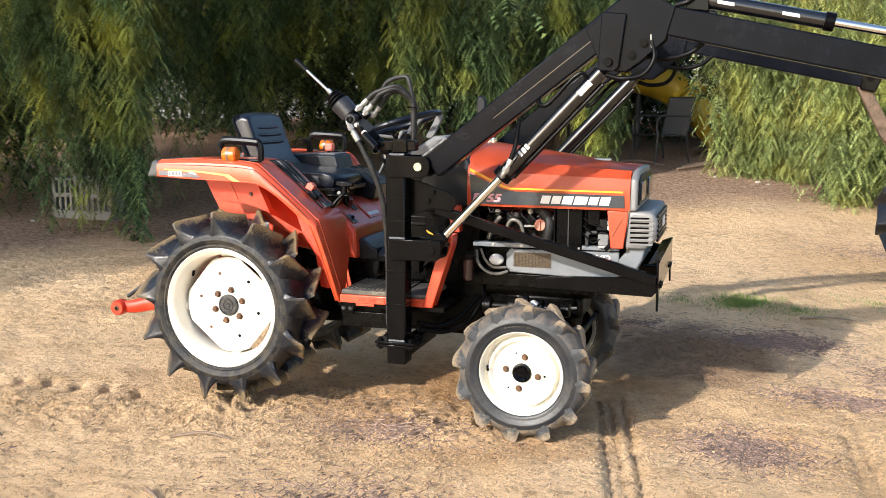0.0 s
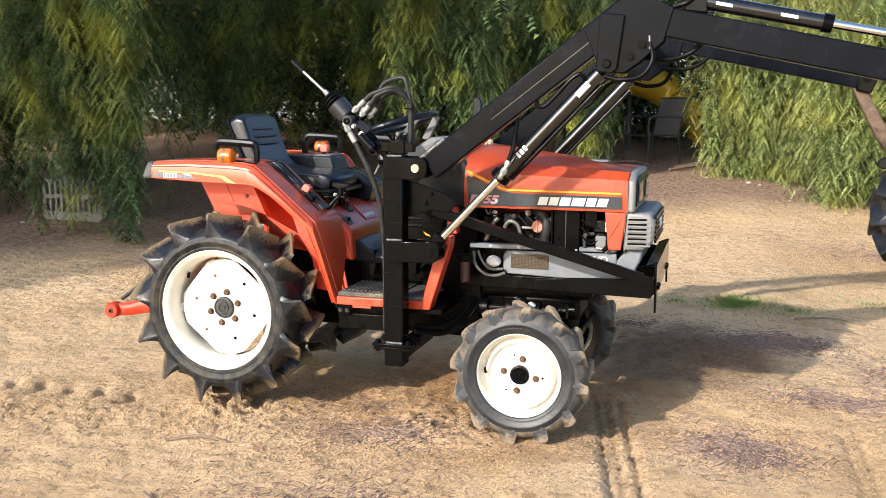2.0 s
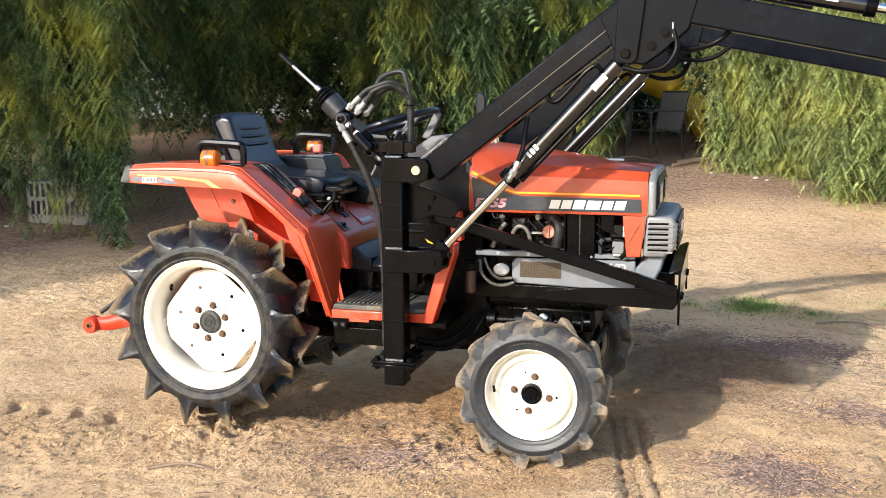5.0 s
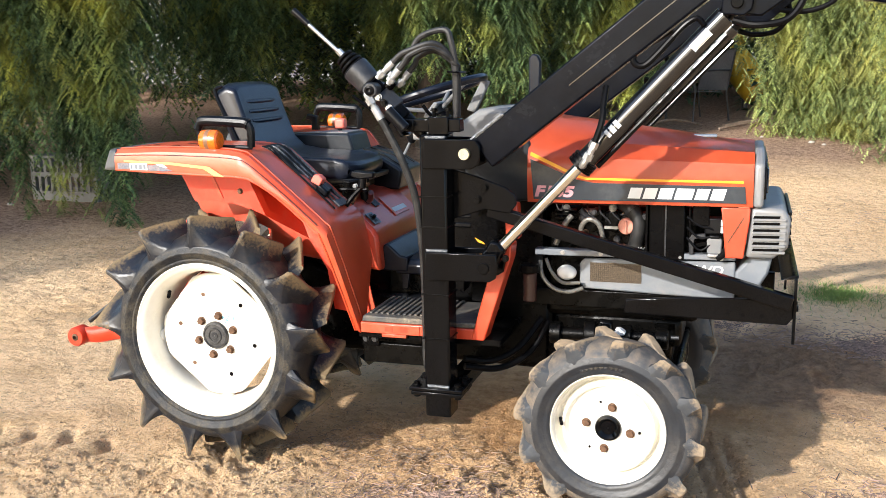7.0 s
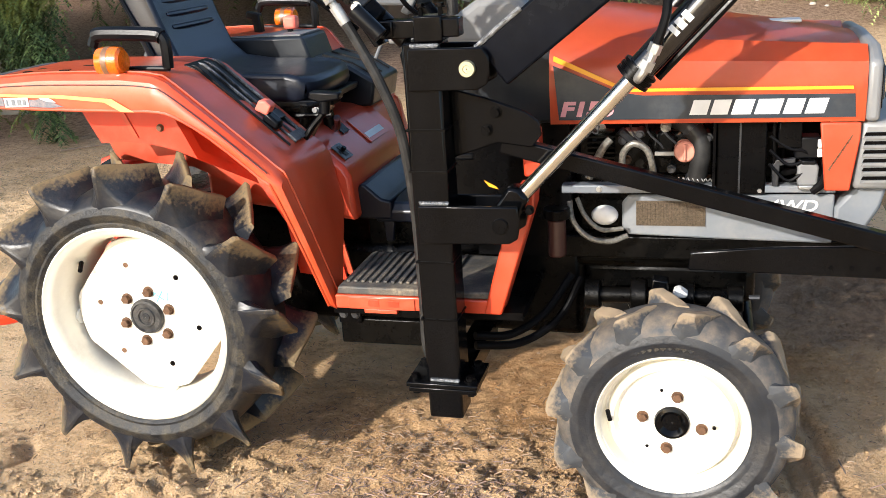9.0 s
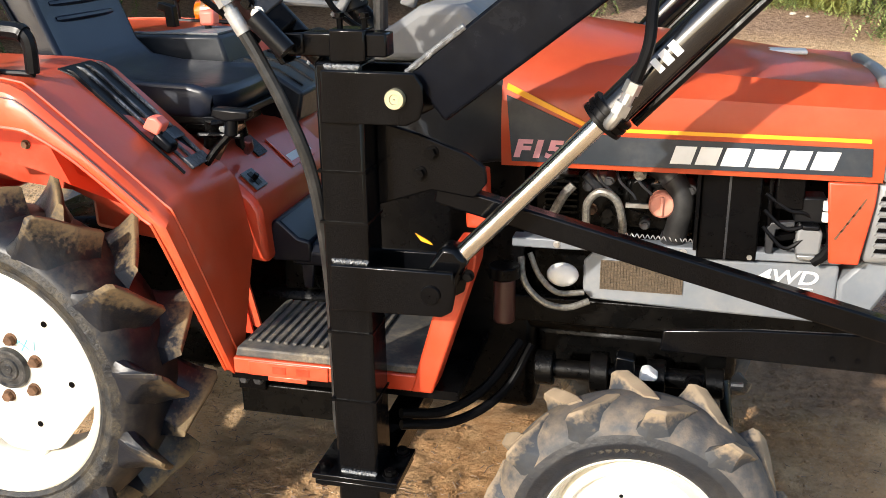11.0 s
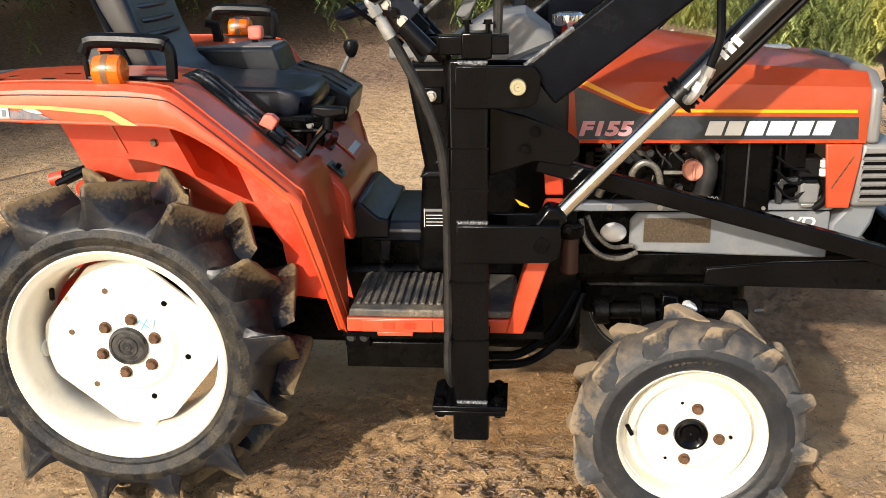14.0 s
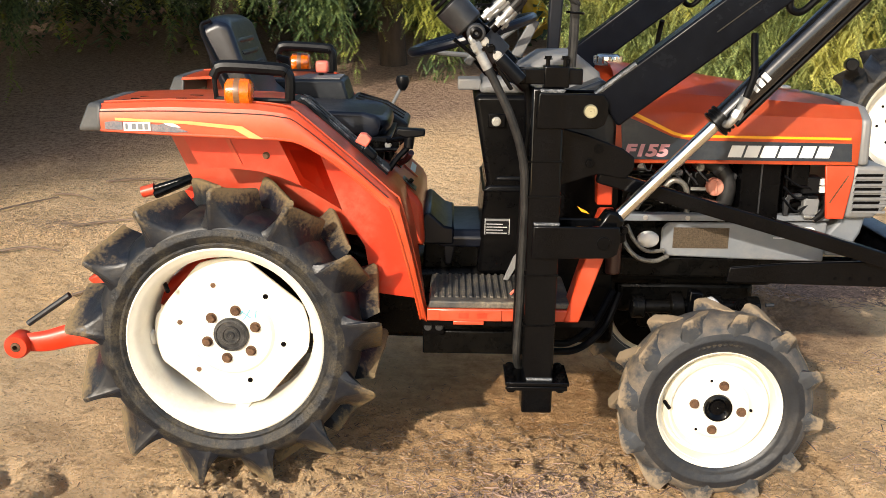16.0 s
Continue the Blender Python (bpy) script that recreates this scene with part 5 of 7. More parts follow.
for k in range(10):
    z = 0.595 + 0.0058 * k
    rod(bm, (1.183, 0.188, z), (1.333, 0.188, z), 0.0008, 4)
tagged(part("screen_weave", bm, MESH_BR, sp), kind="stuff")
letters("drive_mark", "4WD", 0.036, (1.462, 0.190, 0.630), WHITE, sp, slant=0.2, label="white drive mark", wide=1.25)
part("mark_frame", prism(B(), [(1.456, 0.6225), (1.560, 0.6205), (1.560, 0.6225), (1.456, 0.6245)], 0.189, 0.1915), WHITE, sp)

# engine bay
engine = part("engine", box(B(), 1.03, 1.50, 0.26, 0.56, 0.46, 0.81), ENGINE, tractor, "grimy black diesel engine", bevel=0.02)
part("engine_side", prism(B(), [(1.20, 0.700), (1.35, 0.700), (1.355, 0.780), (1.30, 0.80), (1.22, 0.80)], 0.225, 0.262), ENGINE, engine, bevel=0.008)
random.seed(4)
for k in range(26):
    x, z = random.uniform(1.06, 1.36), random.uniform(0.69, 0.81)
    r = random.uniform(0.006, 0.016)
    m = random.choice((ZINC, ENGINE, ENGINE, BRAID, VALVE, RUST))
    if k % 3:
        part("fitting", hexbolt(B(), (x, 0.262, z), r, random.uniform(0.012, 0.04)), m, engine)
    else:
        part("fitting", rod(B(), (x, 0.235, z), (x + random.uniform(-0.04, 0.04), 0.24, z + random.uniform(-0.03, 0.03)), r * 0.7, 10), m, engine)
capb = lathe(B(), (1.287, 0.2, 0.762), [(0.001, -0.012), (0.020, -0.012), (0.0235, -0.008), (0.0245, 0.004), (0.0245, 0.012)], 26)
part("oil_cap", capb, SALMON, tractor, "salmon-pink filler cap")
part("cap_grip", prism(B(), [(1.284, 0.744), (1.290, 0.744), (1.290, 0.780), (1.284, 0.780)], 0.182, 0.190), SALMON, tractor, bevel=0.002)
part("filler_neck", rod(B(), (1.287, 0.212, 0.762), (1.287, 0.27, 0.762), 0.028, 20), ENGINE, tractor)
part("alloy_casting", box(B(), 1.150, 1.200, 0.235, 0.26, 0.785, 0.805), BRAID, tractor, bevel=0.006)
part("braided_hose", tube(B(), [(1.150, 0.21, 0.715), (1.152, 0.205, 0.755), (1.175, 0.20, 0.779), (1.205, 0.20, 0.765), (1.218, 0.205, 0.72), (1.218, 0.21, 0.69)], 0.0078, 10), BRAID, tractor, "braided metal hose")
part("radiator_hose", tube(B(), [(1.262, 0.24, 0.828), (1.300, 0.215, 0.812), (1.322, 0.205, 0.772), (1.318, 0.205, 0.725), (1.305, 0.215, 0.67)], 0.022, 14), DUSTY_HOSE, tractor, "thick dusty radiator hose")
part("spring", tube(B(), [(1.225 + 0.0016 * i, 0.190 + 0.0035 * math.cos(i * 1.05), 0.703 - 0.00006 * i + 0.0035 * math.sin(i * 1.05)) for i in range(96)], 0.0011, 5, 1), PALE_STEEL, tractor, "thin coiled steel spring")
part("bay_frame", box(B(), 1.400, 1.404, 0.1755, 0.178, 0.672, 0.832), VALVE, tractor, "dull steel edge strip")
part("hood_hook", tube(B(), [(1.082, 0.165, 0.832), (1.090, 0.163, 0.815), (1.100, 0.163, 0.812), (1.104, 0.163, 0.828)], 0.002, 6), VALVE, tractor, "bent wire hook")
part("pipe", tube(B(), [(1.075, 0.20, 0.70), (1.105, 0.195, 0.765), (1.125, 0.20, 0.79)], 0.009, 10), BRAID, tractor)
part("radiator_shroud", box(B(), 1.352, 1.457, 0.178, 0.62, 0.670, 0.834), SATIN, tractor, "black radiator side plate", bevel=0.004)
part("shroud_flange", box(B(), 1.346, 1.352, 0.165, 0.20, 0.690, 0.834), SATIN, tractor)
part("hood_strut", box(B(), 1.478, 1.525, 0.165, 0.180, 0.775, 0.834), SATIN, tractor, bevel=0.003)
part("strut_rod", tube(B(), [(1.470, 0.175, 0.83), (1.472, 0.175, 0.76), (1.480, 0.18, 0.69)], 0.004, 8), SATIN, tractor)
for k in range(9):
    z = 0.702 + 0.012 * k
    part("cooling_fin", box(B(), 1.068, 1.130, 0.228, 0.262, z, z + 0.004), ENGINE, engine)
for k, (x, z, r) in enumerate(((1.245, 0.815, 0.012), (1.330, 0.735, 0.014), (1.258, 0.720, 0.010), (1.335, 0.790, 0.011), (1.190, 0.800, 0.009))):
    bm = rod(B(), (x, 0.205, z), (x, 0.25, z), r, 12)
    hexbolt(bm, (x, 0.205, z), r * 0.7, 0.010)
    part("pump_union", bm, (BRAID, ENGINE, VALVE, VALVE, VALVE)[k], engine)
for k in range(3):
    x = 1.165 + 0.035 * k
    part("injector_pipe", tube(B(), [(x, 0.225, 0.825), (x + 0.01, 0.205, 0.80), (x + 0.035, 0.205, 0.775), (x + 0.05, 0.215, 0.745)], 0.0026, 6), VALVE, engine, "thin steel injector pipe")
part("injection_pump", prism(B(), [(1.225, 0.745), (1.262, 0.738), (1.268, 0.790), (1.245, 0.812), (1.228, 0.80)], 0.205, 0.25), ENGINE, engine, bevel=0.006)
part("pump_flange", box(B(), 1.222, 1.272, 0.200, 0.207, 0.752, 0.760), ZINC, engine)
for k in range(3):
    part("wire", tube(B(), [(1.462, 0.172, 0.80 - 0.03 * k), (1.500, 0.165, 0.775 - 0.035 * k), (1.535, 0.170, 0.765 - 0.02 * k), (1.556, 0.185, 0.72)], 0.0035, 6), HOSE, tractor, "black wire")
part("hose_clip", rod(B(), (1.312, 0.207, 0.700), (1.309, 0.210, 0.690), 0.0235, 16), VALVE, tractor, "steel hose clip")
part("hose_clip", rod(B(), (1.306, 0.212, 0.806), (1.298, 0.216, 0.813), 0.0235, 16), VALVE, tractor)
fuse = part("fuse_box", box(B(), 1.512, 1.562, 0.168, 0.215, 0.752, 0.798), PLASTIC, tractor, "black fuse box with white plugs", bevel=0.004)
for k in range(2):
    part("plug", box(B(), 1.556, 1.574, 0.160, 0.185, 0.757 + 0.020 * k, 0.774 + 0.020 * k), WHITE, fuse, "white plug", bevel=0.002)
relay = part("relay_box", prism(B(), [(1.520, 0.694), (1.560, 0.694), (1.562, 0.735), (1.556, 0.742), (1.524, 0.742), (1.519, 0.735)], 0.165, 0.21), GREY_PLASTIC, tractor, "dusty grey relay canister", bevel=0.006, seg=3)
part("relay_cap", box(B(), 1.526, 1.554, 0.160, 0.205, 0.741, 0.749), PLASTIC, relay, bevel=0.002)
part("relay_foot", box(B(), 1.522, 1.556, 0.160, 0.21, 0.686, 0.695), ZINC, relay, bevel=0.002)
part("hose", tube(B(), [(1.572, 0.165, 0.752), (1.576, 0.160, 0.725), (1.568, 0.160, 0.700), (1.550, 0.165, 0.682)], 0.009, 10), HOSE, tractor, "thick black cable")
part("steel_bracket", prism(B(), [(1.470, 0.690), (1.482, 0.690), (1.484, 0.735), (1.515, 0.742), (1.515, 0.752), (1.475, 0.748), (1.468, 0.735)], 0.172, 0.186), VALVE, tractor, bevel=0.002)
part("bracket", prism(B(), [(1.470, 0.715), (1.520, 0.728), (1.535, 0.755), (1.545, 0.755), (1.545, 0.745), (1.525, 0.718), (1.47, 0.705)], 0.185, 0.205), SATIN, tractor)
part("bay_back", box(B(), 1.46, 1.60, 0.36, 0.44, 0.60, 0.82), SATIN, tractor)
# white bell, hoses and the red filter below the bay
part("filter_bowl", ball(B(), (1.112, 0.185, 0.617), 0.0255, (1.2, 0.8, 0.92), 3), WHITE, tractor, "white plastic filter bowl")
part("hose", tube(B(), [(1.035, 0.165, 0.655), (1.045, 0.150, 0.610), (1.080, 0.145, 0.575), (1.125, 0.150, 0.565), (1.165, 0.165, 0.575)], 0.0065, 10), BRAID, tractor, "grey cable hose in a loop")
part("hose", tube(B(), [(1.050, 0.175, 0.66), (1.070, 0.165, 0.620), (1.105, 0.160, 0.590), (1.155, 0.170, 0.590)], 0.0055, 10), BRAID, tractor)
part("oil_filter", rod(B(), (1.010, 0.13, 0.535), (1.010, 0.13, 0.625), 0.021, 18), GRIME_RED, tractor, "brown-red canister", bevel=0.005)
part("canister_cap", rod(B(), (1.010, 0.13, 0.625), (1.010, 0.13, 0.650), 0.030, 18), SATIN, tractor, bevel=0.003)

# chassis
part("gearbox", prism(B(), [(-0.15, 0.30), (1.05, 0.27), (1.05, 0.52), (0.45, 0.50), (0.10, 0.64), (-0.15, 0.62)], 0.27, 0.54), ENGINE, tractor, "black oily transmission housing", bevel=0.02)
part("rear_axle", rod(B(), (0, 0.03, 0.396), (0, 0.78, 0.396), 0.06, 20), ENGINE, tractor, "black rear axle tube")
part("axle_flange", rod(B(), (0, 0.02, 0.396), (0, 0.06, 0.396), 0.10, 24), ENGINE, tractor)
part("axle_flange", rod(B(), (0, 0.75, 0.396), (0, 0.79, 0.396), 0.10, 24), ENGINE, tractor)
part("front_axle", rod(B(), (1.275, 0.06, 0.300), (1.275, 0.75, 0.300), 0.045, 18), ENGINE, tractor, "black front axle beam")
part("axle_pivot", box(B(), 1.18, 1.42, 0.30, 0.51, 0.30, 0.46), ENGINE, tractor, bevel=0.02)
for far in (None, MID):
    part("hub_case", prism(B(), [(1.215, 0.16), (1.335, 0.16), (1.350, 0.25), (1.335, 0.375), (1.215, 0.375), (1.20, 0.25)], 0.0, 0.085), ENGINE, tractor, "black bevel gear case", bevel=0.015, mirror=far)
    part("axle_knuckle", rod(B(), (1.07, 0.15, 0.435), (1.42, 0.15, 0.440), 0.019, 14), ENGINE, tractor, mirror=far)
    for k in range(4):
        part("collar", rod(B(), (1.07 + 0.105 * k, 0.15, 0.436), (1.105 + 0.105 * k, 0.15, 0.437), (0.034, 0.041, 0.036, 0.030)[k], 14), ENGINE, tractor, mirror=far, bevel=0.003)
part("grease_cap", prism(B(), [(1.266, 0.452), (1.296, 0.452), (1.302, 0.461), (1.284, 0.474), (1.271, 0.471)], 0.10, 0.13), WHITE, tractor, "white painted joint cap", bevel=0.004)
part("axle_bracket", prism(B(), [(1.215, 0.40), (1.262, 0.40), (1.258, 0.485), (1.222, 0.490)], 0.115, 0.15), BLACK, tractor, "glossy black axle bracket", bevel=0.004)
part("grease_nipple", rod(B(), (1.43, 0.12, 0.452), (1.452, 0.12, 0.453), 0.006, 8), VALVE, tractor)
part("axle_bolt", hexbolt(B(), (1.365, 0.118, 0.450), 0.013, 0.02), SATIN, tractor)
part("tie_rod", rod(B(), (1.44, 0.06, 0.30), (1.44, 0.75, 0.30), 0.012), SATIN, tractor)
part("frame_rail", box(B(), 1.00, 1.72, 0.205, 0.24, 0.505, 0.56), ENGINE, tractor, "black frame rail", bevel=0.004)
part("frame_rail", box(B(), 1.00, 1.72, 0.57, 0.605, 0.44, 0.56), ENGINE, tractor, bevel=0.004)
part("sump", box(B(), 1.05, 1.45, 0.28, 0.53, 0.37, 0.47), ENGINE, tractor, bevel=0.02)
part("step_support", box(B(), 0.500, 0.80, 0.030, 0.050, 0.335, 0.400), ENGINE, tractor, "black subframe bar under the step", bevel=0.004)
part("support_plate", box(B(), 0.500, 0.558, 0.022, 0.030, 0.390, 0.432), SATIN, tractor, bevel=0.003)
for k in range(2):
    part("support_bolt", hexbolt(B(), (0.514 + 0.030 * k, 0.022, 0.414), 0.008, 0.008), VALVE, tractor)
part("hose", tube(B(), [(0.83, 0.03, 0.37), (0.90, 0.09, 0.35), (0.97, 0.15, 0.38), (1.03, 0.21, 0.46)], 0.010, 10), HOSE, tractor, "black hydraulic hoses below the step")
part("hose", tube(B(), [(0.83, 0.03, 0.345), (0.92, 0.10, 0.325), (1.00, 0.17, 0.36), (1.05, 0.22, 0.45)], 0.010, 10), HOSE, tractor)

# rear linkage
for far in (None, MID):
    bm = B()
    tube(bm, [(-0.20, 0.12, 0.345), (-0.30, 0.10, 0.360), (-0.42, 0.078, 0.362), (-0.52, 0.066, 0.340), (-0.585, 0.064, 0.334)], 0.042, 12, 6, 0.62)
    bmesh.ops.scale(bm, verts=bm.verts[:], vec=(1, 0.55, 1), space=Matrix.Translation((0, -0.08, 0)))
    lk = part("lower_link", bm, LINK_RED, tractor, "bright red lower lift arm", mirror=far)
    part("link_eye", lathe(B(), (-0.594, 0.064, 0.333), [(0.014, -0.028), (0.030, -0.028), (0.034, -0.022), (0.034, 0.022), (0.030, 0.028), (0.014, 0.028), (0.014, -0.028)], 24), LINK_RED, lk, mirror=far)
    part("eye_ball", lathe(B(), (-0.594, 0.064, 0.333), [(0.007, -0.032), (0.013, -0.029), (0.0145, 0.0), (0.013, 0.029), (0.007, 0.032), (0.007, -0.032)], 20), RUST, lk, mirror=far)
    part("check_bar", rod(B(), (-0.590, 0.118, 0.372), (-0.470, 0.122, 0.455), 0.009, 10), VALVE, lk, "dark steel check bar", mirror=far)
    part("lift_rod", prism(B(), [(-0.42, 0.50), (-0.38, 0.47), (-0.20, 0.47), (-0.20, 0.52), (-0.38, 0.525)], 0.12, 0.15), LINK_RED, lk, mirror=far, bevel=0.008)
    part("lift_arm", rod(B(), (-0.10, 0.16, 0.42), (-0.14, 0.17, 0.72), 0.014, 10), LINK_RED, lk, mirror=far)
part("stabiliser", rod(B(), (-0.215, 0.10, 0.455), (-0.05, 0.10, 0.600), 0.022, 12), LINK_RED, tractor, "bright red stabiliser arm")
part("top_link", rod(B(), (-0.04, MID, 0.780), (-0.31, MID, 0.693), 0.011, 12), BLACK, tractor, "black top link")
part("top_link_end", tube(B(), [(-0.305, MID, 0.695), (-0.325, MID, 0.689), (-0.343, MID, 0.684)], 0.017, 12), LINK_RED, tractor)
part("rear_lift_rod", rod(B(), (-0.05, 0.25, 0.80), (-0.27, 0.30, 0.70), 0.012, 10), BLACK, tractor)
part("rear_cross", rod(B(), (-0.14, 0.17, 0.72), (-0.14, 0.64, 0.72), 0.022, 12), LINK_RED, tractor)


# ---- front loader ----
loader = thing("front_loader", (0.8, MID, -0.045), "black-painted steel front loader mounted on the red tractor", "loader")


def loader_side(mirror):
    k = {"mirror": mirror}
    post = part("post", box(B(), 0.755, 0.832, -0.122, -0.045, 0.236, 1.055), BLACK, loader, "square black post", bevel=0.006, **k)
    for z in (0.470, 0.795, 0.600, 0.880):
        part("cable_tie", box(B(), 0.752, 0.8335, -0.1245, -0.0435, z, z + 0.004), SATIN, post, "thin black cable tie", **k)
    # pivot plates at the head
    for ya, yb in ((-0.134, -0.1225), (-0.0445, -0.033)):
        head = [(0.766, 0.962), (0.905, 0.962), (0.925, 0.972), (0.932, 0.995), (0.932, 1.025), (0.920, 1.043), (0.770, 1.045)]
        part("head_plate", prism(B(), head, ya, yb), BLACK, post, "black pivot plate", bevel=0.003, **k)
        low = [(0.766, 0.646), (0.955, 0.650), (0.972, 0.660), (0.978, 0.690), (0.975, 0.728), (0.768, 0.728)]
        part("foot_plate", prism(B(), low, ya, yb), BLACK, post, "black cylinder bracket", bevel=0.003, **k)
    part("pivot_pin", lathe(B(), (0.890, 0, 1.004), [(0.001, -0.1425), (0.007, -0.1425), (0.008, -0.1445), (0.0145, -0.1445), (0.016, -0.142), (0.016, -0.134)], 28), BRASS, post, "pale yellow zinc pivot pin", **k)
    part("cylinder_pin", lathe(B(), (0.938, 0, 0.688), [(0.001, -0.1385), (0.015, -0.1385), (0.0165, -0.137), (0.0165, -0.134)], 24), SATIN, post, **k)
    for x0, x1, z in ((0.775, 0.83, 1.0475), (0.770, 0.83, 0.7305), (0.765, 0.828, 0.330)):
        bm = tube(B(), [(x0 + (x1 - x0) * i / 24, -0.1235, z + 0.0012 * math.sin(i * 2.3)) for i in range(25)], 0.0048, 7, 1)
        for v in bm.verts:
            v.co += 0.0015 * Vector((0, noise.noise(v.co * 260), noise.noise(v.co * 260 + Vector((3, 0, 0)))))
        part("weld_bead", bm, WELD, post, "silvery weld bead", **k)
    # foot clamp
    part("clamp_plate", box(B(), 0.712, 0.872, -0.140, -0.02, 0.318, 0.328), BLACK, post, "black clamp plate", bevel=0.002, **k)
    part("clamp_plate", box(B(), 0.716, 0.868, -0.135, -0.02, 0.303, 0.3145), BLACK, post, bevel=0.002, **k)
    for x, y in ((0.728, -0.115), (0.852, -0.115), (0.728, -0.04), (0.852, -0.04)):
        bm = rod(B(), (x, y, 0.293), (x, y, 0.340), 0.006, 10)
        hexbolt(bm, (x, y, 0.328), 0.0105, 0.010, "z", 1)
        hexbolt(bm, (x, y, 0.303), 0.0105, 0.009, "z", -1)
        part("clamp_bolt", bm, SATIN, post, "steel clamp bolt", **k)
    part("subframe_tube", box(B(), 0.765, 0.822, -0.045, 0.30, 0.250, 0.303), BLACK, loader, "black cross tube under the tractor", bevel=0.004, **k)
    # gusset and the long brace to the bumper
    gus = [(0.832, 0.955), (0.905, 0.935), (0.985, 0.905), (1.012, 0.885), (1.015, 0.858), (0.995, 0.832), (0.925, 0.842), (0.832, 0.812)]
    part("gusset", prism(B(), gus, -0.062, -0.050), BLACK, post, "black gusset plate", bevel=0.003, **k)
    for p in ((0.925, 0.905), (0.905, 0.870)):
        part("gusset_bolt", hexbolt(B(), (p[0], -0.062, p[1]), 0.009, 0.012), SATIN, post, **k)
    a, b = Vector((0.930, -0.060, 0.838)), Vector((1.750, 0.030, 0.592))
    d = (b - a).normalized()
    up = Vector((0, 0, 1)) - d * d.z
    up.normalize()
    bm = B()
    vs = []
    for c, h in ((a, 0.018), (b, 0.020)):
        for sy in (0, 0.032):
            for s in (-1, 1):
                vs.append(bm.verts.new(c + up * h * s + Vector((0, sy, 0))))
    for f in ((0, 1, 3, 2), (4, 6, 7, 5), (0, 4, 5, 1), (2, 3, 7, 6), (0, 2, 6, 4), (1, 5, 7, 3)):
        bm.faces.new([vs[i] for i in f])
    part("brace", bm, BLACK, loader, "long black brace bar", bevel=0.004, **k)
    part("side_rail", prism(B(), [(1.300, 0.534), (1.740, 0.525), (1.755, 0.545), (1.755, 0.600), (1.45, 0.588), (1.305, 0.574)], 0.062, 0.072), BLACK, loader, "black bumper side plate", bevel=0.003, **k)
    for x in (1.585, 1.625, 1.675):
        part("rail_bolt", hexbolt(B(), (x, 0.062, 0.548), 0.0038, 0.004), SATIN, loader, **k)

    # boom: lower tube, elbow gussets, upper tube
    lo_a, lo_b = Vector((0.932, 0, 1.003)), Vector((1.655, 0, 1.560))

    def tube_box(p, q, h0, h1, y0, y1):
        d = (q - p).normalized()
        nrm = Vector((-d.z, 0, d.x))
        return prism(B(), [((p - nrm * h0).x, (p - nrm * h0).z), ((q - nrm * h1).x, (q - nrm * h1).z), ((q + nrm * h1).x, (q + nrm * h1).z), ((p + nrm * h0).x, (p + nrm * h0).z)], y0, y1)

    arm = part("lower_boom", tube_box(lo_a, lo_b, 0.047, 0.052, -0.115, -0.050), BOOM, loader, "black box-section lower boom", bevel=0.006, **k)
    d = (lo_b - lo_a).normalized()
    nrm = Vector((-d.z, 0, d.x))
    c1, c2 = lo_a + d * 0.30, lo_a + d * 0.75
    part("boom_seam", prism(B(), [((c1 - nrm * 0.004).x, (c1 - nrm * 0.004).z), ((c2 - nrm * 0.004).x, (c2 - nrm * 0.004).z), ((c2 - nrm * 0.001).x, (c2 - nrm * 0.001).z), ((c1 - nrm * 0.001).x, (c1 - nrm * 0.001).z)], -0.1165, -0.114), CYLINDER, arm, **k)
    bm = tube(B(), [lo_a + d * (0.006 * i) + nrm * 0.048 + Vector((0, -0.114, 0)) for i in range(20)], 0.0055, 7, 1)
    for v in bm.verts:
        v.co += 0.002 * Vector((0, noise.noise(v.co * 260), noise.noise(v.co * 260 + Vector((3, 0, 0)))))
    part("weld_bead", bm, WELD, arm, "silvery weld bead", **k)
    up_a, up_b = Vector((1.640, 0, 1.545)), Vector((2.520, 0, 1.353))
    part("upper_boom", tube_box(up_a, up_b, 0.050, 0.049, -0.115, -0.050), BOOM, loader, "black box-section upper boom", bevel=0.006, **k)
    elbow = [(1.500, 1.490), (1.600, 1.578), (1.640, 1.603), (1.72, 1.600), (1.800, 1.560), (1.770, 1.450), (1.690, 1.380), (1.640, 1.345), (1.560, 1.352)]
    part("elbow_plate", prism(B(), elbow, -0.122, -0.115), BOOM, loader, "black elbow gusset", bevel=0.003, **k)
    part("elbow_plate", prism(B(), elbow, -0.050, -0.043), BOOM, loader, bevel=0.003, **k)
    lug = [(1.545, 1.350), (1.600, 1.345), (1.618, 1.360), (1.640, 1.540), (1.555, 1.548)]
    part("cylinder_lug", prism(B(), lug, -0.136, -0.123), BOOM, loader, "black cylinder lug", bevel=0.004, **k)
    part("lug_pin", lathe(B(), (1.582, 0, 1.377), [(0.001, -0.150), (0.013, -0.150), (0.015, -0.147), (0.015, -0.10), (0.015, -0.04), (0.001, -0.04)], 20), SATIN, loader, **k)
    for p in ((1.66, 1.40), (1.70, 1.44)):
        part("elbow_bolt", hexbolt(B(), (p[0], -0.122, p[1]), 0.012, 0.012), SATIN, loader, **k)

    # lift cylinder
    p, q = Vector((0.938, -0.083, 0.700)), Vector((1.582, -0.083, 1.377))
    d = (q - p).normalized()
    s, e = p + d * 0.385, p + d * 0.895
    cyl = part("lift_cylinder", rod(B(), s, e, 0.0275, 24), CYLINDER, loader, "black lift cylinder with white bars", bevel=0.003, **k)
    part("cylinder_gland", rod(B(), s - d * 0.016, s + d * 0.014, 0.033, 20), SATIN, cyl, bevel=0.003, **k)
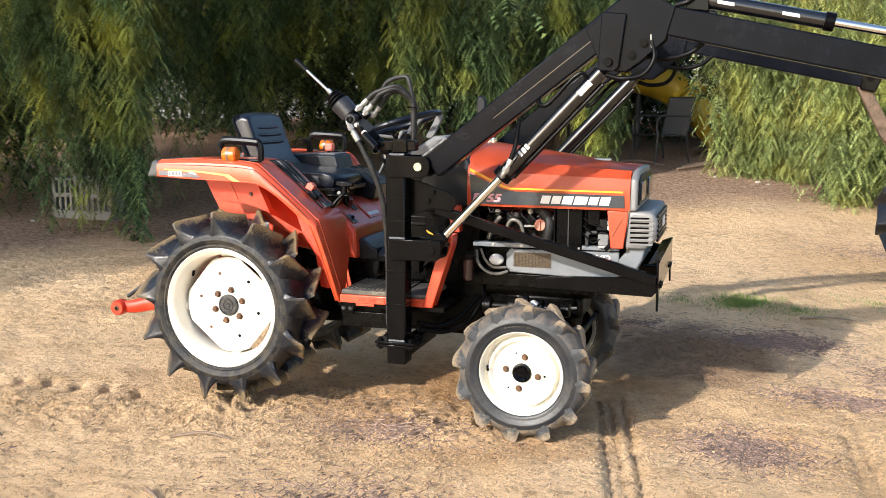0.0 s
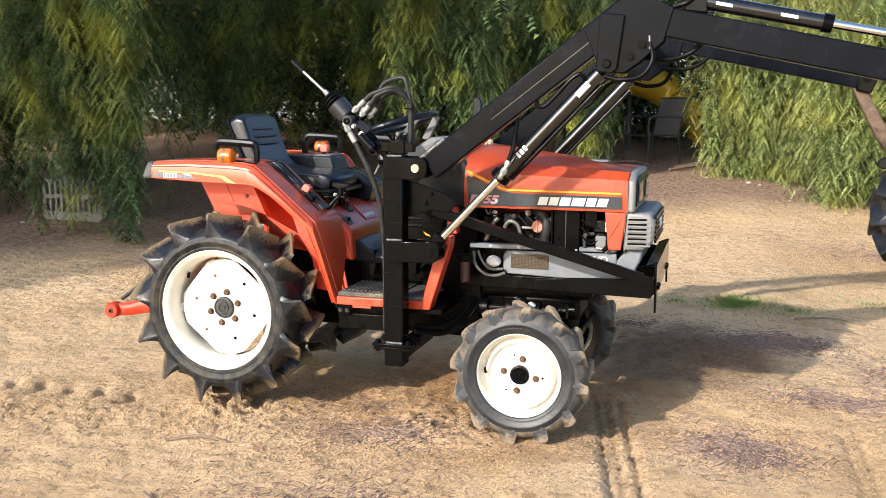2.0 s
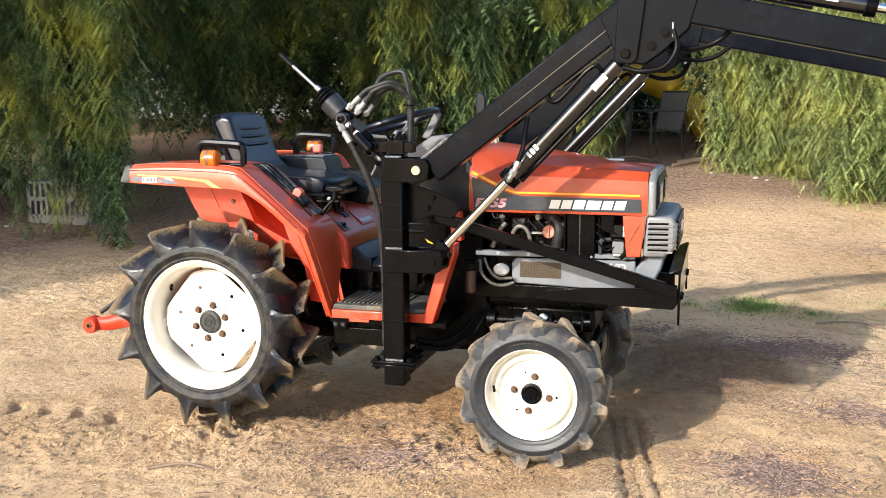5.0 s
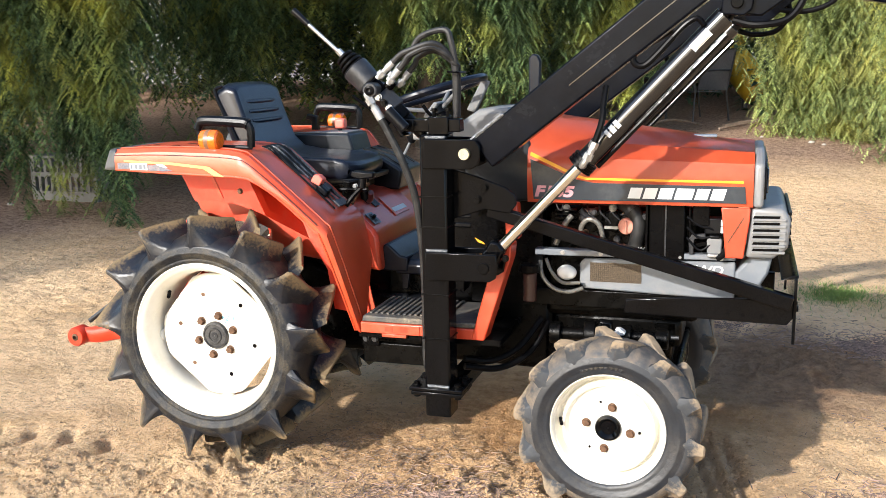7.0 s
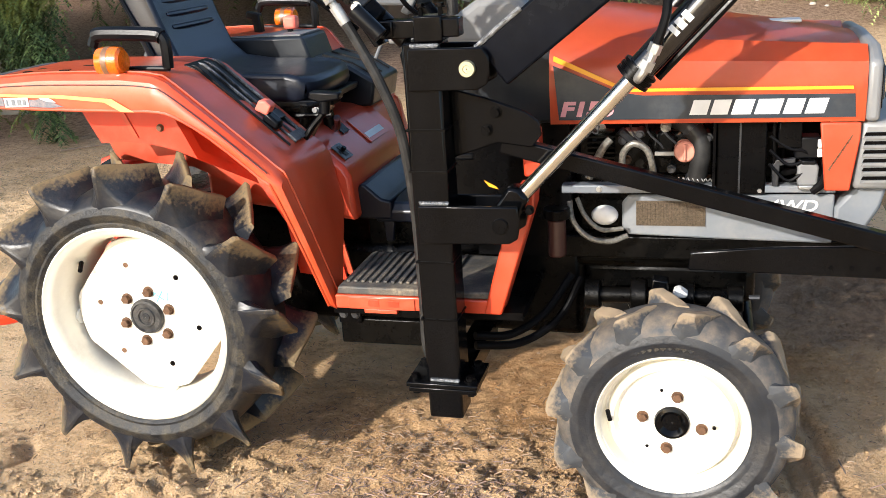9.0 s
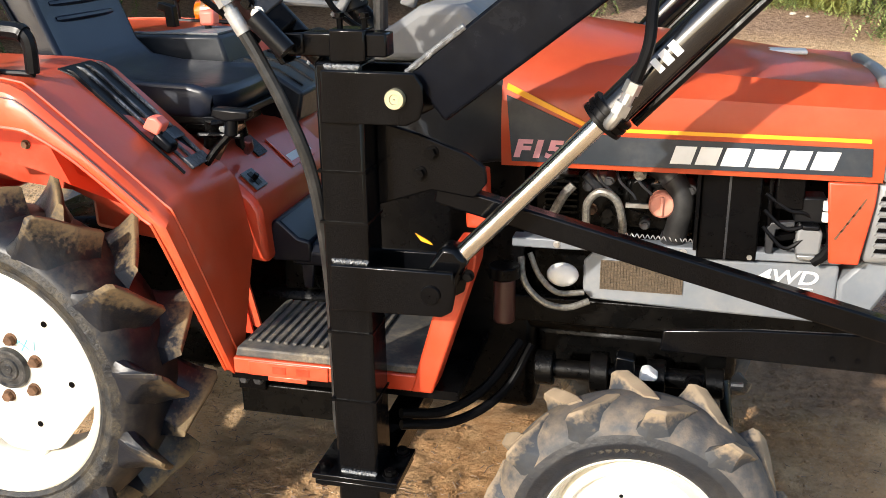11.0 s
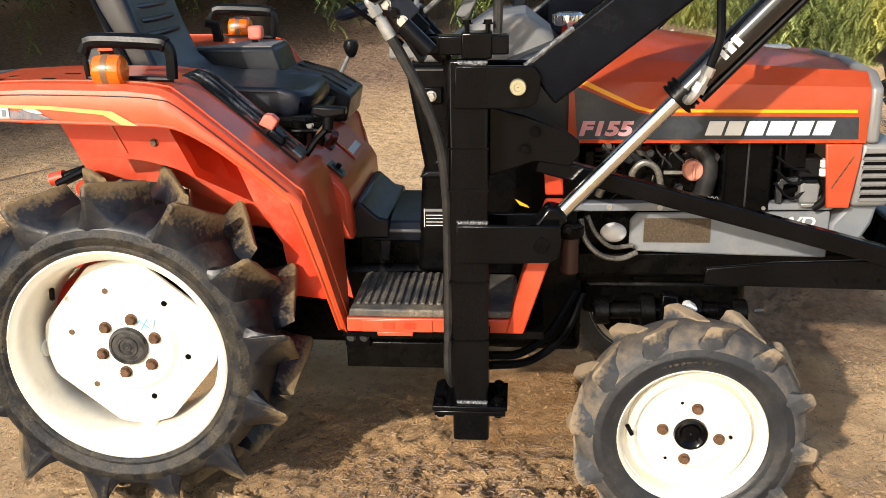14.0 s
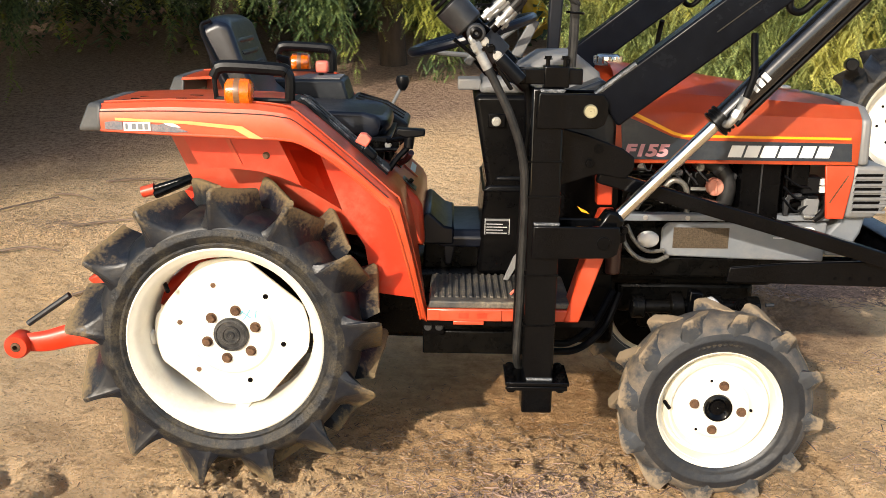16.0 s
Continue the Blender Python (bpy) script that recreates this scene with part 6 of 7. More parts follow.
    for i in range(3):
        part("gland_rib", rod(B(), s - d * (0.014 - 0.011 * i), s - d * (0.008 - 0.011 * i), 0.0365, 20), SATIN, cyl, **k)
    ft = Vector((d.z, 0, -d.x)) * 0.035
    part("feed_tube", rod(B(), s + d * 0.02 + ft, e - d * 0.03 + ft, 0.0075, 10), BLACK, cyl, "thin black oil tube", **k)
    part("piston_rod", rod(B(), p + d * 0.045, s, 0.0155, 20), CHROME, cyl, "polished steel piston rod", **k)
    part("rod_eye", prism(B(), [(0.915, 0.680), (0.960, 0.668), (0.992, 0.735), (0.975, 0.758), (0.950, 0.762), (0.918, 0.715)], -0.108, -0.058), BLACK, cyl, "black rod clevis", bevel=0.008, **k)
    part("eye_bolt", hexbolt(B(), (0.992, -0.095, 0.712), 0.0075, 0.014), SATIN, cyl, **k)
    part("base_eye", rod(B(), e, q - d * 0.01, 0.021, 16), BLACK, cyl, **k)
    u = Vector((-d.z, 0, d.x))
    for c, w, h, m in ((s + d * 0.100, 0.010, -12, WHITE), (s + d * 0.115, 0.013, -12, WHITE), (s + d * 0.133, 0.012, -12, WHITE), (s + d * 0.400, 0.058, -22, WHITE)):
        bm = B()
        n = 6
        for i in range(n):
            a0, a1 = radians(h + 46 * i / n), radians(h + 46 * (i + 1) / n)
            pts = []
            for ss, aa in ((0, a0), (w, a0), (w, a1), (0, a1)):
                pts.append(c + d * ss + u * math.sin(aa) * 0.0283 + Vector((0, -math.cos(aa) * 0.0283, 0)))
            bm.faces.new([bm.verts.new(v) for v in pts])
        part("sticker", bm, m, cyl, "white sticker", **k)
    for i in range(3):
        c = s + d * 0.405 + u * (-0.008 + 0.007 * i)
        bm = rod(B(), c + Vector((0, -0.0262, 0)), c + d * (0.045 - 0.01 * i) + Vector((0, -0.0266, 0)), 0.0016, 6)
        part("sticker_line", bm, SALMON, cyl, **k)
    # hose fittings
    f0 = s + Vector((0.006, -0.030, -0.004))
    part("hose_elbow", tube(B(), [f0, f0 + Vector((0.002, -0.022, 0.004)), f0 + Vector((0.018, -0.026, 0.028)), f0 + Vector((0.034, -0.026, 0.064))], 0.0095, 10), ZINC, cyl, "zinc hose elbow", **k)
    part("hose", tube(B(), [f0 + Vector((0.034, -0.026, 0.064)), f0 + Vector((0.050, -0.02, 0.115)), f0 + Vector((0.052, 0.0, 0.165)), f0 + Vector((0.055, 0.02, 0.205))], 0.0085, 10), HOSE, cyl, "black hydraulic hose", **k)
    part("elbow_nut", rod(B(), f0 + Vector((0.013, -0.0255, 0.018)), f0 + Vector((0.021, -0.026, 0.034)), 0.0135, 6), ZINC, cyl, **k)
    part("elbow_nut", rod(B(), f0 + Vector((0.027, -0.026, 0.048)), f0 + Vector((0.034, -0.026, 0.064)), 0.0125, 6), ZINC, cyl, **k)
    g0 = e - d * 0.05 + u * 0.02 + Vector((0, -0.02, 0))
    part("hose_elbow", tube(B(), [g0, g0 + u * 0.025, g0 + u * 0.035 - d * 0.03, g0 + u * 0.036 - d * 0.07], 0.0075, 10), SATIN, cyl, **k)
    part("hose", tube(B(), [g0 + u * 0.036 - d * 0.07, g0 + u * 0.035 - d * 0.13, g0 + u * 0.04 - d * 0.17, g0 + u * 0.065 - d * 0.18, g0 + u * 0.09 - d * 0.15], 0.0085, 10), HOSE, cyl, **k)
    part("hose", tube(B(), [(1.575, -0.11, 1.335), (1.63, -0.13, 1.322), (1.70, -0.13, 1.335), (1.735, -0.12, 1.39), (1.725, -0.115, 1.45)], 0.009, 10), HOSE, loader, "black hydraulic hose at the elbow", **k)
    part("hose", tube(B(), [(1.70, -0.05, 1.40), (1.78, -0.05, 1.392), (1.85, -0.05, 1.41), (1.90, -0.06, 1.45)], 0.009, 10), HOSE, loader, **k)
    part("hose_fitting", rod(B(), (1.725, -0.115, 1.425), (1.722, -0.115, 1.47), 0.008, 8), ZINC, loader, **k)

    # tilt cylinder on the upper boom
    t0, t1, t2 = Vector((1.885, -0.083, 1.583)), Vector((2.290, -0.083, 1.500)), Vector((2.62, -0.083, 1.433))
    tc = part("tilt_cylinder", rod(B(), t0, t1, 0.026, 22), CYLINDER, loader, "black tilt cylinder", bevel=0.003, **k)
    dd = (t1 - t0).normalized()
    part("cylinder_gland", rod(B(), t1 - dd * 0.02, t1 + dd * 0.012, 0.031, 18), SATIN, tc, **k)
    part("piston_rod", rod(B(), t1, t2, 0.0145, 18), CHROME, tc, "polished steel piston rod", **k)
    part("cylinder_base", prism(B(), [(1.83, 1.55), (1.91, 1.54), (1.905, 1.632), (1.870, 1.640), (1.845, 1.615)], -0.110, -0.056), BLACK, tc, bevel=0.005, **k)
    part("feed_pipe", tube(B(), [(1.93, -0.09, 1.645), (2.05, -0.09, 1.622), (2.2, -0.09, 1.588)], 0.007, 8), SATIN, tc, **k)
    for i, sx in enumerate((0.05, 0.26)):
        c = t0 + dd * sx
        part("sticker", prism(B(), [(c.x, c.z - 0.006), ((c + dd * 0.055).x, (c + dd * 0.055).z - 0.006), ((c + dd * 0.055).x, (c + dd * 0.055).z + 0.005), (c.x, c.z + 0.005)], -0.1105, -0.107), WHITE, tc, "white sticker", **k)
    part("hose", tube(B(), [(1.87, -0.11, 1.60), (1.84, -0.12, 1.575), (1.80, -0.11, 1.565)], 0.009, 8), HOSE, tc, **k)
    # worn attachment link at the boom's end
    part("boom_end", prism(B(), [(2.49, 1.30), (2.55, 1.285), (2.58, 1.36), (2.55, 1.40), (2.50, 1.40)], -0.125, -0.04), BLACK, loader, bevel=0.006, **k)
    part("end_pin", rod(B(), (2.53, -0.135, 1.345), (2.53, -0.03, 1.345), 0.014, 14), SATIN, loader, **k)
    part("attachment_link", prism(B(), [(2.475, 1.318), (2.515, 1.338), (2.63, 1.13), (2.68, 1.02), (2.65, 1.01), (2.58, 1.11)], -0.105, -0.06), LINK_BROWN, loader, "brown worn steel attachment link", bevel=0.004, **k)


loader_side(None)
loader_side(MID)
part("bumper", slab(B(), [(0.060, 0.560), (0.060, 0.655), (0.100, 0.662), (0.71, 0.662), (0.75, 0.655), (0.75, 0.560), (0.742, 0.470), (0.725, 0.470), (0.690, 0.540), (0.12, 0.540), (0.085, 0.470), (0.068, 0.470)], 1.755, 1.763), BLACK, loader, "black steel bumper plate", bevel=0.002)
part("bumper_top", prism(B(), [(1.720, 0.648), (1.755, 0.663), (1.766, 0.663), (1.766, 0.655), (1.757, 0.652)], 0.075, 0.735), BLACK, loader, bevel=0.002)
for y in (0.12, 0.17, 0.60, 0.65):
    part("bumper_bolt", hexbolt(B(), (1.763, y, 0.560), 0.009, 0.008, "x", 1), SATIN, loader)
part("cross_tube", rod(B(), (1.62, -0.05, 1.50), (1.62, 0.86, 1.50), 0.035, 20), BLACK, loader, "black cross tube between the booms")
part("hose", tube(B(), [(1.42, 0.0, 1.32), (1.30, -0.02, 1.25), (1.15, -0.02, 1.13), (1.0, -0.02, 1.02)], 0.010, 8), HOSE, loader)

# valve stand on the near post
part("stand_bar", box(B(), 0.715, 0.872, -0.115, -0.075, 1.062, 1.098), BLACK, loader, "black square stand bar", bevel=0.003)
part("stand_sleeve", box(B(), 0.782, 0.840, -0.122, -0.068, 1.055, 1.104), BLACK, loader, bevel=0.003)
part("stand_arm", prism(B(), [(0.672, 1.098), (0.74, 1.098), (0.74, 1.066), (0.715, 1.062), (0.700, 1.068)], -0.120, -0.070), BLACK, loader, bevel=0.003)
part("stand_plate", prism(B(), [(0.668, 1.102), (0.676, 1.105), (0.712, 1.052), (0.703, 1.048)], -0.125, -0.060), BLACK, loader, bevel=0.002)
for x in (0.792, 0.832):
    bm = rod(B(), (x, -0.095, 1.10), (x, -0.095, 1.120), 0.005, 8)
    hexbolt(bm, (x, -0.095, 1.118), 0.008, 0.008, "z", 1)
    part("set_screw", bm, SATIN, loader)
V0, V1 = Vector((0.520, -0.095, 1.280)), Vector((0.705, -0.095, 1.095))
vd = (V1 - V0).normalized()
vu = Vector((-vd.z, 0, vd.x))
valve = part("control_valve", rod(B(), V0 + vd * 0.12, V1, 0.030, 4), SATIN, loader, "black hydraulic control valve with joystick", bevel=0.006)
for i in range(4):
    c = V0 + vd * (0.012 + 0.014 * i)
    part("boot_fold", rod(B(), c, c + vd * 0.009, 0.027 + 0.004 * i, 20), HOSE, valve, "rubber bellows fold", bevel=0.003)
part("valve_body", rod(B(), V0 + vd * 0.055, V0 + vd * 0.125, 0.040, 20, 0.037), VALVE, valve, "grey cast valve body", bevel=0.006)
part("valve_block", rod(B(), V0 + vd * 0.165, V0 + vd * 0.225, 0.036, 4), VALVE, valve, bevel=0.004)
for i in range(3):
    part("port_plug", hexbolt(B(), V0 + vd * (0.172 + 0.022 * i) + Vector((0, -0.03, 0)), 0.008, 0.012), (ZINC, SATIN, ZINC)[i], valve)
part("valve_cap", rod(B(), V0 + vd * 0.165 + vu * 0.03, V0 + vd * 0.165 + vu * 0.055, 0.014, 12), SATIN, valve)
part("valve_head", rod(B(), V0 + vd * 0.145 + Vector((0, -0.05, 0)), V0 + vd * 0.145 + Vector((0, 0.05, 0)), 0.022, 16), VALVE, valve, bevel=0.004)
part("valve_bolt", lathe(B(), tuple(V0 + vd * 0.145 + Vector((0, -0.05, 0))), [(0.004, -0.004), (0.008, -0.006), (0.014, -0.004), (0.014, 0.004)], 16), SATIN, valve)
part("joystick", rod(B(), V0 + vd * 0.01, Vector((0.415, -0.095, 1.370)), 0.0055, 10), ZINC, valve, "thin bright joystick")
part("joystick_nut", rod(B(), V0 - vd * 0.012, V0 + vd * 0.012, 0.010, 8), ZINC, valve)
part("joystick_grip", rod(B(), Vector((0.424, -0.095, 1.362)), Vector((0.378, -0.095, 1.403)), 0.0085, 12, 0.0095), PLASTIC, valve, "black joystick grip", bevel=0.002)
# four fittings in two rows, with two hoses arching high and two low, all tied together where they go down
for i, (px, pz, qx, qz, ax, az, r) in enumerate(((0.637, 1.210, 0.686, 1.253, 0.800, 1.300, 0.0088), (0.650, 1.205, 0.697, 1.249, 0.822, 1.336, 0.0088), (0.668, 1.194, 0.703, 1.234, 0.796, 1.290, 0.0088), (0.680, 1.186, 0.714, 1.226, 0.792, 1.282, 0.0080))):
    y = -0.120 + 0.050 * (i % 2)
    c, e2 = Vector((px, y, pz)), Vector((qx, y, qz))
    bm = rod(B(), c, e2, 0.0075, 10)
    rod(bm, c + (e2 - c) * 0.15, c + (e2 - c) * 0.38, 0.0120, 6)
    rod(bm, c + (e2 - c) * 0.60, c + (e2 - c) * 0.98, 0.0100, 12)
    part("hose_fitting", bm, PALE_STEEL, valve, "pale zinc hose fitting")
    d2 = (e2 - c).normalized()
    part("hose", tube(B(), [e2 - d2 * 0.01, e2 + d2 * 0.025, (e2.x * 0.5 + ax * 0.5 - 0.012, y, az - 0.018), (ax, y * 0.6 - 0.04, az), (0.838 + 0.004 * i, -0.085, az - 0.035), (0.850 + 0.003 * (i % 2), -0.080 + 0.018 * (i // 2), 1.222), (0.850, -0.078 + 0.018 * (i // 2), 1.100)], r, 10), DUSTY_HOSE, valve, "black hydraulic hose in an arch")
part("hose_tie", tube(B(), [(0.836, -0.105, 1.224), (0.866, -0.105, 1.222), (0.866, -0.035, 1.222), (0.836, -0.035, 1.224)], 0.003, 6), SATIN, valve)
e0, e1, e3 = Vector((0.632, -0.125, 1.186)), Vector((0.612, -0.140, 1.168)), Vector((0.651, -0.135, 1.098))
bm = tube(B(), [e0, e1, e1.lerp(e3, 0.25), e1.lerp(e3, 0.6), e3], 0.0085, 10)
rod(bm, e1.lerp(e3, 0.18), e1.lerp(e3, 0.40), 0.0135, 6)
rod(bm, e1.lerp(e3, 0.52), e3, 0.0120, 12)
rod(bm, e0, e0.lerp(e1, 0.6), 0.0125, 6)
part("hose_elbow", bm, PALE_STEEL, valve, "pale steel hose elbow")
part("hose", tube(B(), [e3, (0.672, -0.135, 1.060), (0.708, -0.133, 0.985), (0.738, -0.122, 0.890), (0.748, -0.105, 0.78), (0.748, -0.085, 0.66), (0.746, -0.075, 0.50), (0.744, -0.06, 0.36), (0.77, 0.02, 0.28)], 0.0105, 10), DUSTY_HOSE, loader, "long black hose tied along the post")
part("hose", tube(B(), [(0.742, -0.06, 1.08), (0.758, -0.055, 0.98), (0.750, -0.06, 0.84), (0.744, -0.055, 0.60), (0.742, -0.045, 0.38)], 0.0105, 10), HOSE, loader)
part("linkage_bar", rod(B(), V0 + vd * 0.12 - vu * 0.045 + Vector((0, -0.05, 0)), (0.672, -0.125, 1.085), 0.005, 6), SATIN, valve)
part("spool_cap", rod(B(), V1 + vd * -0.04 + Vector((0, -0.055, 0)), V1 + vd * 0.03 + Vector((0, -0.055, 0)), 0.016, 12), PLASTIC, valve)
part("spool_cap", rod(B(), V1 + vd * -0.06 + Vector((0, 0.03, 0)), V1 + vd * 0.06 + Vector((0, 0.03, 0)), 0.018, 12), PLASTIC, valve)
part("leaf", prism(B(), [(0.885, 0.755), (0.91, 0.742), (0.915, 0.736), (0.895, 0.742)], -0.03, -0.027), YELLOW, loader, "yellow leaf caught behind the post")


# ---- trees ----
def frond(rng, n, length, leaf, width):
    """A drooping feathered leaf: pairs of narrow pointed leaflets along a bent rib. Returns triangles, 3 corners each."""
    q = []
    for i in range(n):
        t = (i + 0.6) / n
        o = np.array([length * 0.62 * t, 0, -length * (0.10 * t + 0.68 * t * t)])
        d = np.array([0.62, 0, -0.10 - 1.36 * t])
        d /= np.linalg.norm(d)
        for s in (-1, 1):
            a = np.array([d[0] * 0.65 + rng.uniform(-0.18, 0.18), s * 0.85 + rng.uniform(-0.2, 0.2), d[2] * 0.65 - 0.15 + rng.uniform(-0.2, 0.2)])
            a /= np.linalg.norm(a)
            l = leaf * (1 - 0.45 * abs(t - 0.4)) * rng.uniform(0.8, 1.2)
            c = np.cross(a, np.array([0.3, 0.2 * s, 1.0]))
            c *= width / np.linalg.norm(c)
            q.append([o + c + a * l * 0.2, o + a * l, o - c + a * l * 0.2])
    return np.array(q)


def strand(rng, length, every=0.055, pairs=8, size=0.19, leaf=0.050, width=0.0078):
    """A hanging twig with fronds all round it, the tip thinner."""
    out = []
    sway = rng.uniform(-0.12, 0.12, 2)
    k = max(3, int(length / every))
    for i in range(k):
        t = i / (k - 1)
        f = frond(rng, pairs, size * rng.uniform(0.7, 1.25) * (1 - 0.35 * t), leaf, width)
        a = i * 2.4 + rng.uniform(-0.5, 0.5)
        ca, sa = math.cos(a), math.sin(a)
        r = np.array([[ca, -sa, 0], [sa, ca, 0], [0, 0, 1]])
        out.append(f @ r.T + np.array([sway[0] * t * t * length, sway[1] * t * t * length, -length * t]))
    return np.concatenate(out)


RNG = np.random.default_rng(11)
STRANDS = [(l, strand(RNG, l)) for l in (0.4, 0.55, 0.7, 0.9, 1.1)]
COARSE = [(l, strand(RNG, l, 0.085, 5, 0.2, 0.075, 0.014)) for l in (0.4, 0.55, 0.7, 0.9, 1.1)]


def crown_mesh(name, places, material, parent):
    """One mesh of many hanging strands; a place is x, y, z of the top, length, size."""
    rng = np.random.default_rng(len(places))
    out = []
    for x, y, z, l, s in places:
        st = (COARSE if s > 1.28 else STRANDS)[int(np.argmin([abs(l - a) + rng.uniform(0, 0.15) for a, _ in STRANDS]))][1]
        a = rng.uniform(0, 6.28)
        ca, sa = math.cos(a), math.sin(a)
        r = np.array([[ca, -sa, 0], [sa, ca, 0], [0, 0, 1]]) * s
        out.append(st.reshape(-1, 3) @ r.T + np.array([x, y, z]))
    v = np.concatenate(out) - np.array(ROOT[parent])
    n = len(v) // 3
    me = bpy.data.meshes.new(name)
    me.vertices.add(len(v))
    me.vertices.foreach_set("co", v.astype(np.float32).ravel())
    me.loops.add(len(v))
    me.loops.foreach_set("vertex_index", np.arange(len(v), dtype=np.int32))
    me.polygons.add(n)
    me.polygons.foreach_set("loop_start", np.arange(0, len(v), 3, dtype=np.int32))
    me.update(calc_edges=True)
    me.materials.append(material)
    ob = new(name, me)
    ob.parent = parent
    ROOT[ob] = ROOT[parent]
    return ob


def trunk_and_limbs(tree, base, height, r, limbs, seed):
    rng = random.Random(seed)
    x, y, z = base
    line = [(x, y, z - 0.1), (x + rng.uniform(-0.1, 0.1), y, z + height * 0.3), (x + rng.uniform(-0.2, 0.2), y + rng.uniform(-0.2, 0.2), z + height * 0.65), (x + rng.uniform(-0.3, 0.3), y, z + height)]
    part("trunk", tube(B(), line, r, 12, 5, 0.55), BARK, tree, "dark furrowed trunk")
    ends = []
    for tx, ty, tz in limbs:
        s = Vector(line[1]).lerp(Vector(line[2]), rng.uniform(0.2, 1.0))
        m = s.lerp(Vector((tx, ty, tz)), 0.5) + Vector((0, 0, 0.35))
        part("limb", tube(B(), [s, m, (tx, ty, tz)], r * 0.42, 8, 5, 0.25), BARK, tree, "bare limb")
        ends.append((tx, ty, tz))
    return ends


def pepper_tree(name, base, height, limbs, places, material, label, seed):
    t = thing(name, base, label, "tree")
    trunk_and_limbs(t, base, height, 0.16, limbs, seed)
    tagged(crown_mesh("crown", places, material, t), "hanging feathery green foliage")
    return t


def curtain(rng, x0, x1, y0, y1, top, bottom, columns, size=1.0, spread=0.11, lock=0.0):
    """Sheaves of strands hanging one below another over a strip of plan; bottom gives the height of the tips at x.
    With a lock, the sheaves gather in tresses about that far apart, with gaps between them."""
    out = []
    cells = max(1, round((x1 - x0) / lock)) if lock else 1
    tresses = [(x0 + (i + rng.uniform(0.3, 0.7)) * (x1 - x0) / cells, rng.uniform(y0, y1), rng.uniform(-0.25, 0.35)) for i in range(cells)]
    for i in range(columns):
        cx, cy, lift = rng.uniform(x0, x1), rng.uniform(y0, y1), 0.0
        if lock:
            cx, cy, lift = tresses[i % cells]
            cx, cy = cx + rng.gauss(0, 0.19 * lock), cy + rng.gauss(0, 0.19 * lock)
        z, b = bottom(cx) + lift + rng.uniform(-0.05, 0.35) * size, top + rng.uniform(-0.3, 0.3)
        z += 0.5 * size
        while z < b:
            w = spread * size * (0.5 + 0.9 * min(1, (z - bottom(cx)) / 1.5))
            for _ in range(4):
                out.append((cx + rng.gauss(0, w), cy + rng.gauss(0, w), z + rng.uniform(-0.1, 0.1), rng.choice((0.4, 0.55, 0.7, 0.9)), size * rng.uniform(0.8, 1.2)))
            z += 0.21 * size
    return out
R5 = random.Random(21)
# the old tree whose branches sweep the ground beside the crate
places = curtain(R5, -6.0, -3.2, 3.8, 4.5, 2.6, lambda x: land(x, 4.3) + 0.02 + (1.30 if -4.85 < x < -3.4 else 0.1 * math.sin(x * 9)), 34, 1.0, 0.10, 0.52)
places += curtain(R5, -4.6, -2.9, 4.6, 6.2, 2.7, lambda x: 1.0 + 0.4 * math.sin(x * 4), 10)
places += curtain(R5, -8.5, -5.2, 4.2, 6.5, 3.0, lambda x: 0.35, 14, 1.4)
places += curtain(R5, -4.1, -2.78, 3.35, 3.75, 2.6, lambda x: 0.36 + 0.1 * math.sin(x * 7) if x > -3.20 else 0.55 if -3.92 < x < -3.76 or -3.56 < x < -3.40 else 1.15 + 0.2 * math.sin(x * 9), 19, 1.0, 0.08)
pepper_tree("pepper_tree", (-5.0, 6.0, land(-5.0, 6.0)), 3.4, [(-6.5, 5.0, 3.2), (-4.0, 4.6, 3.1), (-3.0, 5.2, 3.2), (-5.2, 4.4, 3.0), (-7.0, 7.5, 3.4)], places, LEAF_A,
            "old pepper tree with feathery branches sweeping the ground", 1)
# unseen tree added at the side of the yard to shade the crate
places = curtain(R5, -12.8, -7.75, -7.8, -0.6, 6.9, lambda x: 4.8, 230, 1.8, 0.3)
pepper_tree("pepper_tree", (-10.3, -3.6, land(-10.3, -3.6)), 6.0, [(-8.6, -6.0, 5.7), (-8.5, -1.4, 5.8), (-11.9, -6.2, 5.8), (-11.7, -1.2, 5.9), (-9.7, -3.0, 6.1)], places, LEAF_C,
            "unseen spreading pepper tree added beside the yard for its shade", 5)
# the shady trees behind the tractor
places = curtain(R5, -4.6, -1.3, 6.0, 7.6, 2.7, lambda x: 1.48 + 0.35 * math.sin(x * 3.7), 32, 1.0, 0.11, 0.6)
places += curtain(R5, -6.5, -0.4, 7.8, 11.0, 3.9, lambda x: 1.25, 44, 1.6, 0.3)
# next two: canopy added above the view to block sun and sky light
places += curtain(R5, -6.8, -2.5, 2.5, 5.2, 5.0, lambda x: 3.3, 54, 1.7, 0.3)
places += curtain(R5, -10.9, -1.2, 4.2, 12.5, 5.0, lambda x: 3.4, 150, 2.0, 0.5)
pepper_tree("pepper_tree", (-1.75, 7.3, land(-1.75, 7.3)), 4.6, [(-4.6, 3.6, 4.3), (-2.9, 3.9, 4.2), (-2.4, 8.6, 4.2), (-3.6, 10.4, 4.3), (-6.5, 7.0, 4.4), (-8.5, 9.5, 4.4), (-1.0, 11.0, 4.3), (-0.2, 6.0, 4.2)], places, LEAF_A,
            "pepper tree with hanging foliage over dark shade", 2)
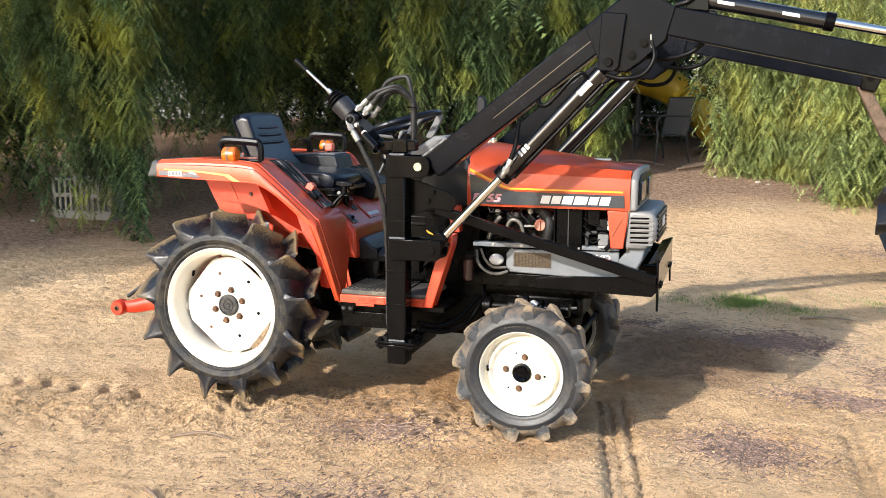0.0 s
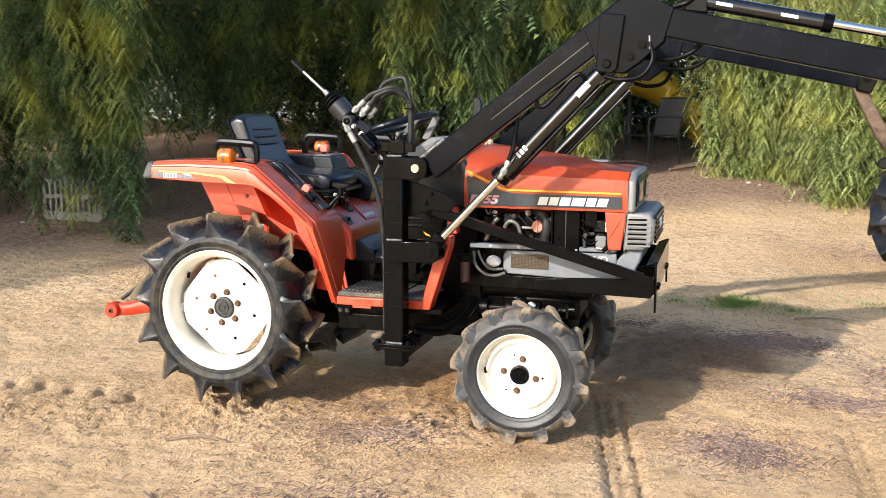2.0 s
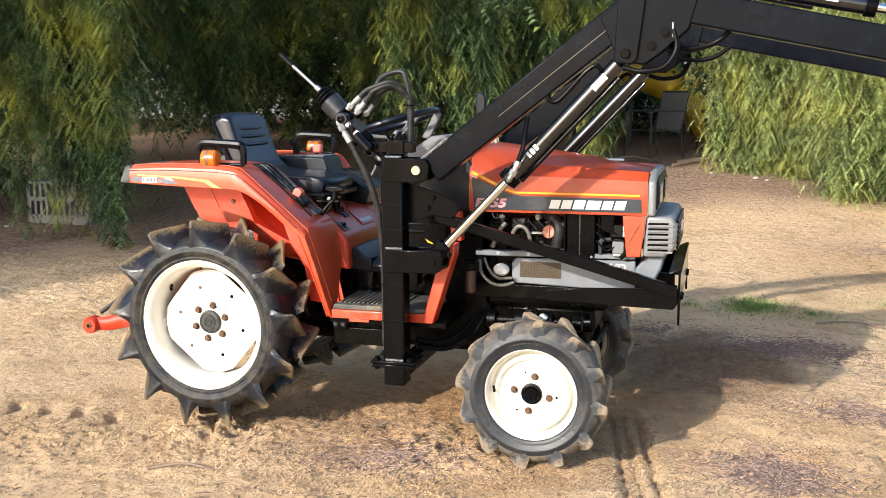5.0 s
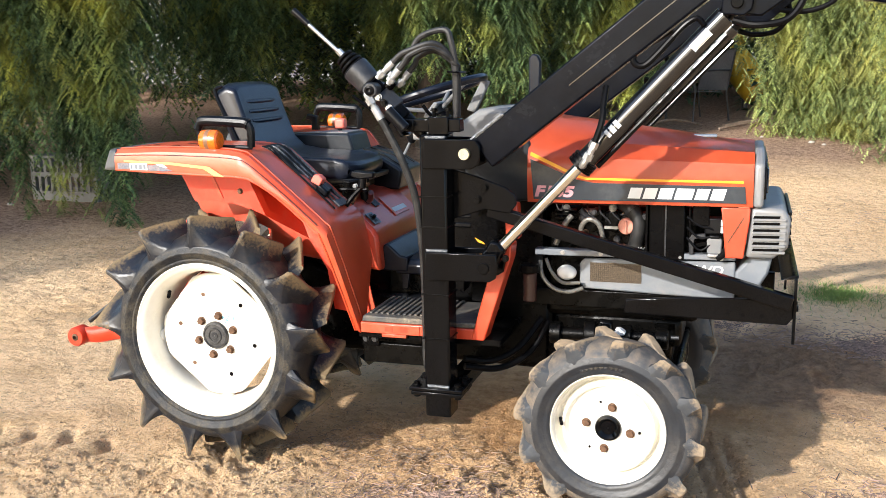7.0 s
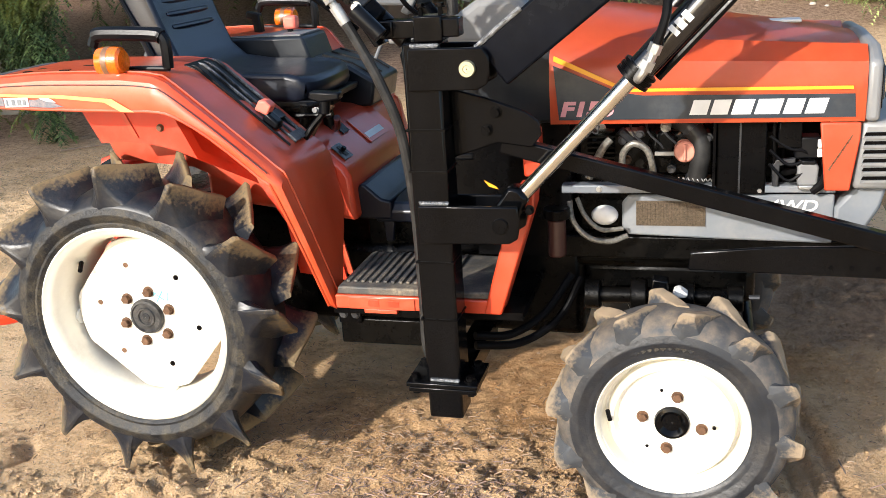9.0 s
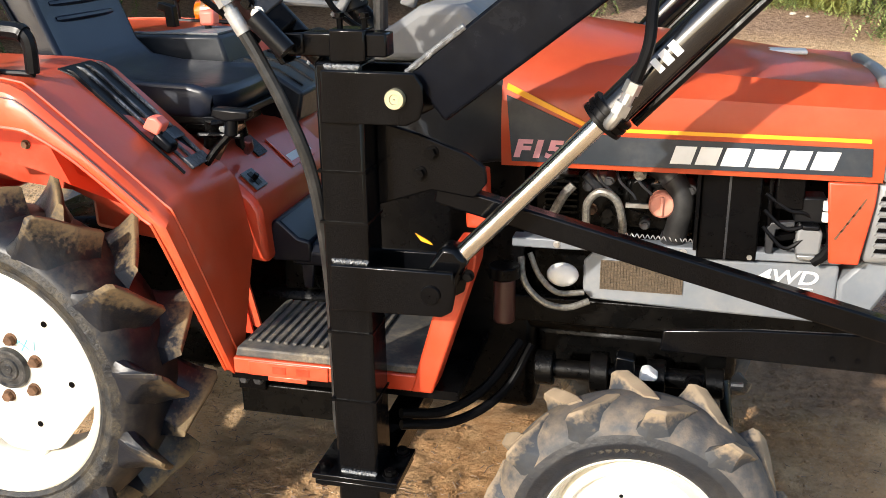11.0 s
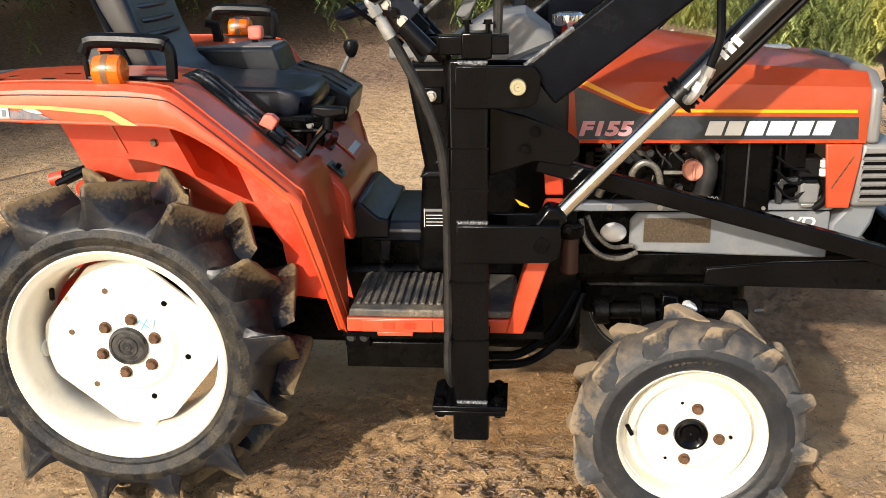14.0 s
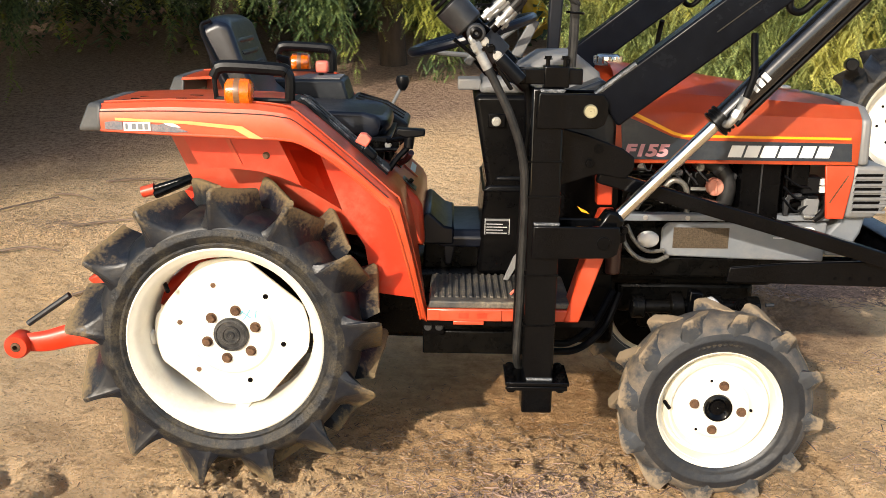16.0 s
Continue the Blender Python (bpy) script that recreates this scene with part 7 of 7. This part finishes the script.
places = curtain(R5, -1.5, 0.72, 6.2, 8.0, 2.7, lambda x: 0.98 + 0.3 * math.sin(x * 4.3 + 1) - (0.2 if x > 0.4 else 0), 34, 1.0, 0.11, 0.5)
places += curtain(R5, -1.0, 4.0, 8.4, 11.5, 3.9, lambda x: 2.4, 34, 1.6, 0.3)
# unseen overhead foliage added only for the shade it casts
places += curtain(R5, -2.2, -0.1, 4.6, 6.2, 4.8, lambda x: 2.9, 8, 1.7, 0.3)
pepper_tree("pepper_tree", (-0.1, 8.6, land(-0.1, 8.6)), 3.4, [(-0.9, 5.2, 3.9), (0.6, 5.2, 3.9), (0.2, 9.8, 3.6), (1.8, 9.0, 3.8)], places, LEAF_A,
            "pepper tree with hanging foliage beside the clearing", 3)
# the tree that stands in the sun, its leaf colour lightened for it
places = curtain(R5, 1.78, 4.9, 6.9, 8.2, 2.6, lambda x: land(x, 7) - 0.10 + max(0.12 * math.sin(x * 5), (2.08 - x) * 1.4), 40, 1.0, 0.15, 0.5)
places += curtain(R5, 2.75, 7.5, 6.2, 7.6, 2.6, lambda x: land(x, 6.5) - 0.15 + 0.1 * math.sin(x * 5), 42, 1.0, 0.15, 0.55)
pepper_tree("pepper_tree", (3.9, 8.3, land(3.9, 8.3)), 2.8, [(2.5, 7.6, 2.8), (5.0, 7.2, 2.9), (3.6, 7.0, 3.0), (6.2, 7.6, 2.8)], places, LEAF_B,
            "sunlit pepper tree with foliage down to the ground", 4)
# the far row that closes the yard, leaf colour darkened to stand for shade
places = curtain(R5, -14, 9, 12.0, 14.5, 4.6, lambda x: 0.3, 80, 2.8, 0.3)
row = thing("far_trees", (-2, 13, land(-2, 13)), "dense dark row of trees behind the yard", "trees", kind="stuff")
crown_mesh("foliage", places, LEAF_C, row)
for k in range(7):
    x = -11 + 2.7 * k
    part("trunk", tube(B(), [(x, 13.5, 0.5), (x + 0.2, 13.4, 2.2), (x - 0.1, 13.5, 4.4)], 0.14, 8), BARK, row)

# the house behind the trees
house = thing("house", (-4, 19, land(-4, 19)), "pale rendered house glimpsed through the trees", "house")
part("wall", box(B(), -14, 7, 18.5, 24, 0.3, 3.2), WALLM, house, "pale rendered wall")
part("roof", prism(B(), [(-14.5, 3.2), (7.5, 3.2), (5.5, 4.9), (-12.5, 4.9)], 18.0, 24.5), POT, house, "low hipped roof")


# ---- things about the yard ----
def crate(at):
    """A slotted plastic crate: a frame with two rows of upright slots."""
    x0, y0, z0 = at
    c = thing("plastic_crate", (x0 + 0.42, y0 + 0.15, z0), "white plastic crate with slotted sides, darkened for tree shade", "crate")
    w, h, d = 0.66, 0.40, 0.30
    for yy in (y0, y0 + d):
        bm = B()
        box(bm, x0, x0 + w, yy, yy + 0.015, z0, z0 + 0.09)
        box(bm, x0, x0 + w, yy, yy + 0.015, z0 + 0.215, z0 + 0.255)
        box(bm, x0, x0 + w, yy, yy + 0.015, z0 + 0.375, z0 + h)
        for k in range(11):
            x = x0 + k * (w - 0.03) / 10
            box(bm, x, x + 0.03, yy + 0.001, yy + 0.014, z0 + 0.09, z0 + 0.215)
            box(bm, x, x + 0.03, yy + 0.001, yy + 0.014, z0 + 0.255, z0 + 0.375)
        part("side", bm, CRATE, c, bevel=0.003)
    part("rim", box(B(), x0 - 0.01, x0 + w + 0.01, y0 - 0.014, y0 - 0.002, z0 + 0.075, z0 + 0.092), CRATE, c, bevel=0.003)
    for xx in (x0 - 0.013, x0 + w):
        part("end", box(B(), xx, xx + 0.013, y0, y0 + d, z0, z0 + h), CRATE, c, bevel=0.003)
    part("floor", box(B(), x0, x0 + w, y0 + 0.016, y0 + d, z0, z0 + 0.012), CRATE, c)


crate((-4.36, 4.15, land(-4.0, 4.25) - 0.01))


def patio_chair(at, turn):
    x, y, z = at
    c = thing("patio_chair", at, "dark metal patio chair with sling seat, in the shade", "chair")
    def P(a, b, h):
        ca, sa = math.cos(turn), math.sin(turn)
        return (x + a * ca - b * sa, y + a * sa + b * ca, z + h)
    for sx in (-0.27, 0.27):
        part("leg", rod(B(), P(sx, -0.25, 0), P(sx, -0.22, 0.42), 0.012, 8), CHAIRM, c)
        part("leg", rod(B(), P(sx, 0.27, 0), P(sx, 0.22, 0.36), 0.012, 8), CHAIRM, c)
        part("arm", tube(B(), [P(sx, -0.24, 0.36), P(sx, -0.22, 0.58), P(sx, 0.0, 0.60), P(sx, 0.27, 0.60)], 0.013, 8), CHAIRM, c, "dark metal arm")
        part("back_post", rod(B(), P(sx, 0.22, 0.34), P(sx, 0.34, 0.84), 0.012, 8), CHAIRM, c)
    part("seat_rail", rod(B(), P(-0.27, -0.25, 0.36), P(0.27, -0.25, 0.36), 0.012, 8), CHAIRM, c)
    part("top_rail", rod(B(), P(-0.27, 0.34, 0.84), P(0.27, 0.34, 0.84), 0.012, 8), CHAIRM, c)
    for name, a, b in (("seat_sling", (-0.25, 0.36), (0.22, 0.34)), ("back_sling", (0.22, 0.36), (0.335, 0.83))):
        bm = B()
        v = [bm.verts.new(P(sx, yy, zz + o)) for o in (0, 0.006) for sx, yy, zz in ((-0.26, *a), (0.26, *a), (0.26, *b), (-0.26, *b))]
        for f in ((0, 1, 2, 3), (7, 6, 5, 4), (0, 4, 5, 1), (1, 5, 6, 2), (2, 6, 7, 3), (3, 7, 4, 0)):
            bm.faces.new([v[i] for i in f])
        part(name, bm, CHAIR_SEAT, c, "grey sling fabric")


patio_chair((1.0, 9.3, land(1.0, 9.3)), radians(-50))


def tube_slide():
    s = thing("tube_slide", (1.4, 10.4, land(1.4, 10.4)), "curved yellow plastic play slide behind the chair", "slide")
    part("tube_section", tube(B(), [(0.15, 10.6, 1.74), (0.60, 10.5, 1.64), (1.0, 10.4, 1.50), (1.29, 10.3, 1.33)], 0.235, 20, 6), SLIDE, s, "yellow plastic tube section")
    part("tube_section", tube(B(), [(1.29, 10.3, 1.33), (1.50, 10.2, 1.09), (1.62, 10.1, 0.92), (1.72, 10.05, 0.80)], 0.205, 20, 6, 0.95), SLIDE, s)
    part("flange", tube(B(), [(1.265, 10.32, 1.355), (1.29, 10.3, 1.33), (1.315, 10.28, 1.305)], 0.275, 24, 2), SLIDE, s, "bolted yellow flange")
    for k in range(8):
        a = 2 * math.pi * k / 8
        c = Vector((1.30, 10.29, 1.32)) + Vector((0.53, 0.0, 0.53)).normalized() * 0.25 * math.cos(a) + Vector((0, 1, 0)) * 0.25 * math.sin(a)
        part("flange_bolt", hexbolt(B(), c, 0.014, 0.03, "y", -1), CHAIRM, s)
    part("post", rod(B(), (0.55, 10.75, land(0.55, 10.75)), (0.55, 10.75, 1.60), 0.04, 10), CHAIRM, s)
    part("post", rod(B(), (1.55, 10.35, land(1.55, 10.35)), (1.55, 10.35, 0.98), 0.04, 10), CHAIRM, s)


tube_slide()

# the second tractor at the edge of the yard: its rear wheel and work lamp show
parked = thing("parked_tractor", (3.41, 3.7, land(3.41, 3.7)), "second tractor with large cream-rimmed lugged rear wheel", "tractor")
PX, PY, PZ = 3.44, 3.68, 0.495
bm = lathe(B(), (PX, PY, PZ), [(0.275, 0.06), (0.295, -0.07), (0.308, -0.085), (0.325, -0.090), (0.328, -0.100), (0.317, -0.100), (0.303, -0.092), (0.284, -0.06), (0.265, 0.05), (0.265, 0.12), (0.31, 0.15), (0.275, 0.14), (0.275, 0.06)], 72)
rim2 = part("rear_wheel", bm, CREAM, parked, "cream-painted steel rim")
bm = lathe(B(), (PX, PY, PZ), [(0.001, 0.02), (0.10, 0.02), (0.11, 0.03), (0.19, 0.03), (0.212, 0.045), (0.266, 0.055), (0.266, 0.065), (0.001, 0.065)], 64)
part("wheel_disc", bm, CREAM, rim2, "cream steel disc")
for k in range(6):
    a = radians(60 * k)
    part("wheel_bolt", hexbolt(B(), (PX + 0.10 * math.cos(a), PY + 0.02, PZ + 0.10 * math.sin(a)), 0.013, 0.016), RUST, rim2)
for k in range(8):
    a = radians(12 + 45 * k)
    part("bolt_hole", rod(B(), (PX + 0.165 * math.cos(a), PY + 0.034, PZ + 0.165 * math.sin(a)), (PX + 0.165 * math.cos(a), PY + 0.028, PZ + 0.165 * math.sin(a)), 0.009, 10), SATIN, rim2)
build_tyre(parked, (PX, PZ), (0.318, 0.425, 0.50, 0.080), PY - 0.12, PY + 0.16, 14, "large black agricultural tyre with clean lugs", CLEAN_LUG, None, 0.1)
part("axle_housing", rod(B(), (PX, PY + 0.06, PZ), (PX, PY + 0.9, PZ), 0.09, 16), SATIN, parked)
part("lamp_bracket", tube(B(), [(3.02, 3.60, 0.853), (3.08, 3.75, 0.85), (3.16, 3.95, 0.82), (3.30, 4.10, 0.66), (3.42, 4.15, 0.50)], 0.018, 8), SATIN, parked)
part("work_lamp", rod(B(), (3.00, 3.52, 0.855), (3.02, 3.61, 0.853), 0.040, 18), PLASTIC, parked, "small round black work lamp", bevel=0.008)


def stick(name, pts, r, label):
    bm = tube(B(), pts, r, 7, 4, 0.5)
    ob = part(name, bm, WOOD)
    return tagged(ob, label, "stick", "sticks on the ground")


stick("dead_branch", [(1.35, 8.6, land(1.35, 8.6) + 0.03), (1.6, 8.8, land(1.6, 8.8) + 0.05), (2.0, 9.1, land(2, 9.1) + 0.04)], 0.022, "grey dead branch lying under the trees")
stick("dead_branch", [(1.3, 8.35, land(1.3, 8.35) + 0.03), (1.65, 8.7, land(1.65, 8.7) + 0.05), (1.95, 8.85, land(1.95, 8.85) + 0.04)], 0.018, "pale dead branch lying under the trees")
stick("dead_branch", [(0.4, 8.6, land(0.4, 8.6) + 0.03), (0.75, 8.8, land(0.75, 8.8) + 0.08), (1.1, 8.7, land(1.1, 8.7) + 0.03)], 0.02, "thin dead branch under the trees")
for k, (x, y, l, a) in enumerate(((-1.2, 2.6, 0.5, 0.3), (-0.75, 2.3, 0.45, -0.5), (-1.9, 2.9, 0.5, 0.9), (-0.9, 1.6, 0.35, 0.5), (0.25, -0.95, 0.22, -0.8), (-1.5, 2.1, 0.3, 0.1), (2.6, 2.3, 0.4, 0.2), (0.1, -0.42, 0.25, 0.1), (-1.65, 3.1, 0.3, -0.4), (-2.1, 2.5, 0.4, -0.9), (-0.95, 2.9, 0.25, 1.2), (-1.35, 3.5, 0.5, 0.1), (-0.6, 3.0, 0.35, 0.7), (-2.5, 3.3, 0.45, 0.4))):
    dx, dy = math.cos(a) * l / 2, math.sin(a) * l / 2
    stick("twig", [(x - dx, y - dy, land(x - dx, y - dy) + 0.012), (x, y + 0.03, land(x, y) + 0.02), (x + dx, y + dy, land(x + dx, y + dy) + 0.012)], 0.007, "dry bent twig on the sand")
for x, y, r in ((2.22, 7.55, 0.028), (2.33, 7.45, 0.02), (1.75, 7.9, 0.018), (-4.4, 3.9, 0.025)):
    st = ball(B(), (x, y, land(x, y) + r * 0.3), r, (1.2, 0.9, 0.6), 2)
    for v in st.verts:
        v.co += 0.25 * r * Vector((noise.noise(v.co * 20), noise.noise(v.co * 20 + Vector((5, 0, 0))), 0))
    tagged(part("stone", st, STONE), "small whitish stone on the ground", "stone", "white stones")


def scatter(name, label, material, spots, count, size, flat, seed, category):
    """Countless small pieces lying on the soil, as one object; a spot is x, y, half width, half depth, weight."""
    rng = np.random.default_rng(seed)
    wsum = sum(s[4] for s in spots)
    verts, faces = [], []
    for x, y, rx, ry, wt in spots:
        for _ in range(int(count * wt / wsum)):
            a, q = rng.uniform(0, 6.283), abs(rng.normal(0, 0.55))
            px, py = x + rx * q * math.cos(a), y + ry * q * math.sin(a)
            l, w, h = rng.uniform(*size[0]), rng.uniform(*size[1]), rng.uniform(*size[2])
            t, tilt = rng.uniform(0, 3.1416), rng.normal(0, flat)
            c, s = math.cos(t), math.sin(t)
            z = land(px, py) + h * 0.4 + abs(tilt) * l * 0.25
            i = len(verts)
            for ex, ey, ez in ((-1, -1, -1), (1, -1, -1), (1, 1, -1), (-1, 1, -1), (-0.8, -0.7, 1), (0.8, -0.7, 1), (0.8, 0.7, 1), (-0.8, 0.7, 1)):
                u, v = ex * l / 2, ey * w / 2
                verts.append((px + u * c - v * s, py + u * s + v * c, z + ez * h / 2 + u * tilt))
            faces += [(i, i + 3, i + 2, i + 1), (i + 4, i + 5, i + 6, i + 7), (i, i + 1, i + 5, i + 4), (i + 1, i + 2, i + 6, i + 5), (i + 2, i + 3, i + 7, i + 6), (i + 3, i, i + 4, i + 7)]
    me = bpy.data.meshes.new(name)
    me.from_pydata(verts, [], faces)
    me.materials.append(material)
    return tagged(new(name, me), label, category, kind="stuff")


scatter("wood_chips", "purple-grey wood chips in loose patches on the sand", CHIPS,
        [(2.10, 0.12, 0.26, 0.24, 4), (2.54, 0.87, 0.40, 0.16, 3), (2.32, 1.75, 0.26, 0.20, 3), (2.9, 1.3, 0.40, 0.35, 2), (0.78, -0.10, 0.40, 0.20, 2), (0.9, -0.75, 0.6, 0.3, 1.5), (2.2, 1.75, 0.5, 0.2, 1.5), (-0.8, -0.75, 0.3, 0.2, 0.7), (3.2, 4.5, 1.2, 0.5, 2), (1.5, 1.9, 0.8, 0.3, 1)],
        19000, ((0.006, 0.055), (0.0015, 0.0036), (0.0012, 0.003)), 0.12, 1, "wood chips")
scatter("dry_litter", "dry twigs and leaf litter strewn over the yard", STRAW,
        [(-3.5, 3.3, 2.2, 1.3, 5), (-1.5, 3.6, 2.0, 1.2, 4), (1.0, 6.0, 2.5, 1.6, 3), (0.6, -0.2, 2.4, 1.3, 8), (2.5, 3.5, 2.0, 1.8, 3), (-4.2, 4.0, 1.5, 0.5, 3), (0.6, 0.2, 0.7, 0.35, 3), (1.0, 0.0, 0.8, 0.4, 3), (-1.5, 2.6, 1.6, 1.0, 8)],
        21000, ((0.005, 0.026), (0.001, 0.0024), (0.001, 0.002)), 0.15, 2, "litter")
scatter("soil_clods", "crumbs and clods of sandy soil", SOIL,
        [(-0.1, -0.25, 0.7, 0.25, 3), (0.95, 0.0, 0.5, 0.3, 3), (-0.9, -0.3, 0.8, 0.4, 3), (0.8, -0.3, 1.8, 0.8, 12), (1.6, 0.9, 1.2, 0.7, 6), (-2.2, 0.6, 1.8, 1.2, 7), (2.2, 0.3, 1.2, 0.9, 5), (-1.4, 2.4, 1.4, 0.9, 5)],
        16000, ((0.003, 0.011), (0.003, 0.010), (0.002, 0.006)), 0.2, 3, "soil")


def grass_patch():
    rng = np.random.default_rng(8)
    verts, faces = [], []
    for x, y, rx, ry, n in ((2.08, 2.50, 0.20, 0.24, 3000), (2.40, 2.42, 0.28, 0.20, 450), (1.72, 2.50, 0.25, 0.15, 200), (2.9, 2.9, 0.6, 0.2, 250)):
        for _ in range(n):
            a, q = rng.uniform(0, 6.283), abs(rng.normal(0, 0.55))
            px, py = x + rx * q * math.cos(a), y + ry * q * math.sin(a)
            h, t, w = rng.uniform(0.008, 0.030), rng.uniform(0, 6.283), rng.uniform(0.0015, 0.003)
            lx, ly = rng.normal(0, 0.018, 2)
            z, i = land(px, py) - 0.004, len(verts)
            c, s = math.cos(t) * w, math.sin(t) * w
            verts += [(px - c, py - s, z), (px + c, py + s, z), (px + lx * 0.5 + c * 0.6, py + ly * 0.5 + s * 0.6, z + h * 0.6), (px + lx * 0.5 - c * 0.6, py + ly * 0.5 - s * 0.6, z + h * 0.6), (px + lx, py + ly, z + h)]
            faces += [(i, i + 1, i + 2, i + 3), (i + 3, i + 2, i + 4)]
    me = bpy.data.meshes.new("grass_patch")
    me.from_pydata(verts, [], faces)
    me.materials.append(GRASS)
    return tagged(new("grass_patch", me), "thin patch of short green grass on sand", "grass", kind="stuff")


grass_patch()
